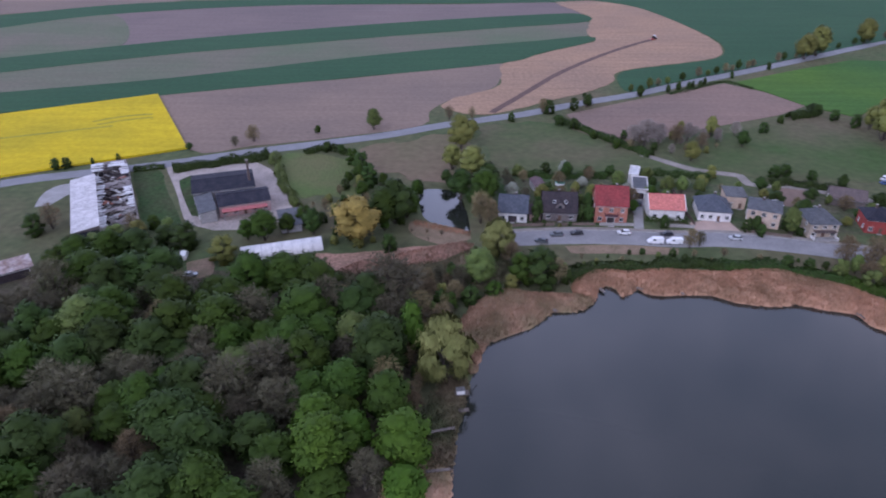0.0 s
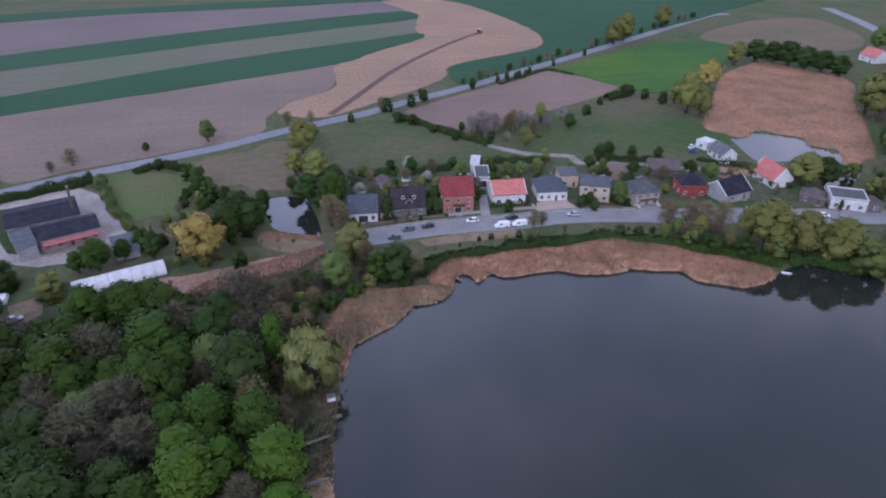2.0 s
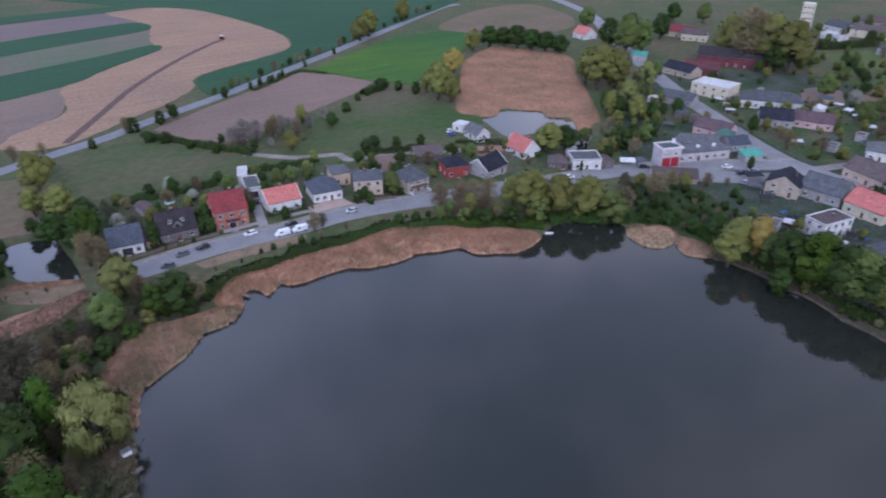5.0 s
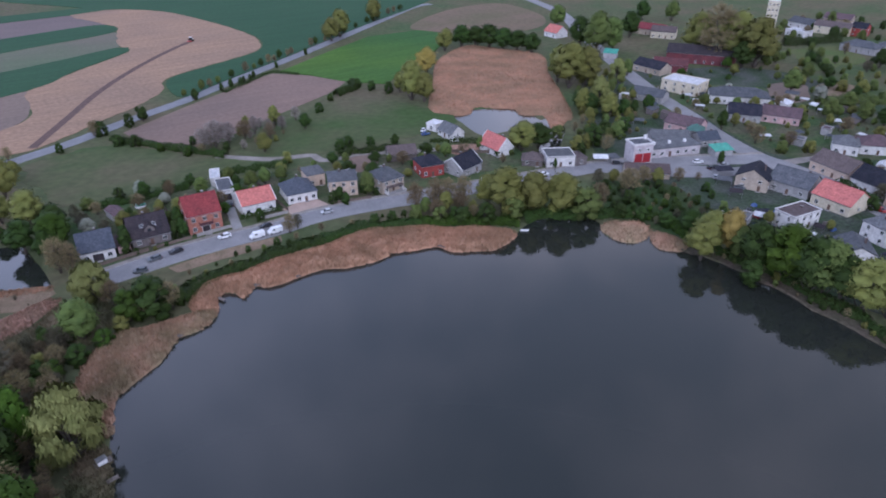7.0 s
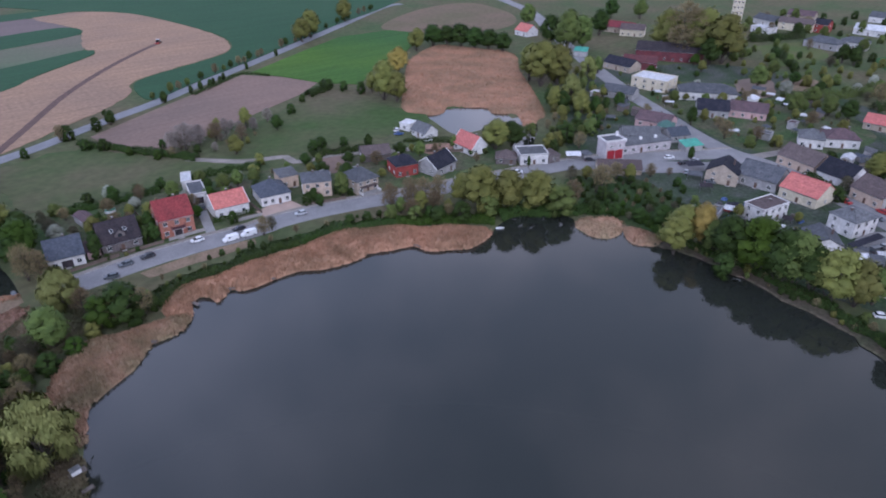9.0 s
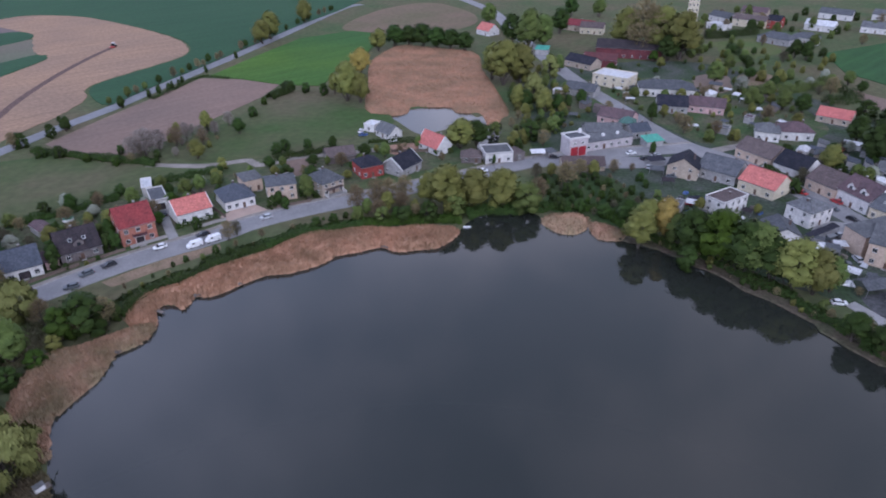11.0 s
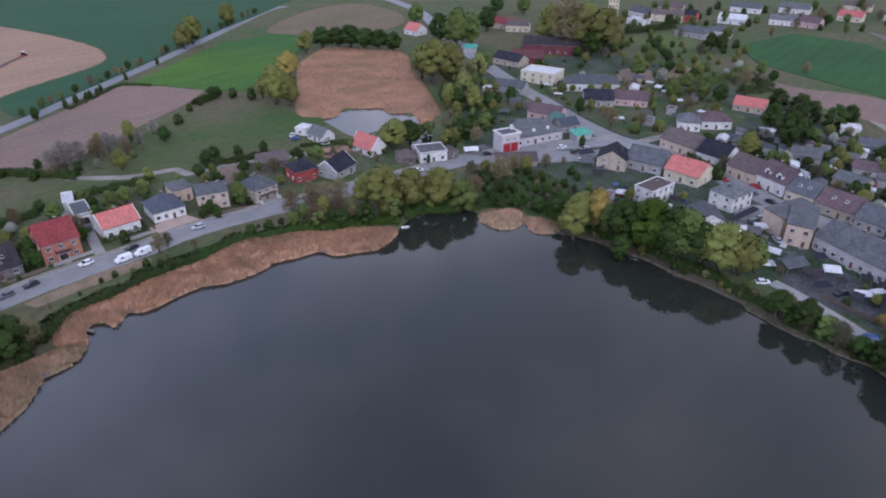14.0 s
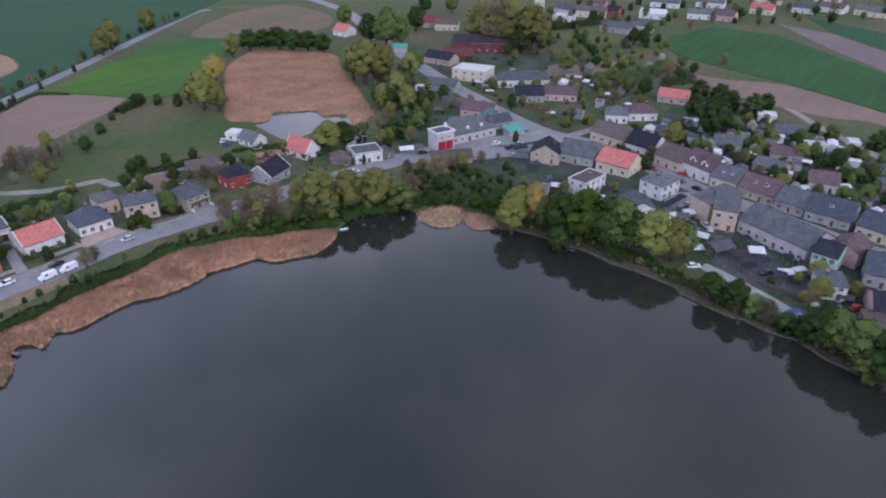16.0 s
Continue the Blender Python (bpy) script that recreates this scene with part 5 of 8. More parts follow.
hedge([(166.8, 26.4), (165.2, 14.4), (162.8, 0), (159, -14.4)], 5.2, 2.1, "dark", "low dark growth on the lake bank")
hedge([(68.4, 202.2), (74.4, 201.6), (81.6, 201)], 2.4, 1.6, "dark", "dark garden shrubs before a white house")
hedge([(32.4, 240), (48, 238.8), (62.4, 240)], 4.2, 2.4, "dark", "dark hedge behind the gardens")
hedge([(76.8, 242.4), (91.2, 240), (100.8, 235.2)], 3.6, 2.6, "dark", "dark hedge behind the gardens")
hedge([(123.6, 232.8), (135.6, 230.4), (148.8, 223.2)], 4.2, 2.9, "dark", "dark hedge along the meadow track")
hedge([(163.2, 223.2), (175.2, 213.6), (186, 204)], 2.4, 2.2, "dark", "dark trimmed hedge beside a cottage")
hedge([(168, 360), (157.2, 374.4), (141.6, 363.6), (120, 350.4)], 2.4, 1.4, "dark", "low hedge along the country road")
hedge([(183.6, 326.4), (177.6, 314.4), (165.6, 309.6)], 6, 3.6, "dark", "dark hedge along a field edge")
hedge([(450.6, 205.6), (434.2, 190.0), (415.3, 173.8)], 5, 4.0, "dark", "dark clipped hedge between far gardens", 7.0)
hedge([(464.5, 230.6), (483.3, 222.5), (507.8, 214.7)], 7, 6.0, "dark", "tall dark hedge before the far houses", 6.0)
hedge([(352, 150), (372, 138), (392, 126), (412, 128)], 9, 4.5, "spring", "light green thicket at the village edge", 5.0)
hedge([(366, 112), (385, 104), (398, 118)], 8, 4.5, "dark", "dark green thicket at the village edge", 5.0)
hedge([(260.4, 95), (255.4, 87), (250.6, 78.6)], 2.6, 3.0, "dark", "dark hedge before the row houses")
hedge([(262.8, 81.6), (256.8, 69.6), (253.2, 62.4)], 1.9, 2.2, "dark", "dark hedge on the main street")


# ---- buildings ----
for k, a, b in (("white", (0.62, 0.6, 0.58), (0.5, 0.48, 0.46)), ("cream", (0.55, 0.48, 0.36), (0.45, 0.4, 0.3)), ("beige", (0.4, 0.33, 0.26), (0.32, 0.27, 0.22)),
                ("grey", (0.33, 0.32, 0.31), (0.25, 0.24, 0.24)), ("brick", (0.36, 0.15, 0.105), (0.29, 0.125, 0.09)), ("works", (0.15, 0.045, 0.05), (0.1, 0.036, 0.042)), ("red", (0.3, 0.06, 0.05), (0.23, 0.05, 0.045)),
                ("pink", (0.5, 0.33, 0.31), (0.4, 0.28, 0.27)), ("faded", (0.4, 0.13, 0.125), (0.3, 0.1, 0.1)), ("mint", (0.36, 0.52, 0.42), (0.3, 0.44, 0.36)), ("tan", (0.5, 0.385, 0.3), (0.42, 0.33, 0.26)), ("lilac", (0.46, 0.42, 0.42), (0.36, 0.33, 0.33)), ("dim", (0.16, 0.14, 0.13), (0.12, 0.1, 0.1))):
    M["wall_" + k] = material("plaster_" + k, a, b, 0.5, 0.9, fine_scale=1.8, fine_amount=0.16, bump=0.01, spec=0.2)
for k, a, b, r in (("slate", (0.098, 0.1, 0.108), (0.07, 0.074, 0.08), 0.75), ("blue", (0.068, 0.075, 0.09), (0.052, 0.06, 0.074), 0.65), ("maroon", (0.11, 0.042, 0.045), (0.08, 0.036, 0.04), 0.7), ("dark", (0.02, 0.021, 0.03), (0.034, 0.033, 0.042), 0.85),
                   ("red", (0.22, 0.045, 0.045), (0.17, 0.04, 0.04), 0.6), ("salmon", (0.42, 0.13, 0.118), (0.35, 0.112, 0.104), 0.75), ("grey", (0.128, 0.128, 0.132), (0.092, 0.094, 0.098), 0.8), ("umber", (0.05, 0.04, 0.042), (0.032, 0.028, 0.032), 0.85), ("green", (0.075, 0.14, 0.115), (0.06, 0.11, 0.09), 0.7),
                   ("brown", (0.115, 0.088, 0.082), (0.09, 0.07, 0.068), 0.7), ("violet", (0.12, 0.08, 0.084), (0.088, 0.062, 0.068), 0.8), ("pale", (0.6, 0.59, 0.6), (0.46, 0.46, 0.46), 0.6), ("weathered", (0.47, 0.45, 0.45), (0.34, 0.32, 0.32), 0.7), ("rusty", (0.36, 0.31, 0.3), (0.2, 0.14, 0.125), 0.8), ("teal", (0.1, 0.34, 0.25), (0.08, 0.28, 0.21), 0.6)):
    M["roof_" + k] = ribbed(material("roof_" + k, a, b, 0.35, r, fine_scale=1.6, fine_amount=0.28, spread=0.14, spec=0.12), 0.35, 0.04)
M["trim"] = material("white_trim", (0.7, 0.69, 0.67), (0.6, 0.59, 0.57), 2, 0.6, fine_amount=0.05)
M["chimney"] = material("chimney_brick", (0.11, 0.08, 0.072), (0.08, 0.06, 0.056), 3, 0.9, fine_amount=0.2)
M["door"] = material("painted_door", (0.12, 0.07, 0.05), (0.09, 0.055, 0.04), 2, 0.6, fine_amount=0.1)
M["red_paint"] = material("red_paint", (0.3, 0.022, 0.03), (0.24, 0.02, 0.028), 1, 0.5, fine_amount=0.08)
M["concrete"] = material("old_concrete", (0.33, 0.31, 0.29), (0.24, 0.22, 0.21), 0.5, 0.9, fine_scale=4, fine_amount=0.2)
M["metal"] = material("dull_metal", (0.4, 0.4, 0.41), (0.3, 0.3, 0.31), 1, 0.45, metal=0.8, fine_amount=0.1)


def plain_glass():
    m = bpy.data.materials.new("window_glass")
    m.use_nodes = True
    b = m.node_tree.nodes["Principled BSDF"]
    b.inputs["Base Color"].default_value = (0.02, 0.024, 0.03, 1)
    b.inputs["Roughness"].default_value = 0.08
    return m


M["glass"] = plain_glass()


def lattice(xs, zs, holes, thick):
    """A connected frame in the xz plane: cells between the cuts, but for the holes, with thickness."""
    bm = bmesh.new()
    grid = [[bm.verts.new((x, 0, z)) for z in zs] for x in xs]
    for i in range(len(xs) - 1):
        for j in range(len(zs) - 1):
            if (i, j) not in holes:
                bm.faces.new((grid[i][j], grid[i + 1][j], grid[i + 1][j + 1], grid[i][j + 1]))
    made = bmesh.ops.extrude_face_region(bm, geom=list(bm.faces))
    bmesh.ops.translate(bm, vec=(0, -thick, 0), verts=[q for q in made["geom"] if isinstance(q, bmesh.types.BMVert)])
    bmesh.ops.recalc_face_normals(bm, faces=bm.faces)
    return bm


def shared(ob, name, parent):
    o = new(name, ob.data)
    o.parent = parent
    return o


WINDOWS = {}


def window(parent, x, y, z, w, h, face):
    """A framed window of two lights with its pane and sill, proud of a wall that faces the given way."""
    key = (round(w, 1), round(h, 1))
    w, h = key
    f = 0.07
    if key not in WINDOWS:
        win = part("window", lattice((-w / 2, -w / 2 + f, -0.04, 0.04, w / 2 - f, w / 2), (0, f, h - f, h), {(1, 1), (3, 1)}, 0.1), M["trim"], parent)
        pane = part("pane", boxes((-w / 2 + f, w / 2 - f, -0.04, -0.02, f, h - f)), M["glass"], win)
        sill = part("sill", boxes((-w / 2 - 0.08, w / 2 + 0.08, -0.2, 0.0, -0.09, -0.004)), M["concrete"], win)
        WINDOWS[key] = (win, pane, sill)
    else:
        a, b, c = WINDOWS[key]
        win = shared(a, "window", parent)
        shared(b, "pane", win), shared(c, "sill", win)
    win.matrix_basis = pose(x, y, z, 0, 0, face)
    return win


FOOTPRINTS = []


def house(x, y, turn, w, d, h, roof="gable", rise=2.5, wall="cream", tiles="slate", floors=1, front=3, side=2, chimney=1, label="", over=0.35, door=True, name="house", category="house", skylight=0, dormer=0, verge=False, gate=0.0):
    """A house on its footprint w by d: walls with gables, a thick roof, chimney, framed windows and a door on the front."""
    rnd = random.Random(int(x * 31 + y * 17))
    root = new(name)
    root.matrix_basis = pose(x, y, 0, 0, 0, turn)
    wm, rm = M["wall_" + wall], M["roof_" + tiles]
    hw, hd = w / 2, d / 2
    FOOTPRINTS.append((x, y, (w + d) * 0.25 + 0.8))
    bm = bmesh.new()
    if roof in ("gable", "cross", "shed"):
        if roof == "gable":
            prof = [(-hd, -0.3), (hd, -0.3), (hd, h), (0, h + rise), (-hd, h)]
        elif roof == "shed":
            prof = [(-hd, -0.3), (hd, -0.3), (hd, h + rise), (-hd, h)]
        else:
            prof = None
        if prof:
            a = [bm.verts.new((-hw, p, q)) for p, q in prof]
            b = [bm.verts.new((hw, p, q)) for p, q in prof]
        else:
            prof = [(-hw, -0.3), (hw, -0.3), (hw, h), (0, h + rise), (-hw, h)]
            a = [bm.verts.new((p, hd, q)) for p, q in prof]
            b = [bm.verts.new((p, -hd, q)) for p, q in prof]
        bm.faces.new(a), bm.faces.new(list(reversed(b)))
        for i in range(len(prof)):
            j = (i + 1) % len(prof)
            bm.faces.new((a[j], a[i], b[i], b[j]))
    else:
        bm.free()
        bm = boxes((-hw, hw, -hd, hd, -0.3, h))
    bmesh.ops.recalc_face_normals(bm, faces=bm.faces)
    part("wall", bm, wm, root)
    t = 0.16
    rb = bmesh.new()

    def slab(corners):
        n = (Vector(corners[1]) - Vector(corners[0])).cross(Vector(corners[2]) - Vector(corners[0])).normalized()
        if n.z < 0:
            n = -n
        lo = [rb.verts.new(Vector(c) + n * 0.02) for c in corners]
        hi = [rb.verts.new(Vector(c) + n * (t + 0.02)) for c in corners]
        rb.faces.new(hi), rb.faces.new(list(reversed(lo)))
        for i in range(len(lo)):
            j = (i + 1) % len(lo)
            rb.faces.new((lo[i], lo[j], hi[j], hi[i]))

    if roof == "gable":
        k = rise / hd * over
        for s in (-1, 1):
            slab([(-hw - over, s * (hd + over), h - k), (hw + over, s * (hd + over), h - k), (hw + over, 0, h + rise), (-hw - over, 0, h + rise)])
    elif roof == "cross":
        k = rise / hw * over
        for s in (-1, 1):
            slab([(s * (hw + over), -hd - over, h - k), (s * (hw + over), hd + over, h - k), (0, hd + over, h + rise), (0, -hd - over, h + rise)])
    elif roof == "shed":
        k = rise / d * over
        slab([(-hw - over, -hd - over, h - k), (hw + over, -hd - over, h - k), (hw + over, hd + over, h + rise + k), (-hw - over, hd + over, h + rise + k)])
    elif roof == "hip":
        r = max(0.3, hw - hd) if hw > hd else 0.3
        e = 0.0
        c = [(-hw - over, -hd - over, h - e), (hw + over, -hd - over, h - e), (hw + over, hd + over, h - e), (-hw - over, hd + over, h - e)]
        l, q = (-r, 0, h + rise), (r, 0, h + rise)
        for f in ([c[0], c[1], q, l], [c[2], c[3], l, q], [c[1], c[2], q], [c[3], c[0], l]):
            slab(f)
    else:
        slab([(-hw - over * .4, -hd - over * .4, h), (hw + over * .4, -hd - over * .4, h), (hw + over * .4, hd + over * .4, h), (-hw - over * .4, hd + over * .4, h)])
        rim = part("parapet", lattice((-hw - 0.18, -hw + 0.1, hw - 0.1, hw + 0.18), (-hd - 0.18, -hd + 0.1, hd - 0.1, hd + 0.18), {(1, 1)}, 0.32), wm, root)
        rim.matrix_basis = Matrix(((1, 0, 0, 0), (0, 0, 1, 0), (0, -1, 0, h + 0.19), (0, 0, 0, 1)))
    bmesh.ops.recalc_face_normals(rb, faces=rb.faces)
    rf = part("roof", rb, rm, root)
    if roof in ("gable", "hip") and rise > 0.8:
        r = hw + over if roof == "gable" else max(0.3, hw - hd)
        part("ridge", boxes((-r, r, -0.14, 0.14, h + rise + 0.08, h + rise + 0.27)), rm, rf)
    if roof != "flat" and h > 2.2:
        k = (rise / hd * over) if roof == "gable" else 0
        if roof in ("gable", "hip"):
            part("gutter", boxes((-hw - over, hw + over, -hd - over - 0.14, -hd - over - 0.01, h - k - 0.06, h - k + 0.06)), M["metal"], rf)
    if verge and roof == "gable":
        for s in (-1, 1):
            for q in (-1, 1):
                vb = bmesh.new()
                x0, x1 = sorted((s * (hw + over - 0.12), s * (hw + over + 0.06)))
                rows = [(q * (hd + over), h - rise / hd * over), (0, h + rise)]
                ring = [[vb.verts.new((px, py, pz + e)) for py, pz in rows] for px in (x0, x1) for e in (-0.1, 0.34)]
                a, b, c, e = ring
                for f in ((a[0], a[1], b[1], b[0]), (c[0], c[1], e[1], e[0]), (b[0], b[1], e[1], e[0]), (a[0], a[1], c[1], c[0]), (a[0], b[0], e[0], c[0]), (a[1], b[1], e[1], c[1])):
                    vb.faces.new(f)
                bmesh.ops.recalc_face_normals(vb, faces=vb.faces)
                part("verge_board", vb, M["trim"], rf)
    # dark panel, both for garage doors and for open fronts darkened by shade
    if gate:
        gd = part("garage_door", boxes((-gate / 2, gate / 2, -hd - 0.06, -hd - 0.005, 0.0, min(2.5, h - 0.5))), M["roof_umber"], root, "dark panel as garage door and as shaded open front")
        part("door_frame", lattice((-gate / 2 - 0.15, -gate / 2, gate / 2, gate / 2 + 0.15), (-0.1, 0.0, min(2.5, h - 0.5), min(2.5, h - 0.5) + 0.15), {(1, 1), (1, 0)}, 0.12), M["trim"], gd).location = (0, -hd - 0.01, 0)
    for i in range(chimney):
        cx = rnd.uniform(-0.3, 0.3) * w
        cy = rnd.uniform(0.1, 0.5)
        ch = part("chimney", boxes((cx - 0.3, cx + 0.3, cy - 0.25, cy + 0.35, h + 0.2, h + rise + 0.8)), M["chimney"], root)
        part("cap", boxes((cx - 0.37, cx + 0.37, cy - 0.32, cy + 0.42, h + rise + 0.8, h + rise + 0.92)), M["concrete"], ch)
    for i in range(skylight):
        f = (i + 1) / (skylight + 1)
        sl = math.degrees(math.atan2(rise, hd))
        sk = part("skylight", boxes((-0.5, 0.5, -0.6, 0.6, 0.15, 0.28)), M["trim"], rf)
        part("pane", boxes((-0.4, 0.4, -0.5, 0.5, 0.285, 0.3)), M["glass"], sk)
        sk.matrix_basis = pose((f - 0.5) * w, -hd * 0.5, h + rise * 0.5, sl, 0, 0)
    for i in range(dormer):
        dx, dw, dh = ((i + 0.5) / dormer - 0.5) * w * 0.8, 1.5, 1.5
        front_y, back_y, z0 = -hd * 0.82, -hd * 0.05, h + rise * 0.12
        shape = [(-dw, z0), (dw, z0), (dw, z0 + dh), (0, z0 + dh + 1.2), (-dw, z0 + dh)]
        db = bmesh.new()
        fa = [db.verts.new((dx + p, front_y, q)) for p, q in shape]
        ba = [db.verts.new((dx + p, back_y, q)) for p, q in shape]
        db.faces.new(fa), db.faces.new(list(reversed(ba)))
        for j in range(5):
            db.faces.new((fa[j], ba[j], ba[(j + 1) % 5], fa[(j + 1) % 5]))
        bmesh.ops.recalc_face_normals(db, faces=db.faces)
        dm = part("dormer", db, wm, root)
        for sgn in (-1, 1):
            tb = bmesh.new()
            edge = [(dx + sgn * (dw + 0.2), z0 + dh - 0.16), (dx, z0 + dh + 1.2)]
            rows = [[tb.verts.new((px, py, pz + e)) for px, pz in edge] for py in (front_y - 0.2, back_y) for e in (0.03, 0.17)]
            for c in ((0, 1, 3, 2),):
                tb.faces.new((rows[0][0], rows[0][1], rows[1][1], rows[1][0]))
                tb.faces.new((rows[2][0], rows[2][1], rows[3][1], rows[3][0]))
                tb.faces.new((rows[1][0], rows[1][1], rows[3][1], rows[3][0]))
                tb.faces.new((rows[0][0], rows[0][1], rows[2][1], rows[2][0]))
                tb.faces.new((rows[0][0], rows[1][0], rows[3][0], rows[2][0]))
                tb.faces.new((rows[0][1], rows[1][1], rows[3][1], rows[2][1]))
            bmesh.ops.recalc_face_normals(tb, faces=tb.faces)
            part("dormer_roof", tb, rm, dm)
        pane = part("dormer_window", boxes((dx - 0.55, dx + 0.55, front_y - 0.03, front_y - 0.005, z0 + 0.35, z0 + 1.5)), M["glass"], dm)
    fh = h / floors
    for f in range(floors):
        for i in range(front):
            px = (i + 0.5) / front * w - hw
            if door and f == 0 and i == front // 2 and front > 1:
                dr = part("door", boxes((px - 0.5, px + 0.5, -hd - 0.05, -hd + 0.05, 0.05, 2.1)), M["door"], root)
                part("step", boxes((px - 0.8, px + 0.8, -hd - 0.9, -hd - 0.08, -0.2, 0.16)), M["concrete"], dr)
                continue
            window(root, px, -hd - 0.03, f * fh + 0.95, min(1.3, w / front * 0.6), min(1.35, fh - 1.3), 0)
        for i in range(side):
            py = (i + 0.5) / side * d - hd
            for s, a in ((-1, -90), (1, 90)):
                window(root, s * (hw + 0.03), py, f * fh + 0.95, min(1.1, d / side * 0.5), min(1.3, fh - 1.3), a)
    return tagged(root, label, category)


# the gate panel here is the shade of a carport, set as colour
house(24.0, 206.6, -7.8, 9.6, 11.4, 3.6, "gable", 3.84, "white", "blue", 1, 3, 1, 1, "white low house under a dark blue roof", gate=3.0)
house(31.2, 204.4, -7.8, 3.6, 5.5, 2.6, "shed", 0.8, "pink", "violet", 1, 0, 0, 0, "small pink lean-to beside a blue-roofed house", name="lean_to", category="shed", door=False)
house(39.7, 207.9, -5.2, 11.4, 12.6, 3.2, "gable", 4.7, "dim", "umber", 1, 3, 2, 1, "dark timbered house with a steep brown black roof", skylight=2, dormer=1)
house(56.5, 205.8, -6.5, 10.6, 11.4, 6.5, "gable", 4.56, "brick", "red", 2, 3, 2, 1, "two-storey orange brick house with a dark red roof", gate=2.4)
house(75.7, 207.6, -6.0, 11.5, 10.8, 4.1, "gable", 3.12, "white", "salmon", 1, 3, 2, 1, "white house with a salmon tiled roof", verge=True)
house(71.7, 224.9, -12.8, 5.2, 11.6, 3.6, "flat", 0, "white", "slate", 1, 0, 0, 0, "white garage with a grey flat roof and pale rim", door=False, gate=3.0)
house(72.5, 236.3, -19.5, 3.3, 8.9, 3.8, "flat", 0, "white", "pale", 1, 0, 0, 0, "small white flat-roofed annex behind a garage", door=False)
house(92.0, 207.2, -9.3, 10.5, 11.4, 3.5, "hip", 3.84, "white", "blue", 1, 4, 2, 1, "white bungalow with a slate blue hipped roof")
house(102.4, 215.5, -9.5, 6.6, 8.4, 4.6, "hip", 1.1, "tan", "grey", 1, 2, 1, 0, "small tan cottage with a low grey roof")
house(107.2, 201.7, -24.0, 10.0, 9.6, 5.9, "hip", 1.7, "tan", "slate", 2, 3, 2, 1, "two-storey tan house with a low slate roof")
house(121.6, 195.0, -0.6, 9.1, 10.8, 5, "hip", 3.12, "beige", "slate", 2, 3, 2, 1, "grey beige house with a slate hipped roof")
house(143.3, 217.0, -23.2, 11.4, 9.6, 2.9, "gable", 2.16, "dim", "brown", 1, 1, 1, 0, "low brown-roofed shed behind the houses", name="shed", category="shed")
house(142.6, 196.9, -13.7, 9.0, 9.4, 4.6, "hip", 2.8, "red", "dark", 1, 3, 2, 1, "red house with a black hipped roof")
house(154.0, 190.2, 11.7, 11.8, 10.2, 3.4, "gable", 3.6, "grey", "dark", 1, 2, 2, 1, "grey house with black roof and white trims", verge=True)
house(178.4, 197.9, -91.4, 12.2, 7.9, 3.1, "gable", 4.32, "white", "salmon", 1, 3, 2, 1, "white cottage with a bright salmon roof", verge=True)
house(175.1, 224.5, -88.8, 9.5, 7.2, 2.8, "gable", 2.88, "white", "grey", 1, 3, 1, 0, "white cottage with a grey green roof")
house(174.7, 235.9, -70.2, 5.3, 6, 3.1, "flat", 0, "white", "pale", 1, 1, 0, 0, "small white flat hut in the meadow", name="hut", category="hut", door=False)
house(190.0, 173.5, -32.0, 11.3, 9.6, 4.1, "flat", 0, "white", "grey", 1, 3, 1, 0, "white flat-roofed bungalow beside the street")
house(196.1, 169.2, -14.6, 5.2, 7.2, 2.8, "flat", 0, "dim", "brown", 1, 1, 0, 0, "small dark brown flat-roofed porch wing", door=False)
house(181.6, 179.4, -46.0, 8.1, 7.0, 2.4, "hip", 2.3, "dim", "brown", 1, 2, 1, 0, "low dark house with a hipped brown roof")
house(208.4, 160.6, -21.0, 3.2, 3.6, 2.3, "shed", 0.4, "grey", "slate", 1, 0, 0, 0, "small grey shed beside the fire station", name="shed", category="shed", door=False)
house(208.4, 144.4, -43.8, 16.5, 8.4, 2.3, "gable", 2.16, "beige", "brown", 1, 3, 1, 0, "low house with a weathered brown roof")
house(318.3, 205.3, -79.0, 19.9, 14.4, 6, "flat", 0, "cream", "pale", 2, 4, 2, 0, "cream flat-roofed two-storey block on the main street")
house(323.3, 176.7, -52.3, 28.3, 13.2, 4.1, "hip", 3.36, "white", "slate", 1, 6, 2, 1, "long white hall with a slate roof")
house(300.8, 160.1, -54.6, 14.3, 12, 3.6, "gable", 3.6, "grey", "dark", 1, 3, 1, 1, "grey house with a dark roof on the main street")
house(311.9, 147.5, -64.7, 16.6, 10.8, 3.6, "gable", 3.12, "pink", "violet", 1, 4, 1, 1, "pink walled cottage with a violet roof")
house(231.9, 113.6, -69.8, 11.3, 10.8, 4.6, "cross", 3.36, "beige", "dark", 2, 2, 2, 1, "tall beige house with a dark steep roof")
house(239.7, 102.2, -84.4, 14.4, 12, 4.1, "gable", 3.84, "grey", "slate", 1, 3, 1, 1, "row house with a grey slate roof")
house(238.8, 85.4, -95.0, 13.8, 12, 4.1, "gable", 3.84, "cream", "salmon", 1, 3, 1, 1, "row house with a bright salmon roof")
house(213.4, 87.4, -10.0, 13.0, 7.4, 5.2, "flat", 0, "white", "brown", 2, 4, 2, 1, "white two-storey house with a flat brown roof")
house(225.9, 64.8, -14.0, 11.2, 9.2, 5.5, "hip", 1.9, "white", "grey", 2, 3, 2, 1, "white two-storey house with a grey hipped roof")
house(206.6, 65.6, -52.0, 9.3, 10.6, 3.4, "cross", 2.3, "white", "slate", 1, 2, 2, 1, "white house with a grey gabled roof near the shore")
house(219.6, 43.3, -119.9, 8.4, 14.4, 7, "shed", 1.44, "tan", "grey", 2, 0, 0, 0, "tall blank tan house end on the street")
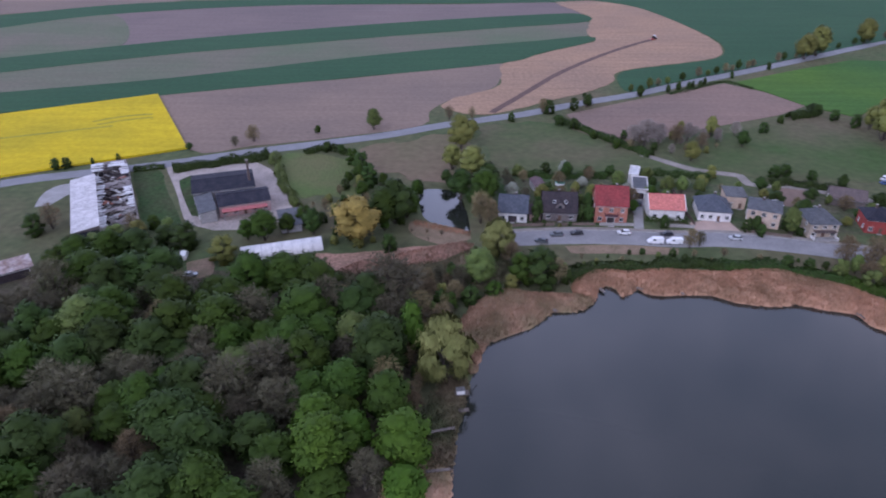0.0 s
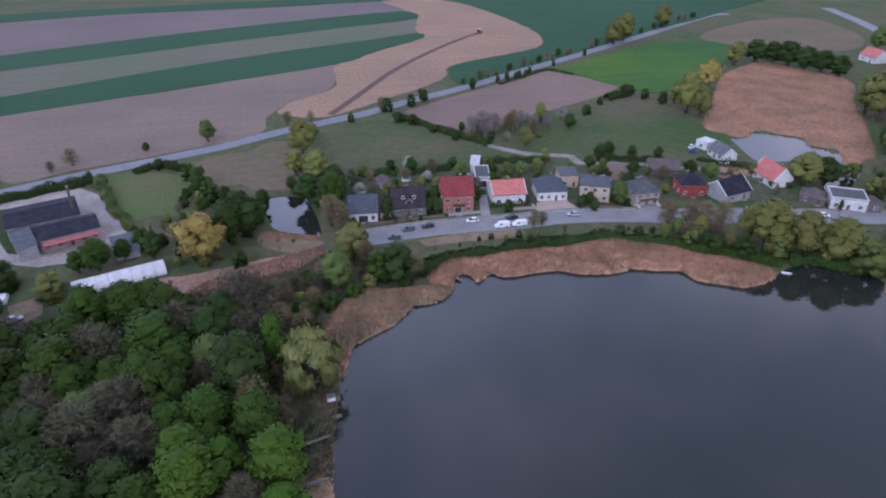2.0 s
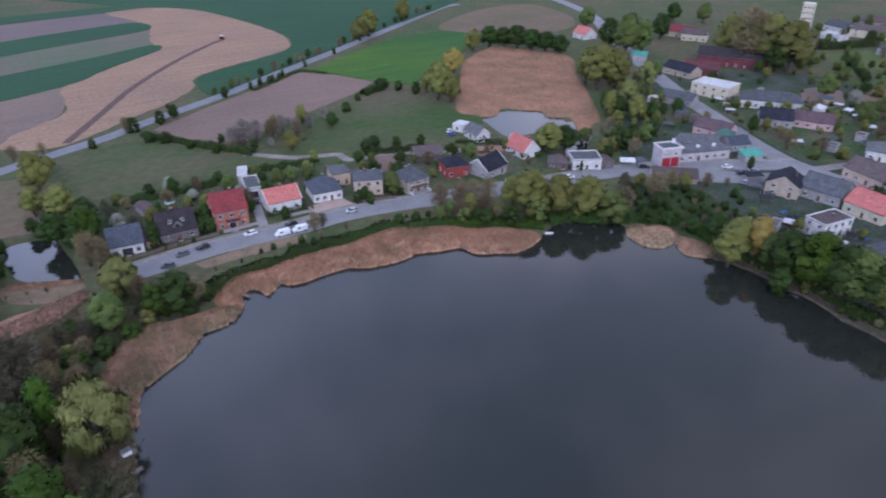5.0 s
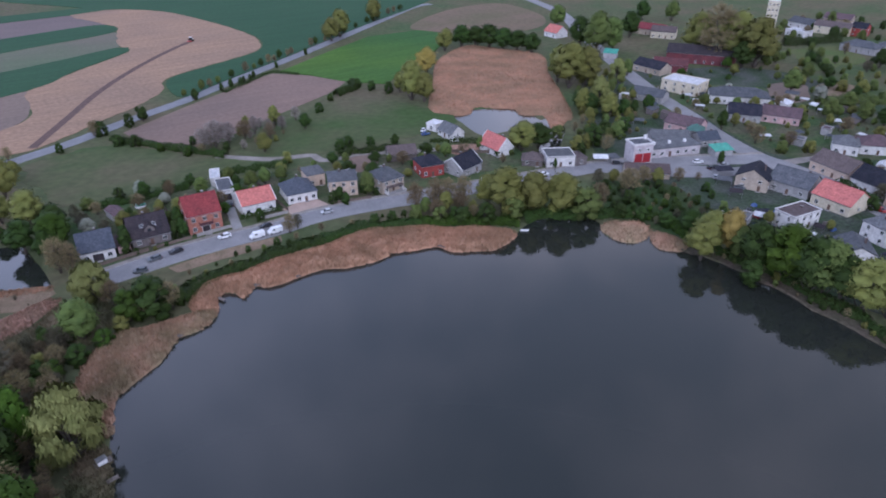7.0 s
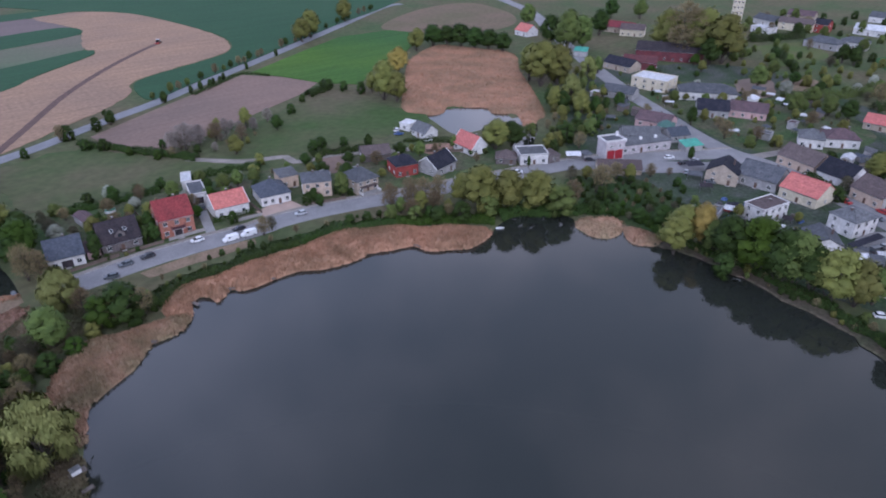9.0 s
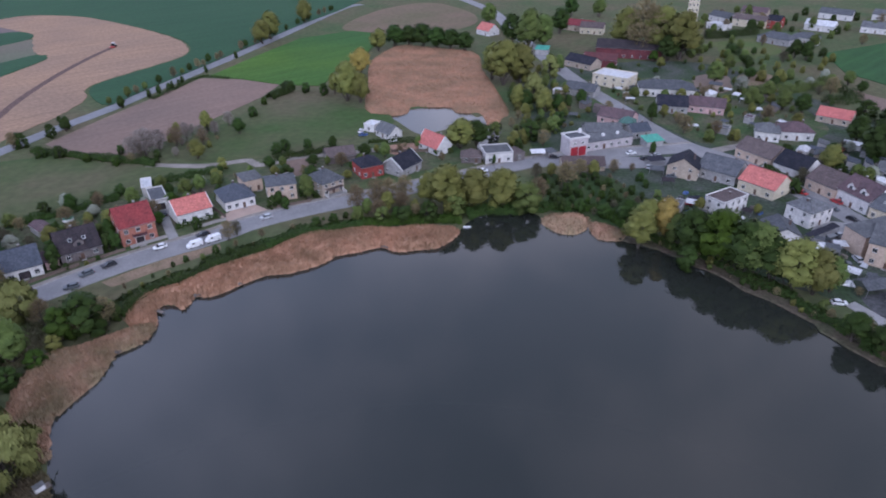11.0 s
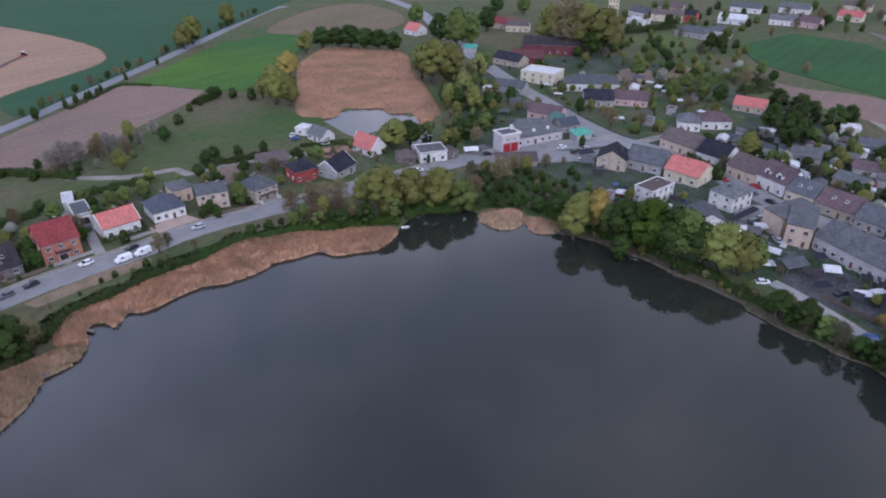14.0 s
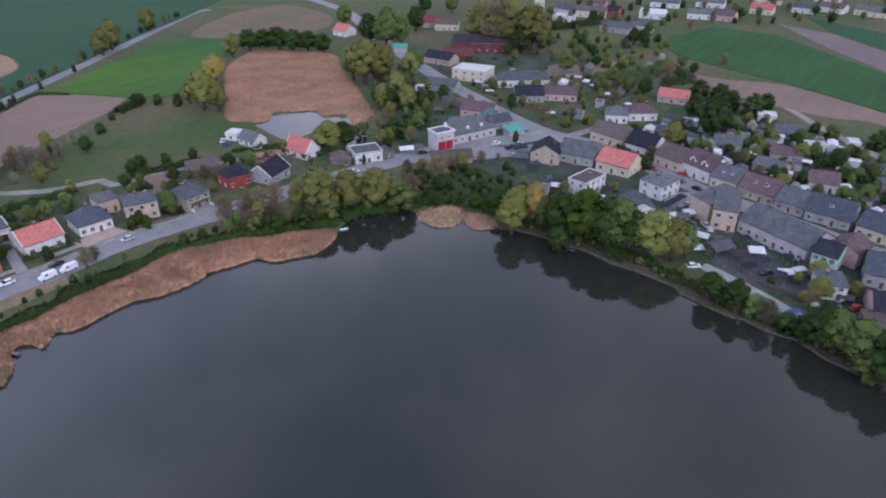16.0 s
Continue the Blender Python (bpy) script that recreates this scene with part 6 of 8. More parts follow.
house(215.8, 38.9, -80.0, 7.5, 13.2, 7, "shed", 1.68, "tan", "grey", 2, 2, 1, 0, "tan two-storey house with a grey roof")
house(213.0, 19.8, -115.0, 24.0, 14.4, 4.8, "gable", 3.84, "lilac", "grey", 1, 8, 1, 2, "long low farmhouse with a grey roof and pale walls")
house(203.2, 6.4, -97.0, 6.6, 10.0, 6.0, "gable", 2.4, "mint", "dark", 2, 3, 2, 1, "mint green two-storey house with a dark roof")
house(212.0, 2.0, -18.0, 9.0, 9.0, 5.0, "gable", 2.64, "pink", "violet", 2, 2, 1, 0, "pink rendered house beside the mint house")
house(188.6, 3.6, -68.5, 6.8, 8.6, 4.4, "hip", 1.3, "white", "slate", 2, 2, 2, 1, "white two-storey house with a grey hipped roof")
house(205.7, -7.5, -83.6, 9.0, 14.4, 4.1, "gable", 3.6, "grey", "blue", 1, 3, 1, 1, "grey house with a large blue grey roof")
house(268.1, 99.8, -101.4, 16.2, 12, 4.1, "gable", 3.6, "tan", "brown", 1, 4, 1, 1, "low tan row house with a brown roof")
house(263.6, 84.0, -99.6, 12.6, 12, 4.1, "gable", 4.08, "white", "dark", 1, 3, 1, 1, "white row house with a black roof")
house(256.2, 68.6, -108.0, 12.3, 12, 4.3, "gable", 3.84, "tan", "brown", 1, 3, 1, 1, "tan row house with a brown grey roof")
house(252.2, 56.0, -114.4, 13.1, 12, 5, "gable", 4.32, "white", "violet", 1, 3, 1, 1, "white row house with dormers in a violet roof", dormer=2)
house(247.6, 45.9, -100.4, 10.0, 10.8, 4.1, "gable", 3.6, "cream", "slate", 1, 3, 1, 1, "cream row house with a slate roof", skylight=2)
house(244.9, 33.6, -101.7, 12.9, 12, 3.6, "gable", 3.84, "beige", "violet", 1, 4, 1, 1, "row house with a violet brown roof", skylight=2)
house(240.9, 21.9, -101.4, 9.6, 12, 3.6, "gable", 3.6, "grey", "slate", 1, 3, 1, 1, "row house with a weathered slate roof")
house(239.3, 10.4, -95.4, 13.8, 13.2, 3.6, "gable", 4.08, "grey", "blue", 1, 4, 1, 1, "long row house with a dark blue grey roof", skylight=1)
house(234.9, -4.8, -104.9, 11.7, 12, 3.8, "gable", 3.6, "cream", "blue", 1, 4, 1, 1, "row house with a dark blue roof at the street end")
house(295.5, 110.2, -64.2, 9.7, 10.8, 4.1, "hip", 2.88, "white", "grey", 1, 3, 1, 1, "white cottage with a weathered hipped roof")
house(305.3, 102.7, -51.0, 13.5, 10.8, 3.8, "hip", 3.12, "white", "violet", 1, 3, 1, 1, "white cottage with a violet hipped roof")
house(341.4, 98.4, -82.0, 14.4, 10.8, 3.1, "gable", 2.88, "beige", "salmon", 1, 3, 1, 0, "cottage with a salmon roof in the gardens")
house(265.0, 17.4, -78.6, 9.6, 9.6, 3.8, "gable", 2.88, "white", "violet", 1, 2, 1, 0, "small white cottage with a violet roof")
house(288.5, 57.8, -72.4, 10.6, 9.6, 3, "gable", 2.4, "grey", "grey", 1, 2, 0, 0, "grey outbuilding in the back yards", name="shed", category="shed")
house(271.8, 36.4, -103.4, 11.2, 8.4, 2.9, "gable", 1.92, "beige", "grey", 1, 1, 0, 0, "grey roofed shed in the back yards", name="shed", category="shed")
house(289.7, 34.7, -78.0, 12.0, 8.0, 2.9, "gable", 1.92, "grey", "violet", 1, 1, 0, 0, "violet roofed shed in the gardens", name="shed", category="shed")
house(318.1, 39.7, -73.0, 11.3, 9.6, 3.1, "gable", 2.16, "grey", "slate", 1, 1, 0, 0, "slate roofed shed in the gardens", name="shed", category="shed")
house(336.5, 52.7, -73.0, 7.8, 7.2, 2.9, "flat", 0, "white", "pale", 1, 1, 0, 0, "white roofed hut in the gardens", name="hut", category="hut", door=False)
house(318.6, 14.2, -73.3, 4.2, 6, 2.9, "flat", 0, "white", "pale", 1, 1, 0, 0, "white roofed hut by the field lane", name="hut", category="hut", door=False)
house(185.5, -10.3, -73.4, 7.7, 10.8, 3.6, "gable", 2.88, "pink", "dark", 1, 2, 0, 0, "dark roofed outbuilding by the lakeside lane")
house(245.2, 161.4, -40.6, 15.8, 9.6, 3.1, "gable", 2.4, "grey", "grey", 1, 2, 0, 0, "grey roofed barn behind the fire station", name="shed", category="shed")
house(265.4, 167.0, -76.8, 15.7, 10.8, 3.4, "gable", 2.88, "pink", "violet", 1, 3, 0, 1, "house with a pinkish violet roof")
house(290.5, 206.1, -74.1, 16.0, 9.6, 3.4, "gable", 2.64, "grey", "slate", 1, 3, 0, 1, "grey slate roofed house behind trees")
house(256.2, 150.6, -25.0, 9.0, 8.0, 3.2, "gable", 2.4, "grey", "blue", 1, 2, 0, 1, "low house with a dark blue roof behind the station")
house(262.0, 159.4, -60.0, 7.0, 7.0, 3.0, "hip", 2.2, "grey", "green", 1, 1, 0, 0, "small house with a mossy green roof")
house(337.7, 241.3, -90.3, 19.2, 10.8, 3.6, "gable", 3.12, "beige", "dark", 1, 3, 0, 1, "dark roofed house on the main street")
house(363.7, 345.4, -92.3, 12.5, 10.8, 3.6, "gable", 4.08, "white", "salmon", 1, 2, 1, 1, "white house with a salmon roof by the far road")
house(534.7, 253.4, -105.4, 19.9, 10.8, 4.1, "gable", 3.12, "white", "slate", 1, 3, 1, 1, "far white house with a slate roof")
house(505.0, 241.4, -94.8, 14.4, 10.8, 3.8, "flat", 0, "white", "pale", 1, 3, 1, 0, "far white flat house")
house(532.0, 230.2, -78.7, 24.0, 12, 5.4, "gable", 2.88, "cream", "brown", 2, 3, 1, 1, "far cream house with a brown roof")
house(539.6, 215.0, -82.7, 10.2, 12, 6, "gable", 2.88, "red", "dark", 2, 2, 1, 1, "far red walled house")
house(487.9, 190.3, -93.1, 22.4, 12, 4.1, "hip", 3.12, "grey", "slate", 1, 3, 1, 1, "far grey house with a slate roof")
house(502.6, 177.1, -75.0, 17.4, 10.8, 4.1, "hip", 2.88, "white", "slate", 1, 3, 1, 1, "far white house with a slate roof")
house(555.5, 187.7, -83.2, 20.1, 10.8, 4.1, "gable", 2.88, "white", "pale", 1, 3, 1, 1, "far white house with a pale roof")
house(577.0, 156.8, -76.5, 19.2, 12, 4.1, "gable", 3.12, "white", "grey", 1, 3, 1, 1, "far white house with a grey roof")
house(579.5, 137.5, -92.7, 15.0, 12, 4.3, "gable", 3.12, "pink", "violet", 1, 3, 1, 1, "far pink house with a violet roof")
house(627.3, 121.1, -89.7, 17.7, 12, 4.3, "gable", 3.36, "cream", "salmon", 1, 3, 1, 1, "far cream house with a salmon roof")
house(653.2, 93.4, -91.3, 17.3, 12, 4.3, "gable", 3.12, "white", "slate", 1, 3, 1, 1, "far white house with slate roof")
house(668.9, 74.4, -104.4, 20.5, 12, 4.3, "gable", 3.12, "white", "brown", 1, 3, 1, 1, "far white house with a brown roof")
house(668.2, 44.5, -106.1, 25.2, 12, 4.3, "gable", 3.12, "cream", "grey", 1, 4, 1, 1, "far cream house with a grey roof")
house(573.5, 245.9, -79.5, 19.7, 12, 4.3, "gable", 3.12, "beige", "violet", 1, 3, 1, 1, "far beige house with a violet roof")
house(612.9, 197.5, -82.4, 24.1, 12, 4.3, "gable", 3.12, "white", "slate", 1, 3, 1, 1, "far white house with a slate roof")
house(635.7, 165.5, -83.1, 23.5, 12, 4.3, "gable", 3.12, "white", "grey", 1, 3, 1, 1, "far white house with a grey roof")
house(682.5, 129.5, -85.1, 23.4, 12, 4.3, "gable", 3.12, "cream", "brown", 1, 3, 1, 1, "far cream house with a brown roof")
house(727.8, 86.3, -86.8, 23.0, 12, 4.3, "gable", 3.12, "white", "slate", 1, 3, 1, 1, "far white house with a slate roof")
house(424.7, 310.9, -74.5, 25.0, 12, 4.1, "gable", 3.12, "beige", "red", 1, 3, 1, 1, "far beige house with a red roof")


# ---- farmstead behind the wood ----
house(-79.9, 224.6, 18.3, 21.0, 16.2, 4.8, "gable", 1.4, "grey", "dark", 1, 5, 3, 0, "low farm hall with a flat black roof", name="farm_hall", category="barn", door=False)
house(-69.6, 212.6, 20.0, 17, 11.4, 4.1, "gable", 1.6, "pink", "dark", 1, 5, 1, 0, "farm building with a reddish front and black roof", name="farm_hall", category="barn")
house(-81.6, 208.4, -66.5, 17.0, 5.3, 3.8, "shed", 0.6, "grey", "slate", 1, 4, 0, 0, "narrow grey lean-to wing of the farm", name="farm_wing", category="barn", door=False)


def red_canopy():
    root = new("canopy")
    root.matrix_basis = pose(-67.2, 205.2, 0, 0, 0, 20)
    part("deck", boxes((-6.2, 6.2, -1.1, 1.1, 2.6, 2.85)), M["wall_faded"], root, "faded red deck")
    for px in (-5.8, -2.0, 2.0, 5.8):
        part("post", boxes((px - 0.08, px + 0.08, -1.0, -0.84, 0, 2.6)), M["metal"], root)
    root.scale = (1.2, 1.2, 1.2)
    return tagged(root, "long red canopy along the farm front", "canopy")


red_canopy()


def smokestack(x, y, h):
    root = new("smokestack")
    root.location = (x, y, 0)
    v, f = [], []
    tube(v, f, (0, 0, -0.2), (0, 0, h), 0.62, 0.34, 14)
    link_mesh("shaft", v, f, M["chimney"], root)
    v, f = [], []
    tube(v, f, (0, 0, h), (0, 0, h + 0.5), 0.45, 0.45, 12)
    link_mesh("crown_ring", v, f, M["concrete"], root)
    return tagged(root, "tall slim dark brick smokestack of the farm", "chimney")


smokestack(-70, 223.8, 13.0)

# ---- ruined barn: one half still roofed, the other fallen in ----
half_barn = house(-121.8, 206.4, -64.0, 45.6, 7.8, 4.6, "shed", 1.0, "dim", "weathered", 1, 0, 0, 0, "long barn half with a pale sheet roof", name="ruined_barn", category="barn", door=False)
# dark panel on the closed end wall, standing for the shade inside
part("opening", boxes((22.81, 22.86, -3.5, 3.5, 0.0, 4.3)), M["roof_dark"], half_barn, "dark panel standing for the shade inside the open barn end")


def ruin():
    rnd = random.Random(9)
    root = new("barn_ruin")
    root.matrix_basis = pose(-119.4, 222.4, 0, 0, 0, -64.0)
    hw, hd = 26.5, 6.4
    for name, row in (("long_wall", (-hw, hw, hd - 0.3, hd, -0.3, 3.2)), ("long_wall", (-hw, hw + 8.0, -hd, -hd + 0.3, -0.3, 3.6)), ("end_wall", (-hw, -hw + 0.3, -hd + 0.3, hd - 0.3, -0.3, 3.4)), ("end_wall", (hw - 0.3, hw, -hd + 4.2, hd - 0.3, -0.3, 2.2)), ("end_wall", (hw + 7.7, hw + 8.0, -hd + 0.3, -hd + 4.0, -0.3, 4.0)), ("inner_wall", (hw - 9, hw - 8.7, -hd + 0.3, hd - 0.3, -0.3, 2.6)), ("inner_wall", (-6, -5.7, -hd + 0.3, hd - 0.3, -0.3, 2.8))):
        bm = boxes(row)
        bmesh.ops.subdivide_edges(bm, edges=bm.edges, cuts=6, use_grid_fill=True)
        for q in bm.verts:
            if q.co.z > 1.2:
                q.co.z += rnd.uniform(-0.9, 0.3)
        part(name, bm, M["wall_lilac"], root)
    part("rubble_floor", boxes((-hw + 0.31, hw - 0.31, -hd + 0.31, hd - 0.31, -0.3, 0.4)), M["roof_umber"], root)
    # what is left of the pale roof clings to both long walls and to the far end
    for x0, x1, y0, y1, z in ((-hw, -hw + 9, -hd, -1.5, 4.0), (-hw + 1, -hw + 5, -1.5, hd - 1, 3.6), (-hw + 6, -hw + 15, 3.0, hd, 3.5), (-12, -4, -hd, -3.2, 3.9), (-3, 8, -hd, -2.2, 3.7), (9, 20, -hd, -3.6, 3.8), (20, hw + 8, -hd, -2.6, 3.9), (2, 9, 2.8, hd, 3.3), (11, 19, 3.6, hd, 3.2)):
        n = max(2, int((x1 - x0) / 1.1))
        for k in range(n):
            a = x0 + (x1 - x0) * k / n
            cut = rnd.uniform(0, 0.35) * (y1 - y0)
            b0, b1 = (y0, y1 - cut) if y0 < -3 else (y0 + cut, y1)
            sheet_piece = part("roof_sheet", boxes((0.02, (x1 - x0) / n - 0.02, b0, b1, -0.05, 0.05)), M["roof_pale"], root)
            sheet_piece.matrix_basis = pose(a, 0, z + rnd.uniform(-0.25, 0.2), rnd.uniform(-4, 4), rnd.uniform(-5, 5), 0)
    for i in range(150):
        px, py = rnd.uniform(-hw + 1.5, hw - 1.5), rnd.uniform(-hd + 1.2, hd - 1.2)
        if rnd.random() < 0.45:
            px = rnd.choice((-9.0, 3.0, 12.0, 22.0)) + rnd.gauss(0, 1.6)
        a, b = rnd.uniform(0.4, 1.9), rnd.uniform(0.25, 0.9)
        pick = rnd.random()
        slab = part("slab", boxes((-a, a, -b, b, -0.08, 0.08)), M["wall_white"] if pick < 0.42 else M["concrete"] if pick < 0.72 else M["roof_brown"] if pick < 0.9 else M["wall_brick"], root)
        slab.matrix_basis = pose(px, py, rnd.uniform(0.5, 1.9), rnd.uniform(-26, 26), rnd.uniform(-24, 24), rnd.uniform(0, 180))
    for i in range(26):
        px = rnd.uniform(-hw + 1, hw - 1)
        beam = part("beam", boxes((-0.12, 0.12, -3, 3, -0.1, 0.1)), M["bark"], root)
        beam.matrix_basis = pose(px, rnd.uniform(-2, 2), rnd.uniform(1.2, 2.8), rnd.uniform(-25, 25), 0, rnd.uniform(-50, 50))
    return tagged(root, "collapsed barn with pale roof remnants over dark rubble", "ruin")


ruin()
# shade inside the open front is drawn as a wide dark gate panel
house(-128.9, 163.7, 37.0, 20.0, 6.4, 3.0, "shed", 0.8, "dim", "rusty", 1, 0, 0, 0, "low open shed with a pale rusty roof", name="shed", category="shed", door=False, gate=18.0)
field("concrete_apron", [(-143.5, 212.5), (-139, 214), (-137.5, 222), (-134, 228), (-141, 233), (-146, 226)], M["paving"], 0.07, "pale concrete apron beside the barn ruin", category="yard", wobble=1)
house(-50.9, 199.2, 18.0, 6.6, 11.5, 2.5, "shed", 0.5, "grey", "slate", 1, 0, 0, 0, "low slate roofed shed beside the farmyard", name="shed", category="shed", door=False)


def tunnel(x, y, turn, length, radius):
    """A polytunnel: a bent sheet over hoops, closed with end sheets."""
    root = new("polytunnel")
    root.matrix_basis = pose(x, y, 0, 0, 0, turn)
    v, f, n = [], [], 14
    m = int(length / 1.0)
    for i in range(m + 1):
        for j in range(n + 1):
            a = math.pi * j / n
            r = radius + 0.05 * math.sin(i * 2.1 + j * 0.7) - (0.04 if i % 2 else 0)
            v.append((-length / 2 + length * i / m, math.cos(a) * r, math.sin(a) * r * 0.95 - 0.05))
    for i in range(m):
        for j in range(n):
            a = i * (n + 1) + j
            f.append((a, a + 1, a + n + 2, a + n + 1))
    link_mesh("sheet", v, f, M["film"], root, True)
    for s in (-1, 1):
        bm = bmesh.new()
        bm.faces.new([bm.verts.new((s * (length / 2 - 0.02), math.cos(math.pi * j / n) * radius, math.sin(math.pi * j / n) * radius * 0.95 - 0.05)) for j in range(n + 1)])
        part("end_sheet", bm, M["film"], root)
    for i in range(0, m + 1, 3):
        hv, hf = [], []
        px = -length / 2 + length * i / m
        for j in range(n + 1):
            a = math.pi * j / n
            for k in range(4):
                r = radius + 0.05 + 0.05 * math.cos(math.pi / 2 * k)
                hv.append((px + 0.05 * math.sin(math.pi / 2 * k), math.cos(a) * r, math.sin(a) * r * 0.95))
        for j in range(n):
            for k in range(4):
                q = (k + 1) % 4
                hf.append((4 * j + k, 4 * j + q, 4 * j + 4 + q, 4 * j + 4 + k))
        link_mesh("hoop", hv, hf, M["metal"], root)
    return tagged(root, "long white plastic polytunnel with metal hoops", "greenhouse")


M["film"] = material("white_film", (0.66, 0.64, 0.64), (0.5, 0.49, 0.5), 0.4, 0.5, fine_scale=2.5, fine_amount=0.12)
tunnel(-49.8, 181.2, 17.0, 24.5, 3.2)
field("brush_ground", [(-55, 167), (-46, 176.5), (-33, 179.5), (-24, 180.5), (6, 186.5), (2, 177), (-15, 165), (-33, 167)], M["brush"], 0.05, "reddish brown bare ground with dead brush", category="ground", wobble=2)
field("dirt_patch", [(-77.2, 174.1), (-70.6, 177.5), (-67.1, 166), (-73.9, 164.4)], M["dirt"], 0.06, "bare dirt patch at the edge of the wood", category="yard")


# ---- vehicles ----
def paint(name, colour, rough=0.35):
    return material(name, colour, tuple(c * 0.9 for c in colour), 1.0, rough, fine_amount=0.04, spec=0.5)


PAINT = {"white": paint("white_car_paint", (0.7, 0.7, 0.7)), "black": paint("black_car_paint", (0.02, 0.02, 0.024)), "grey": paint("grey_car_paint", (0.09, 0.1, 0.11)),
         "blue": paint("blue_car_paint", (0.03, 0.07, 0.2)), "red": paint("red_car_paint", (0.35, 0.03, 0.03)), "silver": paint("silver_car_paint", (0.4, 0.41, 0.42)), "green": paint("teal_paint", (0.08, 0.36, 0.25))}
M["tyre"] = material("tyre_rubber", (0.02, 0.02, 0.02), None, 3, 0.8, fine_amount=0.1)
M["lamp_red"] = material("tail_light", (0.35, 0.02, 0.02), None, 3, 0.3, fine_amount=0.02)


def loft(rows):
    """A closed body through rings of (x, half width, z low, z high)."""
    bm = bmesh.new()
    rings = []
    for x, w, a, b in rows:
        rings.append([bm.verts.new(p) for p in ((x, -w, a), (x, w, a), (x, w * 0.98, (a + b) / 2), (x, w * 0.9, b), (x, -w * 0.9, b), (x, -w * 0.98, (a + b) / 2))])
    for r, s in zip(rings, rings[1:]):
        for i in range(6):
            j = (i + 1) % 6
            bm.faces.new((r[i], r[j], s[j], s[i]))
    bm.faces.new(list(reversed(rings[0]))), bm.faces.new(rings[-1])
    bmesh.ops.recalc_face_normals(bm, faces=bm.faces)
    return bm


CARS = {}


def car(x, y, turn, colour, kind="car", label="", z=0.14):
    """A parked car or van: body, glasshouse, roof, four wheels, lights and bumpers."""
    key = (colour, kind)
    if key in CARS:
        ob = copy_thing(CARS[key], pose(x, y, z, 0, 0, turn))
        return tagged(ob, label)
    root = new("van" if kind == "van" else "car")
    root.matrix_basis = pose(x, y, z, 0, 0, turn)
    p = PAINT[colour]
    if kind == "van":
        ln, hw, wb = 5.0, 0.95, 1.55
        part("body", loft([(-2.45, 0.85, 0.4, 1.2), (-2.4, 0.93, 0.3, 1.95), (1.0, 0.95, 0.3, 2.0), (1.55, 0.94, 0.3, 1.25), (2.3, 0.9, 0.3, 1.0), (2.45, 0.8, 0.4, 0.8)]), p, root)
        glass = [(0.95, 0.97, 1.3, 1.8), (0.2, 0.975, 1.3, 1.8), (0.15, 0.97, 1.3, 1.8)]
        part("windscreen", loft([(1.1, 0.82, 1.35, 1.86), (1.5, 0.84, 1.22, 1.3)]), M["glass"], root)
        part("side_window", loft([(0.1, 0.965, 1.3, 1.78), (0.95, 0.965, 1.3, 1.78)]), M["glass"], root)
    else:
        ln, hw, wb = 4.3, 0.87, 1.3
        part("body", loft([(-2.12, 0.75, 0.4, 0.75), (-2.05, 0.84, 0.28, 0.92), (-1.2, 0.87, 0.25, 0.95), (0.8, 0.87, 0.25, 0.92), (1.8, 0.84, 0.27, 0.82), (2.12, 0.72, 0.38, 0.65)]), p, root)
        part("glasshouse", loft([(-1.85, 0.72, 0.92, 1.0), (-1.3, 0.7, 0.93, 1.36), (0.2, 0.7, 0.93, 1.38), (1.05, 0.74, 0.9, 0.97)]), M["glass"], root)
        part("roof", loft([(-1.4, 0.66, 1.35, 1.4), (-0.9, 0.7, 1.36, 1.45), (0.1, 0.7, 1.36, 1.45), (0.3, 0.66, 1.34, 1.39)]), p, root)
    for sx in (-wb, wb):
        for sy in (-1, 1):
            v, f = [], []
            tube(v, f, (0, -0.1, 0), (0, 0.1, 0), 0.32, 0.32, 12)
            f += [tuple(range(12)), tuple(range(23, 11, -1))]
            wh = link_mesh("wheel", v, f, M["tyre"], root)
            wh.location = (sx, sy * (hw - 0.08), 0.32)
            v, f = [], []
            tube(v, f, (0, -0.108, 0), (0, 0.108, 0), 0.19, 0.19, 10)
            f += [tuple(range(10)), tuple(range(19, 9, -1))]
            link_mesh("rim", v, f, M["metal"], wh)
    for sy in (-1, 1):
        part("headlight", boxes((ln / 2 - 0.3, ln / 2 - 0.02, sy * (hw - 0.2) - 0.12, sy * (hw - 0.2) + 0.12, 0.6, 0.74)), M["glass"], root)
        part("tail_light", boxes((-ln / 2 + 0.02, -ln / 2 + 0.12, sy * (hw - 0.16) - 0.08, sy * (hw - 0.16) + 0.08, 0.62, 0.85)), M["lamp_red"], root)
    CARS[key] = tagged(root, label, "van" if kind == "van" else "car")
    return root


car(36.6, 191.3, 184, "grey", label="dark grey car parked on the street")
car(43.2, 192, 182, "black", label="black car parked on the street")
car(58.7, 192.4, 178, "white", label="white car on the lakeside street")
car(67.1, 186.2, 178, "white", "van", label="white van parked beside the street")
car(73, 185.8, 177, "white", "van", label="white van parked beside the street")
car(72.2, 191.3, 178, "black", label="black car parked on the street")
car(93.4, 188.6, 172, "silver", label="silver car driving along the street")
car(31.2, 186.7, 165, "grey", label="dark grey car near the willows")
car(69.4, 214.4, 76, "black", label="black car on a paved drive", z=0.1)
car(154.1, 175.4, -28, "white", "van", label="white van under the street trees")
car(175.9, 167.2, -30, "white", label="white car on the street bend")
car(207.6, 157.8, -38, "black", label="black car before the fire station")
car(234.7, 139, -30, "white", label="white car on the station forecourt", z=0.09)
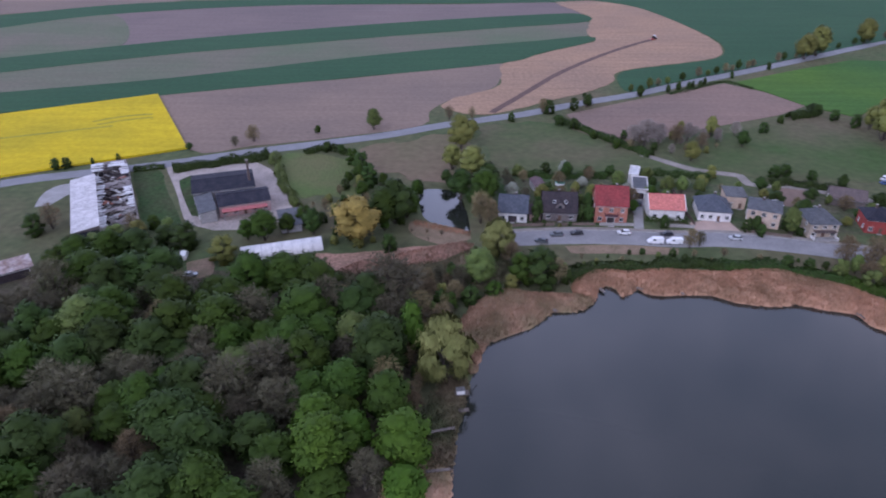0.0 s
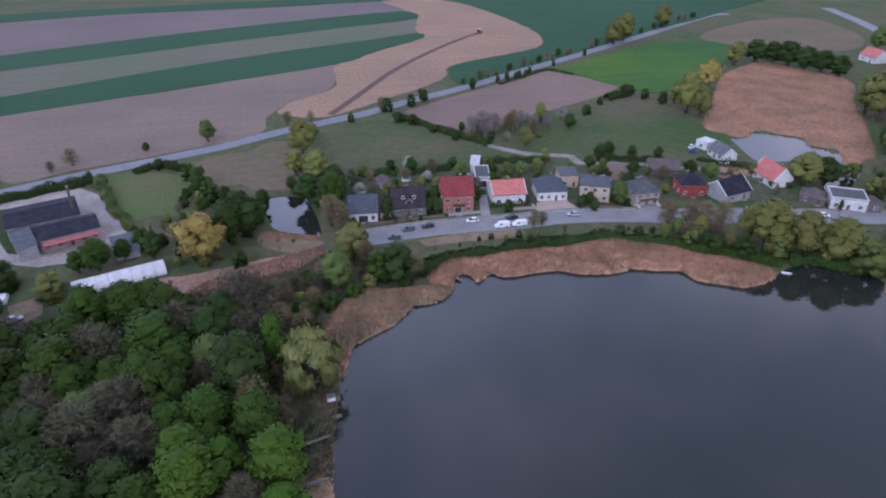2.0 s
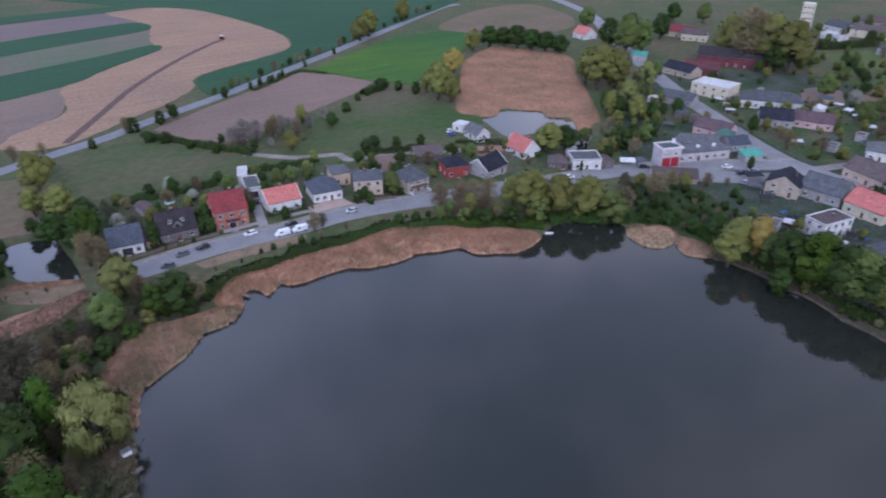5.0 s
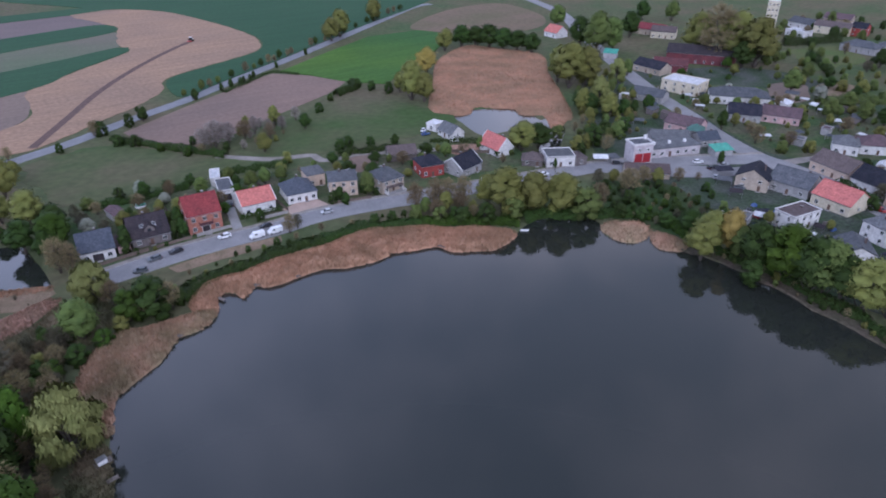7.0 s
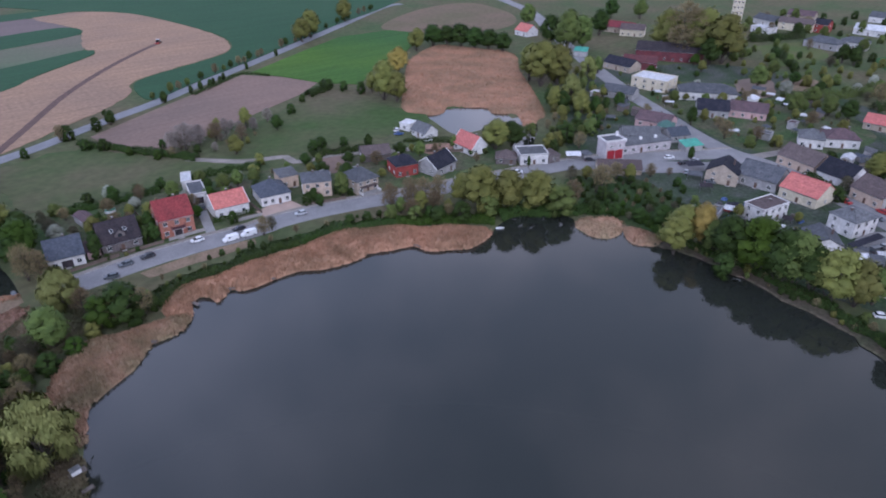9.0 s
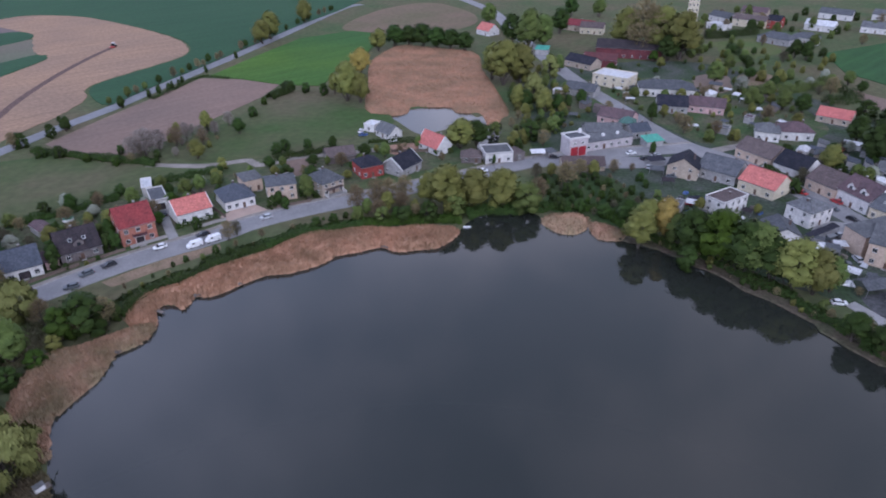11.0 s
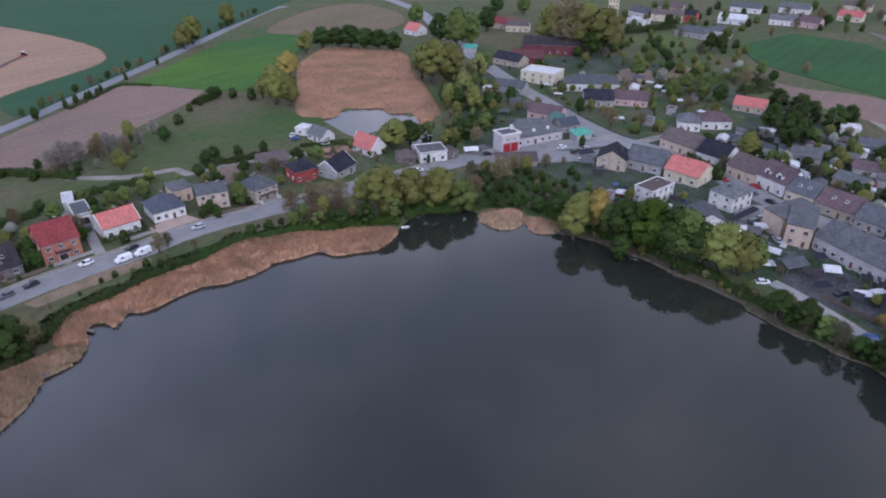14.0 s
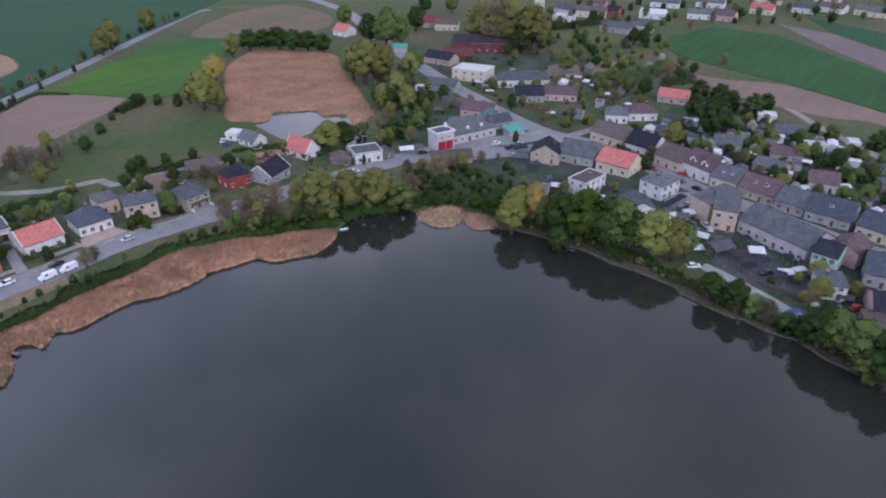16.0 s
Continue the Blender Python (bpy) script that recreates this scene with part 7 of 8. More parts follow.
car(233.6, 132.0, -10, "black", label="black car parked in a yard at the junction", z=0.06)
car(227.0, 126.0, 25, "silver", label="silver car parked in a yard at the junction", z=0.06)
car(224.6, 114.5, -40, "grey", label="grey car parked in a yard at the junction", z=0.06)
car(240, 130.8, -20, "silver", label="silver car on the station forecourt", z=0.09)
car(180.5, 37.9, -50, "white", label="white car parked near the lake bank", z=0.02)
car(183.6, -4.2, -30, "red", label="red car parked beside a white house", z=0.02)
car(246, 74.4, -108, "red", label="red car parked on the main street")
car(240.5, 61.7, -106, "grey", label="dark grey car on the main street")
car(236.6, 54, -106, "black", label="black car on the main street")
car(-78.8, 177.1, 100, "white", "van", label="white van at the edge of the wood", z=0.02)
car(-73.4, 166.3, 10, "silver", label="silver car on a dirt patch", z=0.07)
car(169.2, 237, 30, "white", label="white car beside a meadow hut", z=0.07)
car(166.8, 232.2, -20, "blue", label="blue car beside a meadow hut", z=0.07)
car(171.6, 217.8, -30, "white", label="white car on a cottage drive", z=0.02)
car(217.0, 53.2, -20, "grey", "van", label="dark grey van in a concrete yard", z=0.06)
car(221.6, 52.4, -30, "silver", label="silver car in a concrete yard", z=0.06)
car(201.6, 57, -60, "white", "van", label="white van in a back yard", z=0.04)
car(193.2, 52.8, -70, "grey", label="dark grey car in a back yard", z=0.04)


# ---- landing stages and boats on the lake ----
M["plank"] = material("weathered_plank", (0.2, 0.17, 0.145), (0.13, 0.11, 0.1), 2, 0.9, fine_scale=8, fine_amount=0.3, stretch=(1, 6, 1))


def pier(x, y, turn, length=4.0, width=1.4, hut=False, label="weathered wooden fishing stage at the reed edge", lift=0.0):
    root = new("pier")
    root.matrix_basis = pose(x, y, lift, 0, 0, turn)
    n = int(length / 0.28)
    for i in range(n):
        px = -length / 2 + 0.28 * i
        part("plank", boxes((px, px + 0.24, -width / 2, width / 2, 0.12, 0.18)), M["plank"], root)
    for s in (-1, 1):
        part("beam", boxes((-length / 2, length / 2, s * width * 0.4 - 0.06, s * width * 0.4 + 0.06, -0.02, 0.118)), M["plank"], root)
        for px in (-length / 2 + 0.2, length / 2 - 0.2):
            v, f = [], []
            tube(v, f, (px, s * width * 0.5, -2.0 - lift), (px, s * width * 0.5, 0.5), 0.07, 0.06, 7)
            link_mesh("post", v, f, M["bark"], root)
    if hut:
        part("box", boxes((-1.2, 0.6, -0.65, 0.65, 0.185, 1.25)), M["trim"], root, "small white painted box")
        part("lid", boxes((-1.3, 0.7, -0.75, 0.75, 1.255, 1.33)), M["metal"], root)
    return tagged(root, label, "pier")


pier(4.2, 115.6, 10, 3.4, 1.6, True, "wooden stage carrying a small white box", 0.3)
pier(4.6, 110.4, 8, 2.4, 1.0)
pier(-1.8, 103.0, 14, 9.0, 0.6, label="long grey plank walk over the reeds", lift=1.0)
pier(-0.8, 92.6, 8, 5.0, 0.6, label="long grey plank walk over the reeds", lift=1.0)
pier(29.6, 149.2, -50, 3.0, 1.1)
pier(44.6, 158.6, -70, 2.4, 1.0)
pier(55.2, 160.2, -85, 2.8, 1.6)
pier(66.8, 157.4, -90, 2.4, 1.0)
pier(110.9, 146.2, -70, 2.6, 1.4)


def rowing_boat(x, y, turn):
    """A small open boat: a hull shell with a thwart and a floor."""
    root = new("rowing_boat")
    root.matrix_basis = pose(x, y, -0.42, 0, 0, turn)
    bm = bmesh.new()
    rings = []
    for px, w, z in ((-1.7, 0.42, 0.5), (-1.0, 0.62, 0.46), (0.2, 0.66, 0.45), (1.2, 0.45, 0.5), (1.9, 0.04, 0.62)):
        rings.append([bm.verts.new(q) for q in ((px, -w, z), (px * 0.94, -w * 0.6, 0.0), (px * 0.94, w * 0.6, 0.0), (px, w, z), (px, w - 0.06, z), (px * 0.93, w * 0.52, 0.08), (px * 0.93, -w * 0.52, 0.08), (px, -w + 0.06, z))])
    for a, b in zip(rings, rings[1:]):
        for k in range(8):
            bm.faces.new((a[k], a[(k + 1) % 8], b[(k + 1) % 8], b[k]))
    bm.faces.new(rings[0]), bm.faces.new(rings[-1])
    bmesh.ops.recalc_face_normals(bm, faces=bm.faces)
    part("hull", bm, PAINT["white"], root)
    root.scale = (0.78, 0.78, 0.78)
    part("thwart", boxes((-0.3, 0.05, -0.56, 0.56, 0.3, 0.35)), M["plank"], root)
    return tagged(root, "small white rowing boat moored by the reeds", "boat")


rowing_boat(139.0, 138.6, -35)


# ---- fire station ----
def fire_station():
    root = new("fire_station")
    root.matrix_basis = pose(218.9, 157.9, 0, 0, 0, -21.5)
    part("engine_hall", boxes((-3.6, 3.6, -4.5, 1.2, -0.3, 6.3)), M["wall_lilac"], root)
    rim = part("roof_edge", lattice((-3.85, -3.4, 3.4, 3.85), (-4.75, -4.3, 1.0, 1.45), {(1, 1)}, 0.5), M["wall_white"], root)
    rim.matrix_basis = Matrix(((1, 0, 0, 0), (0, 0, 1, 0), (0, -1, 0, 6.32), (0, 0, 0, 1)))
    part("flat_roof", boxes((-3.38, 3.38, -4.28, 0.98, 6.305, 6.45)), M["roof_slate"], root)
    for px in (-1.55, 1.55):
        dr = part("gate", boxes((px - 1.4, px + 1.4, -4.62, -4.5, 0.05, 3.3)), M["red_paint"], root, "red painted vehicle gate")
        for k in range(4):
            part("panel", boxes((px - 1.32 + 0.67 * k, px - 0.72 + 0.67 * k, -4.66, -4.622, 0.2, 3.1)), M["red_paint"], dr)
    for px in (-1.6, 1.6):
        window(root, px, -4.52, 4.2, 0.9, 0.9, 0)
    part("ramp", boxes((-3.4, 3.4, -6.4, -4.67, -0.2, 0.12)), M["paving"], root)
    part("wing", boxes((3.6, 23.6, -2.3, 4.8, -0.3, 3.3)), M["wall_lilac"], root)
    part("wing_roof", boxes((3.61, 23.9, -2.7, 5.1, 3.31, 3.6)), M["roof_grey"], root)
    for k in range(6):
        if k != 2:
            window(root, 5.6 + 3.1 * k, -2.32, 1.0, 1.3, 1.2, 0)
    part("side_door", boxes((11.4, 12.3, -2.38, -2.3, 0.0, 2.1)), M["door"], root)
    for k in range(3):
        part("vent", boxes((7 + 6 * k, 7.8 + 6 * k, 0.9, 1.7, 3.605, 4.5)), M["trim"], root)
    part("hose_mast", boxes((2.5, 3.3, -0.3, 0.5, 6.46, 8.0)), M["wall_white"], root)
    root.scale = (1.2, 1.2, 1.2)
    FOOTPRINTS.append((231.0, 152.0, 17))
    return tagged(root, "white fire station with two red gates", "fire station")


fire_station()


# ---- tractor and its fresh furrow ----
ribbon("furrow", [(23.8, 319.1), (44, 353.2), (68.3, 393.8), (100.1, 435.8), (129.8, 468.5), (146.4, 484)], 3.8, 0.2, M["ploughed"], "dark freshly turned strip across the stubble", "furrow")


def tractor(x, y, turn):
    root = new("tractor")
    root.matrix_basis = pose(x, y, 0.18, 0, 0, turn)
    part("hood", loft([(0.2, 0.45, 0.8, 1.6), (1.9, 0.4, 0.8, 1.45), (2.0, 0.35, 0.9, 1.3)]), PAINT["white"], root)
    part("cab", loft([(-1.2, 0.8, 1.0, 2.6), (0.3, 0.75, 1.0, 2.6)]), M["glass"], root)
    part("cab_roof", boxes((-1.35, 0.45, -0.85, 0.85, 2.6, 2.8)), PAINT["white"], root)
    for px, r, w in ((-0.8, 0.85, 0.25), (1.5, 0.55, 0.2)):
        for s in (-1, 1):
            v, f = [], []
            tube(v, f, (0, -w, 0), (0, w, 0), r, r, 14)
            f += [tuple(range(14)), tuple(range(27, 13, -1))]
            link_mesh("wheel", v, f, M["tyre"], root).location = (px, s * 0.95, r)
    part("implement", boxes((-3.4, -1.6, -1.5, 1.5, 0.3, 0.7)), PAINT["red"], root)
    return tagged(root, "pale tractor pulling an implement over stubble", "tractor")


tractor(149.4, 486.5, 43)

# ---- far village: brick works, tower block ----
house(384, 240, -58.0, 40, 22, 6.0, "gable", 3.2, "works", "umber", 1, 8, 4, 2, "large dark red brick works hall under a dark roof", name="brick_hall", category="hall", door=False)
house(346.8, 235.2, -60.0, 19.2, 9.6, 4.8, "gable", 2.9, "works", "maroon", 1, 3, 1, 0, "low brick annex with a red roof", name="brick_hall", category="hall", door=False)
house(516, 270, -62.0, 8.0, 8.0, 19.2, "flat", 0, "cream", "pale", 5, 3, 3, 0, "tall cream coloured tower block", name="tower_block", category="tower", door=False)
house(422.4, 296.4, -62.0, 16.8, 10.8, 4.8, "gable", 2.9, "cream", "brown", 1, 4, 1, 1, "cream roadside house with a brown roof")
house(344.4, 278.4, -60.0, 8, 6.5, 3.6, "shed", 1.2, "grey", "teal", 1, 0, 0, 0, "shed with a bright teal roof", name="shed", category="shed", door=False)
house(250.4, 139.4, -24.0, 8.0, 5.4, 2.6, "shed", 0.9, "grey", "teal", 1, 0, 0, 0, "shed with a bright teal roof", name="shed", category="shed", door=False)

# ---- back yards and gardens of the village ----
field("village_ground", [(298.8, 250.8), (396, 204), (372, 120), (348, 72), (319.2, 30), (288, -48), (192, -48), (168, -14.4), (175.2, 9.6), (182.4, 33.6), (180, 68.4), (192, 108), (195.6, 145.2), (218.4, 181.2)], M["earth"], 0.03, "trodden earth and grass between the village houses", category="ground", wobble=2)
field("garden_plot", [(366.6, 183.5), (381.3, 172.3), (354.5, 156.3), (338.3, 164.7)], M["soil"], 0.06, "brown dug garden plot at the village edge", category="plot", wobble=1)
field("garden_plot", [(458.9, 217.7), (482, 206), (439.7, 181.1), (414.7, 187.5)], M["lawn"], 0.06, "light green grass plot at the village edge", category="plot", wobble=1)
field("garden_plot", [(388.3, 167.4), (402.7, 156.9), (383.3, 146.2), (370, 156)], M["dirt"], 0.06, "bare earth plot at the village edge", category="plot", wobble=1)
field("garden_bed", [(163.8, 216), (178, 209), (175, 203.5), (163, 205)], M["brush"], 0.05, "reddish brown bare garden bed beside a cottage", category="plot", wobble=1)
field("garden_plot", [(127.1, 235.9), (140.2, 231.4), (129.5, 213.6), (119.4, 215.6)], M["soil_brown"], 0.06, "brown dug garden behind the houses", category="plot", wobble=1)
field("lawn", [(442.4, 222.3), (471.4, 216.3), (492.8, 203.8), (463.6, 176.0), (440, 183), (452, 202)], M["lawn"], 0.07, "light green lawn before the far houses", category="lawn", wobble=1)
field("grass_slope", [(171.5, 131.5), (178, 145), (188.6, 151), (199.6, 144), (208, 129), (197, 109), (187, 94), (177.5, 97), (173.5, 114), (168.5, 124)], M["bank_grass"], 0.06, "dark rank grass slope above the lake inlet", category="bank", wobble=1.5)
field("farm_yard", [(188, 35), (197, 31), (203, 24), (195, 8), (182, 9), (180, 20), (184, 30)], M["asphalt_dark"], 0.05, "dark grey trodden farm yard", category="yard", wobble=1)
field("garden_ground", [(262, 190), (300, 226), (352, 190), (366, 140), (330, 98), (300, 96), (270, 118), (276, 150), (290, 180)], M["garden"], 0.045, "brown and green gardens behind the main street", category="ground", wobble=2)
field("concrete_yard", [(219, 60.5), (232.5, 57), (229.5, 46), (216.2, 47.5), (209, 54.6)], M["paving"], 0.06, "grey concrete yard behind the street houses", category="yard", wobble=0.5)
field("garden_ground", [(18, 235.2), (48, 240), (84, 235.2), (120, 228), (148.8, 217.2), (180, 206.4), (189.6, 180), (168, 182.4), (134.4, 192), (96, 196.8), (60, 199.2), (19.2, 196.8)], M["garden"], 0.03, "garden earth and grass round the lakeside houses", category="ground", wobble=1)
field("forest_floor", [(-180, 132), (-142.8, 156), (-115.2, 168), (-60, 169.2), (-24, 165.6), (-9.6, 153.6), (-6, 135.6), (-7.2, 115.2), (-7.2, 90), (-24, 54), (-72, 36), (-180, 24)], M["litter"], 0.03, "dark leaf litter under the wood", category="ground", wobble=2)


M["fence_wood"] = material("fence_boards", (0.16, 0.12, 0.095), (0.11, 0.085, 0.07), 1.5, 0.9, fine_scale=6, fine_amount=0.25)


def fence(points, height, mat, label):
    """A board fence: posts, two rails and boards."""
    root = new("fence")
    root.location = (points[0][0], points[0][1], 0)
    for (ax, ay), (bx, by) in zip(points, points[1:]):
        ln = math.hypot(bx - ax, by - ay)
        n = max(1, round(ln / 2.4))
        turn = math.degrees(math.atan2(by - ay, bx - ax))
        for i in range(n):
            f = i / n
            at = pose(ax + (bx - ax) * f - points[0][0], ay + (by - ay) * f - points[0][1], 0, 0, 0, turn)
            part("post", boxes((-0.06, 0.06, -0.06, 0.06, -0.3, height + 0.1)), mat, root).matrix_basis = at
            w = ln / n
            part("panel", boxes((0.07, w - 0.07, -0.02, 0.02, 0.06, height)), mat, root).matrix_basis = at
    return tagged(root, label, "fence")


def free(x, y, gap):
    return all((x - a) ** 2 + (y - b) ** 2 > (r + gap) ** 2 for a, b, r in FOOTPRINTS)


yard_rnd = random.Random(31)
LANES = [curve_through(q, False, 4.0) for q in ([(21.9, 188.8), (39.3, 190.3), (57.4, 189.9), (75, 188), (88.7, 188.4), (109, 184.6), (129.2, 178.6), (151, 173.2), (164.6, 169.5), (185.9, 163.9), (202.9, 159), (216.8, 152.4), (235.3, 141.6), (248.7, 132.5), (262.6, 124.4)], [(473.9, 513.6), (450.7, 446.3), (427.4, 398.1), (384.6, 339.5), (348.4, 286.2), (322.5, 245.6), (298.8, 206.4), (284.8, 179.1), (270.9, 154.2), (260.9, 130.6), (259.6, 116), (257.8, 99.4), (250.1, 81.5), (242.4, 63), (235.7, 48.4), (231.9, 32), (227.1, 16.8), (222.8, 3), (220.3, -7.7)])]
BACKYARDS = [(246, 90), (270, 96), (314.4, 84), (330, 54), (314.4, 21.6), (288, -36), (246, -36), (248.4, 12), (256.8, 48)]
NEARYARDS = [(192, 105.6), (216, 103.2), (222, 79.2), (213.6, 52.8), (201.6, 24), (192, -36), (170.4, -30), (180, 12), (187.2, 38.4), (189.6, 72)]
NORTHYARDS = [(230.4, 180), (276, 228), (348, 192), (360, 132), (314.4, 93.6), (278.4, 120), (283.2, 153.6)]
GARDENS = [(18, 235.2), (48, 240), (84, 235.2), (120, 228), (148.8, 217.2), (180, 206.4), (189.6, 182.4), (168, 184.8), (134.4, 195.6), (96, 204), (60, 206.4), (19.2, 204)]


def clear(x, y, gap):
    return free(x, y, gap) and all(min((q.x - x) ** 2 + (q.y - y) ** 2 for q in line) > (5.0 + gap) ** 2 for line in LANES)


def canopy(x, y, turn, w, d, h, tilt, mat, label, peak=0.0):
    """An open shelter: posts and a thin pitched roof sheet."""
    root = new("canopy")
    root.matrix_basis = pose(x, y, 0.03, 0, 0, turn)
    for sx in (-1, 1):
        for sy in (-1, 1):
            part("post", boxes((sx * (w / 2 - 0.15) - 0.05, sx * (w / 2 - 0.15) + 0.05, sy * (d / 2 - 0.15) - 0.05, sy * (d / 2 - 0.15) + 0.05, -0.2, h + sy * tilt * 0.5 - 0.03)), M["metal"], root)
    bm = bmesh.new()
    n = max(3, int(w / 0.6))
    for lift, flip in ((0.0, True), (0.06, False)):
        rows = [[bm.verts.new((-w / 2 + w * i / n, q * d / 2, h + q * tilt * 0.5 + (peak if q == 0 else 0) + lift + 0.03 * (i % 2))) for q in (-1, 0, 1)] for i in range(n + 1)]
        for a, b in zip(rows, rows[1:]):
            for k in range(2):
                f = (a[k], b[k], b[k + 1], a[k + 1])
                bm.faces.new(reversed(f) if flip else f)
    part("roof_sheet", bm, M[mat], root)
    FOOTPRINTS.append((x, y, (w + d) * 0.25))
    return tagged(root, label, "canopy")


canopy(232.5, 126.5, -30, 7.0, 4.5, 2.4, 0.5, "roof_dark", "dark sheet canopy in a yard at the junction")
canopy(224.0, 120.6, -60, 5.5, 3.6, 2.3, 0.5, "roof_slate", "grey sheet canopy in a yard at the junction")
canopy(217.6, 112.0, -50, 4.6, 3.2, 2.2, 0.4, "roof_umber", "dark brown sheet canopy in a yard")
canopy(203.9, 163.6, -39, 6.0, 4.6, 2.4, 0.2, "roof_pale", "white party tent beside a bungalow", 0.9)
canopy(206.0, 95.2, -65, 5.2, 3.0, 2.6, 0.5, "roof_pale", "white sheet canopy beside a flat-roofed house")
canopy(197.9, 24.6, -62, 4.8, 3.2, 2.2, 0.8, "roof_pale", "white sheet canopy in a farm yard")
canopy(190.2, 14.6, -58, 4.4, 2.8, 1.8, 0.4, "roof_pale", "white sheet canopy in a back yard")
canopy(193.8, 34.6, -30, 8.0, 6.0, 2.4, 0.2, "roof_slate", "grey gabled carport in a back yard", 1.4)
canopy(216.6, 56.6, -12, 15.0, 2.6, 2.6, 0.3, "roof_dark", "long dark lean-to along a concrete yard")
canopy(207.2, 53.4, -40, 3.6, 2.6, 2.0, 0.4, "roof_pale", "small white canopy in a yard")
canopy(211.9, 49.4, -50, 4.0, 3.4, 2.4, 0.4, "roof_pale", "small white canopy in a yard")
canopy(205.8, 49.8, -35, 4.8, 2.6, 2.0, 0.3, "roof_grey", "grey sheet canopy in a yard")
SHED_LOOKS = (("white", "pale", "small white roofed garden hut"), ("dim", "slate", "small dark shed under a slate roof"), ("grey", "blue", "small shed with a blue grey roof"), ("grey", "grey", "small grey garden shed in a yard"), ("dim", "brown", "small brown wooden garden shed"), ("beige", "slate", "small slate roofed outbuilding"), ("grey", "violet", "small outbuilding with a violet roof"))
for area, gap, seed in ((BACKYARDS, 6.0, 51), (NEARYARDS, 4.8, 52), (NORTHYARDS, 8.5, 53), (GARDENS, 12.0, 54)):
    for x, y in scatter(area, gap, seed):
        if not clear(x, y, 1.8 if area is not NEARYARDS else 0.9):
            continue
        pick = yard_rnd.random()
        if pick < (0.4 if area is BACKYARDS else 0.1 if area is NEARYARDS else 0.22):
            wall, tiles, label = yard_rnd.choice(SHED_LOOKS[1:] if area is NEARYARDS else SHED_LOOKS[:1] + SHED_LOOKS)
            house(round(x, 1), round(y, 1), -75 + yard_rnd.choice((0, 90)) + yard_rnd.uniform(-8, 8), yard_rnd.uniform(3.0, 8.0), yard_rnd.uniform(2.5, 4.5), yard_rnd.uniform(2.0, 2.8), yard_rnd.choice(("gable", "shed", "flat")), 0.8, wall, tiles, 1, 0, 0, 0, label, over=0.2, door=False, name="shed", category="shed")
        elif pick < 0.52 and area is not GARDENS:
            canopy(round(x, 1), round(y, 1), -75 + yard_rnd.uniform(-40, 40), yard_rnd.uniform(2.6, 4.8), yard_rnd.uniform(1.8, 3.0), yard_rnd.uniform(1.8, 2.4), yard_rnd.uniform(0.2, 0.8), yard_rnd.choice(("roof_pale", "roof_umber", "roof_slate", "roof_dark", "roof_slate") if area is NEARYARDS else ("roof_pale", "roof_pale", "roof_pale", "roof_blue", "roof_slate")), "small sheet-roofed shelter in a village yard")
for area, gap, seed in ((BACKYARDS, 4.0, 61), (NEARYARDS, 7.0, 62), (NORTHYARDS, 6.0, 63), (GARDENS, 5.2, 64), ([(306, 246), (414, 210), (480, 180), (396, 102), (360, 132), (348, 192)], 12.0, 65)):
    for x, y in scatter(area, gap, seed):
        if clear(x, y, 0.4) and yard_rnd.random() < 0.75:
            kind = yard_rnd.choice(("spring_bush", "olive_bush", "spring", "rust", "rust_bush", "spring_bush", "blossom", "olive", "dark_bush")) if area is NORTHYARDS else yard_rnd.choice(("dark_bush", "spring_bush", "olive_bush", "rust_bush", "olive")) if area is NEARYARDS else yard_rnd.choice(("spring", "spring", "dark", "dark", "green", "rust", "bare", "olive", "olive", "blossom", "dark", "spring", "dark_bush", "spring_bush", "rust_bush"))
            tree(kind, round(x, 1), round(y, 1), yard_rnd.uniform(3.0, 7.0) if not kind.endswith("bush") else yard_rnd.uniform(1.4, 2.8), yard_rnd.uniform(1.1, 1.7), "in the village gardens")

# ---- front fences, garden beds and yard clutter ----
fence([(22.5, 197.5), (30, 198.0), (37, 198.3)], 1.2, M["fence_wood"], "dark wooden fence before a blue-roofed house")
fence([(38.5, 198.3), (46, 198.5), (50.5, 198.4)], 1.1, M["fence_wood"], "dark wooden fence before the dark house")
fence([(52, 198.4), (58, 198.2), (63.5, 197.9)], 1.2, M["concrete"], "low grey wall before the brick house")
fence([(73.5, 197.4), (80, 196.8), (83, 196.4)], 1.2, M["concrete"], "low grey wall before the white house")
fence([(98, 193.5), (105, 191.6), (112, 189.4)], 1.2, M["fence_wood"], "dark wooden fence before a tan house")
fence([(17, 206), (16.5, 222), (18, 236)], 1.3, M["fence_wood"], "dark wooden fence round a garden")
fence([(38.2, 200), (37.5, 214), (36.5, 230)], 1.3, M["fence_wood"], "dark wooden fence between two gardens")
fence([(51.4, 200), (50.2, 214), (50, 232)], 1.3, M["fence_wood"], "dark wooden fence between two gardens")
fence([(83.6, 198), (83.5, 212), (84.5, 226)], 1.3, M["fence_wood"], "dark wooden fence between two gardens")
fence([(163, 208), (172, 200), (182, 194)], 1.4, M["fence_wood"], "reddish board fence round a cottage yard")
fence([(210, 76), (206, 66), (203, 56)], 1.6, M["concrete"], "grey yard wall behind the shore houses")
fence([(184, 24), (180, 10), (177, -4)], 1.2, M["fence_wood"], "dark board fence behind the shore houses")


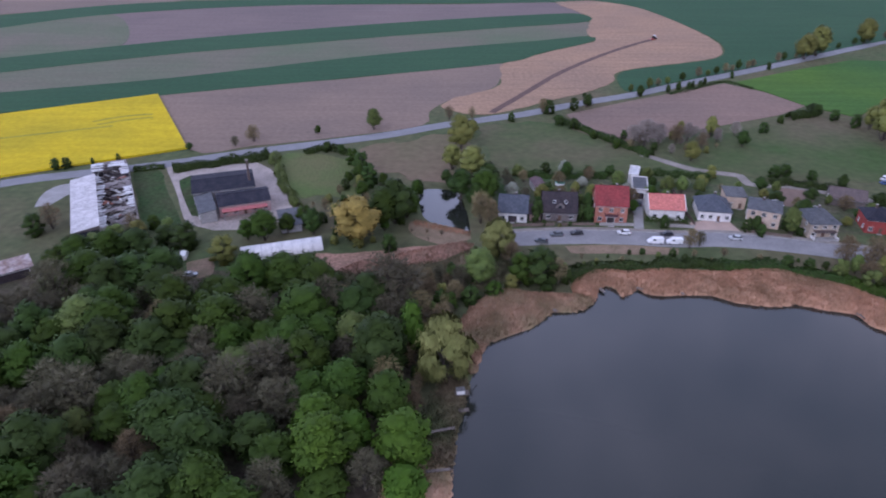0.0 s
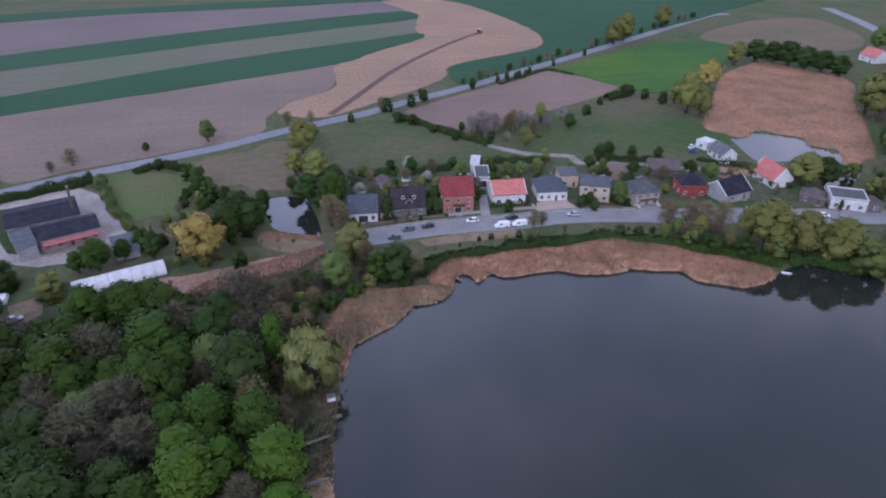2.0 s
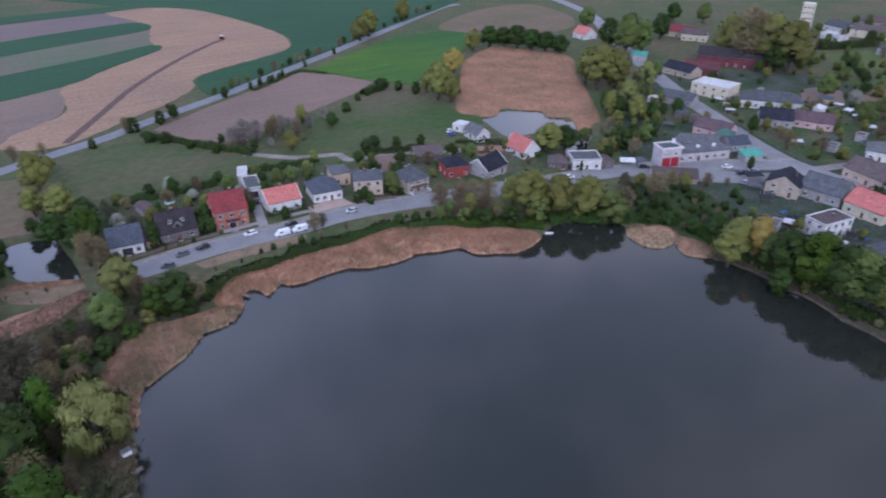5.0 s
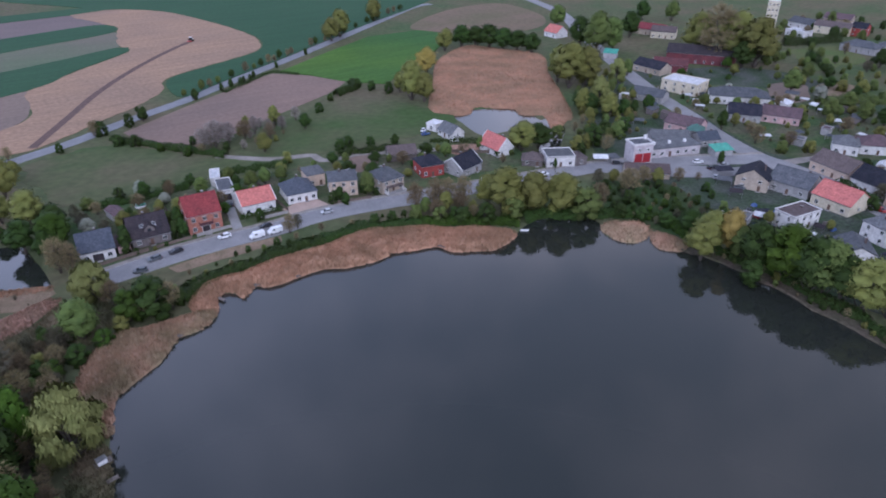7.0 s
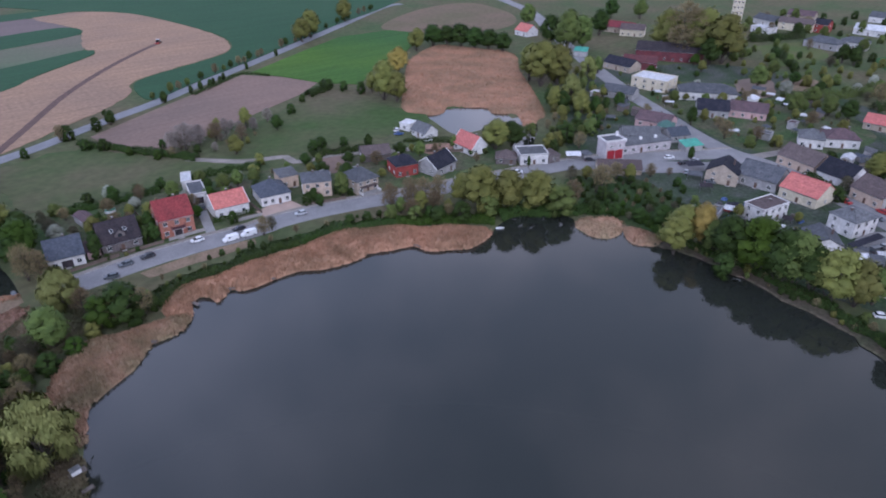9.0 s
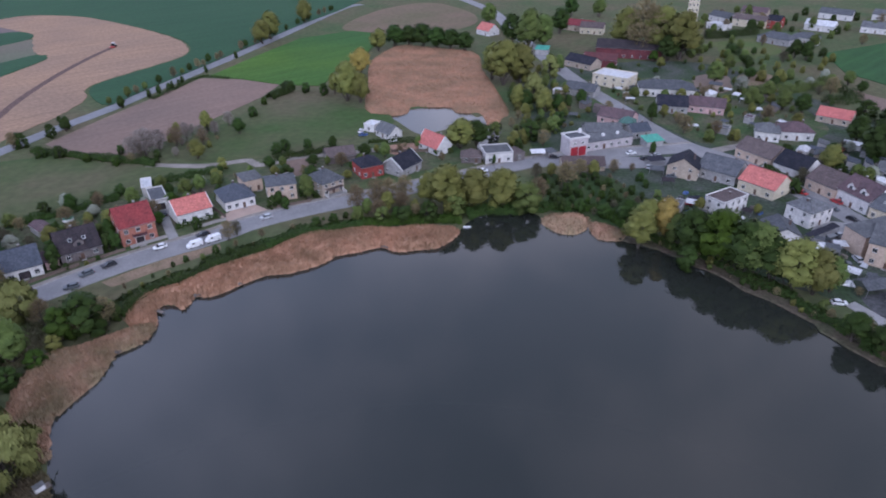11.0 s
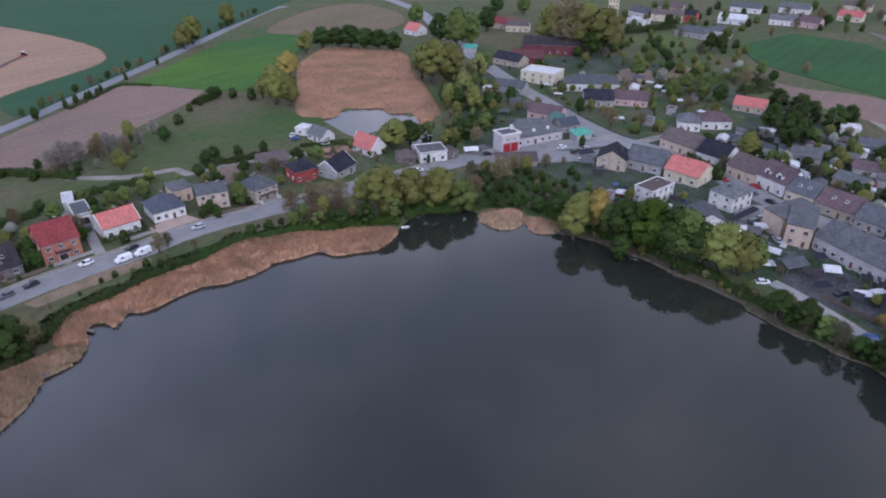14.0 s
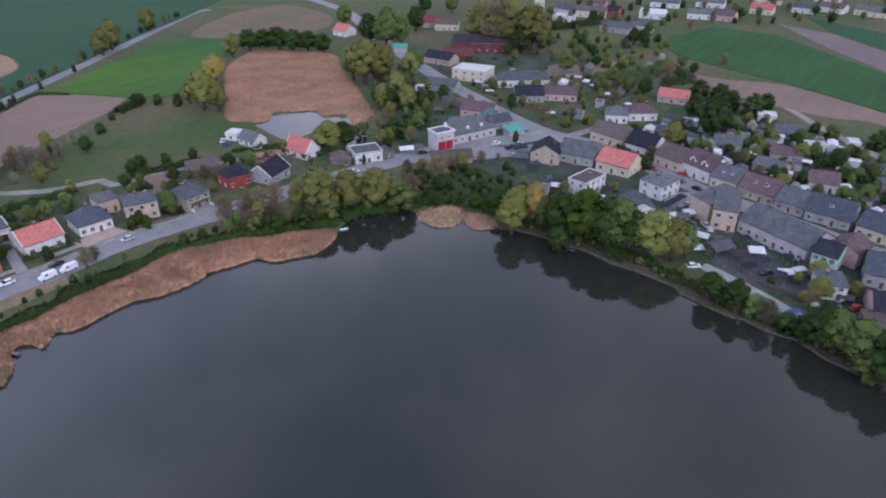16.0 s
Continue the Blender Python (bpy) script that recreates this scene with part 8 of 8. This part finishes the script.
def woodpile(x, y, turn, length):
    """Stacked logs, each one a part."""
    root = new("woodpile")
    root.matrix_basis = pose(x, y, 0.02, 0, 0, turn)
    n = int(length / 0.3)
    for r in range(4):
        for i in range(n - r % 2):
            v, f = [], []
            tube(v, f, (0, -0.5, 0), (0, 0.5, 0), 0.145, 0.14, 6)
            f += [tuple(range(6)), tuple(range(11, 5, -1))]
            link_mesh("log", v, f, M["plank"], root).location = (-length / 2 + 0.3 * i + 0.15 * (r % 2) + 0.15, 0, 0.15 + 0.26 * r)
    return tagged(root, "stacked firewood logs in a back yard", "woodpile")


def sheet(x, y, turn, w, d, colour, label):
    """A tarpaulin over stored goods: a draped, creased sheet."""
    rnd = random.Random(int(x * 13 + y * 7))
    v, f, n = [], [], 8
    for i in range(n + 1):
        for j in range(n + 1):
            p, q = i / n * 2 - 1, j / n * 2 - 1
            e = max(abs(p), abs(q))
            v.append((p * w / 2, q * d / 2, 0.02 + (1 - e ** 4) * (0.9 + 0.2 * rnd.random())))
    for i in range(n):
        for j in range(n):
            a = i * (n + 1) + j
            f.append((a, a + n + 1, a + n + 2, a + 1))
    ob = link_mesh("tarpaulin", v, f, PAINT[colour], None, True)
    ob.matrix_basis = pose(x, y, 0.04, 0, 0, turn)
    return tagged(ob, label, "tarpaulin")


sheet(172.2, 8.4, -55, 4.5, 2.6, "blue", "blue tarpaulin over goods by the lake lane")
sheet(192.5, 41.5, -60, 6.5, 3.0, "white", "white tarpaulin stretched in a back yard")
clutter_rnd = random.Random(83)
for area, gap, seed in ((NEARYARDS, 3.2, 71), (BACKYARDS, 4.8, 72)):
    for x, y in scatter(area, gap, seed):
        if not clear(x, y, 0.8):
            continue
        pick, turn = clutter_rnd.random(), clutter_rnd.uniform(0, 180)
        if pick < 0.2:
            sheet(round(x, 1), round(y, 1), turn, clutter_rnd.uniform(1.5, 3.2), clutter_rnd.uniform(1.2, 2.2), clutter_rnd.choice(("white", "silver", "grey", "grey", "blue", "black")), "crumpled tarpaulin over goods in a yard")
        elif pick < 0.27:
            woodpile(round(x, 1), round(y, 1), turn, clutter_rnd.uniform(1.5, 3.0))
        elif pick < 0.37:
            car(round(x, 1), round(y, 1), turn, clutter_rnd.choice(("white", "grey", "silver", "black", "red")), label="parked car in a village back yard", z=0.04)


car(247.2, 63.1, 72, "red", label="red car parked along the village row")


def pool(x, y, r):
    root = new("garden_pool")
    root.location = (x, y, 0)
    v, f = [], []
    tube(v, f, (0, 0, 0), (0, 0, 0.9), r, r, 24)
    link_mesh("wall", v, f, PAINT["white"], root)
    v = [(math.cos(6.2832 * i / 24) * (r - 0.02), math.sin(6.2832 * i / 24) * (r - 0.02), 0.75) for i in range(24)]
    link_mesh("pool_water", v, [tuple(range(24))], PAINT["green"], root, False)
    return tagged(root, "small round turquoise garden pool", "pool")


pool(44.0, 232.5, 1.8)


def balcony(x, y, turn, w):
    """A porch with a balcony on two posts, before a house front."""
    root = new("porch")
    root.matrix_basis = pose(x, y, 0, 0, 0, turn)
    part("floor_slab", boxes((-w / 2, w / 2, -1.5, 0, 2.95, 3.15)), M["concrete"], root)
    part("parapet", boxes((-w / 2, w / 2, -1.5, -1.4, 3.155, 4.05)), M["roof_maroon"], root)
    for s in (-1, 1):
        part("post", boxes((s * (w / 2 - 0.2) - 0.15, s * (w / 2 - 0.2) + 0.15, -1.45, -1.15, -0.2, 2.945)), M["wall_brick"], root)
        part("side_rail", boxes((s * (w / 2 - 0.05) - 0.05, s * (w / 2 - 0.05) + 0.05, -1.39, -0.01, 3.155, 4.05)), M["roof_maroon"], root)
    part("stair", boxes((-1.0, 1.0, -2.6, -1.5, -0.2, 0.3)), M["concrete"], root)
    return tagged(root, "brick porch with a dark balcony above", "porch")


balcony(55.9, 200.0, -6.5, 4.2)


def terrace(x, y, turn, w, d):
    """A raised front terrace: slab, low side walls, steps and a canopy on posts."""
    root = new("terrace")
    root.matrix_basis = pose(x, y, 0, 0, 0, turn)
    part("slab", boxes((-w / 2, w / 2, -d, 0, -0.3, 0.55)), M["paving"], root)
    for s in (-1, 1):
        part("side_wall", boxes((s * w / 2 - 0.12, s * w / 2 + 0.12, -d - 0.05, -0.01, 0.56, 1.35)), M["wall_white"], root)
    for k in range(3):
        part("step", boxes((-1.1, 1.1, -d - 0.35 * (k + 1), -d - 0.35 * k - 0.01, -0.3, 0.4 - 0.16 * k)), M["concrete"], root)
    part("awning", boxes((-w / 2 + 0.4, w / 2 - 0.4, -1.6, -0.01, 2.75, 2.9)), M["roof_brown"], root)
    for s in (-1, 1):
        part("post", boxes((s * (w / 2 - 0.6) - 0.06, s * (w / 2 - 0.6) + 0.06, -1.5, -1.38, 0.56, 2.745)), M["trim"], root)
    return tagged(root, "white front terrace with steps and a brown awning", "terrace")


terrace(121.5, 189.5, -0.6, 7.6, 2.6)

for kind in FREE:
    for ob in FREE[kind]:
        for o in (*ob.children_recursive, ob):
            bpy.data.objects.remove(o)
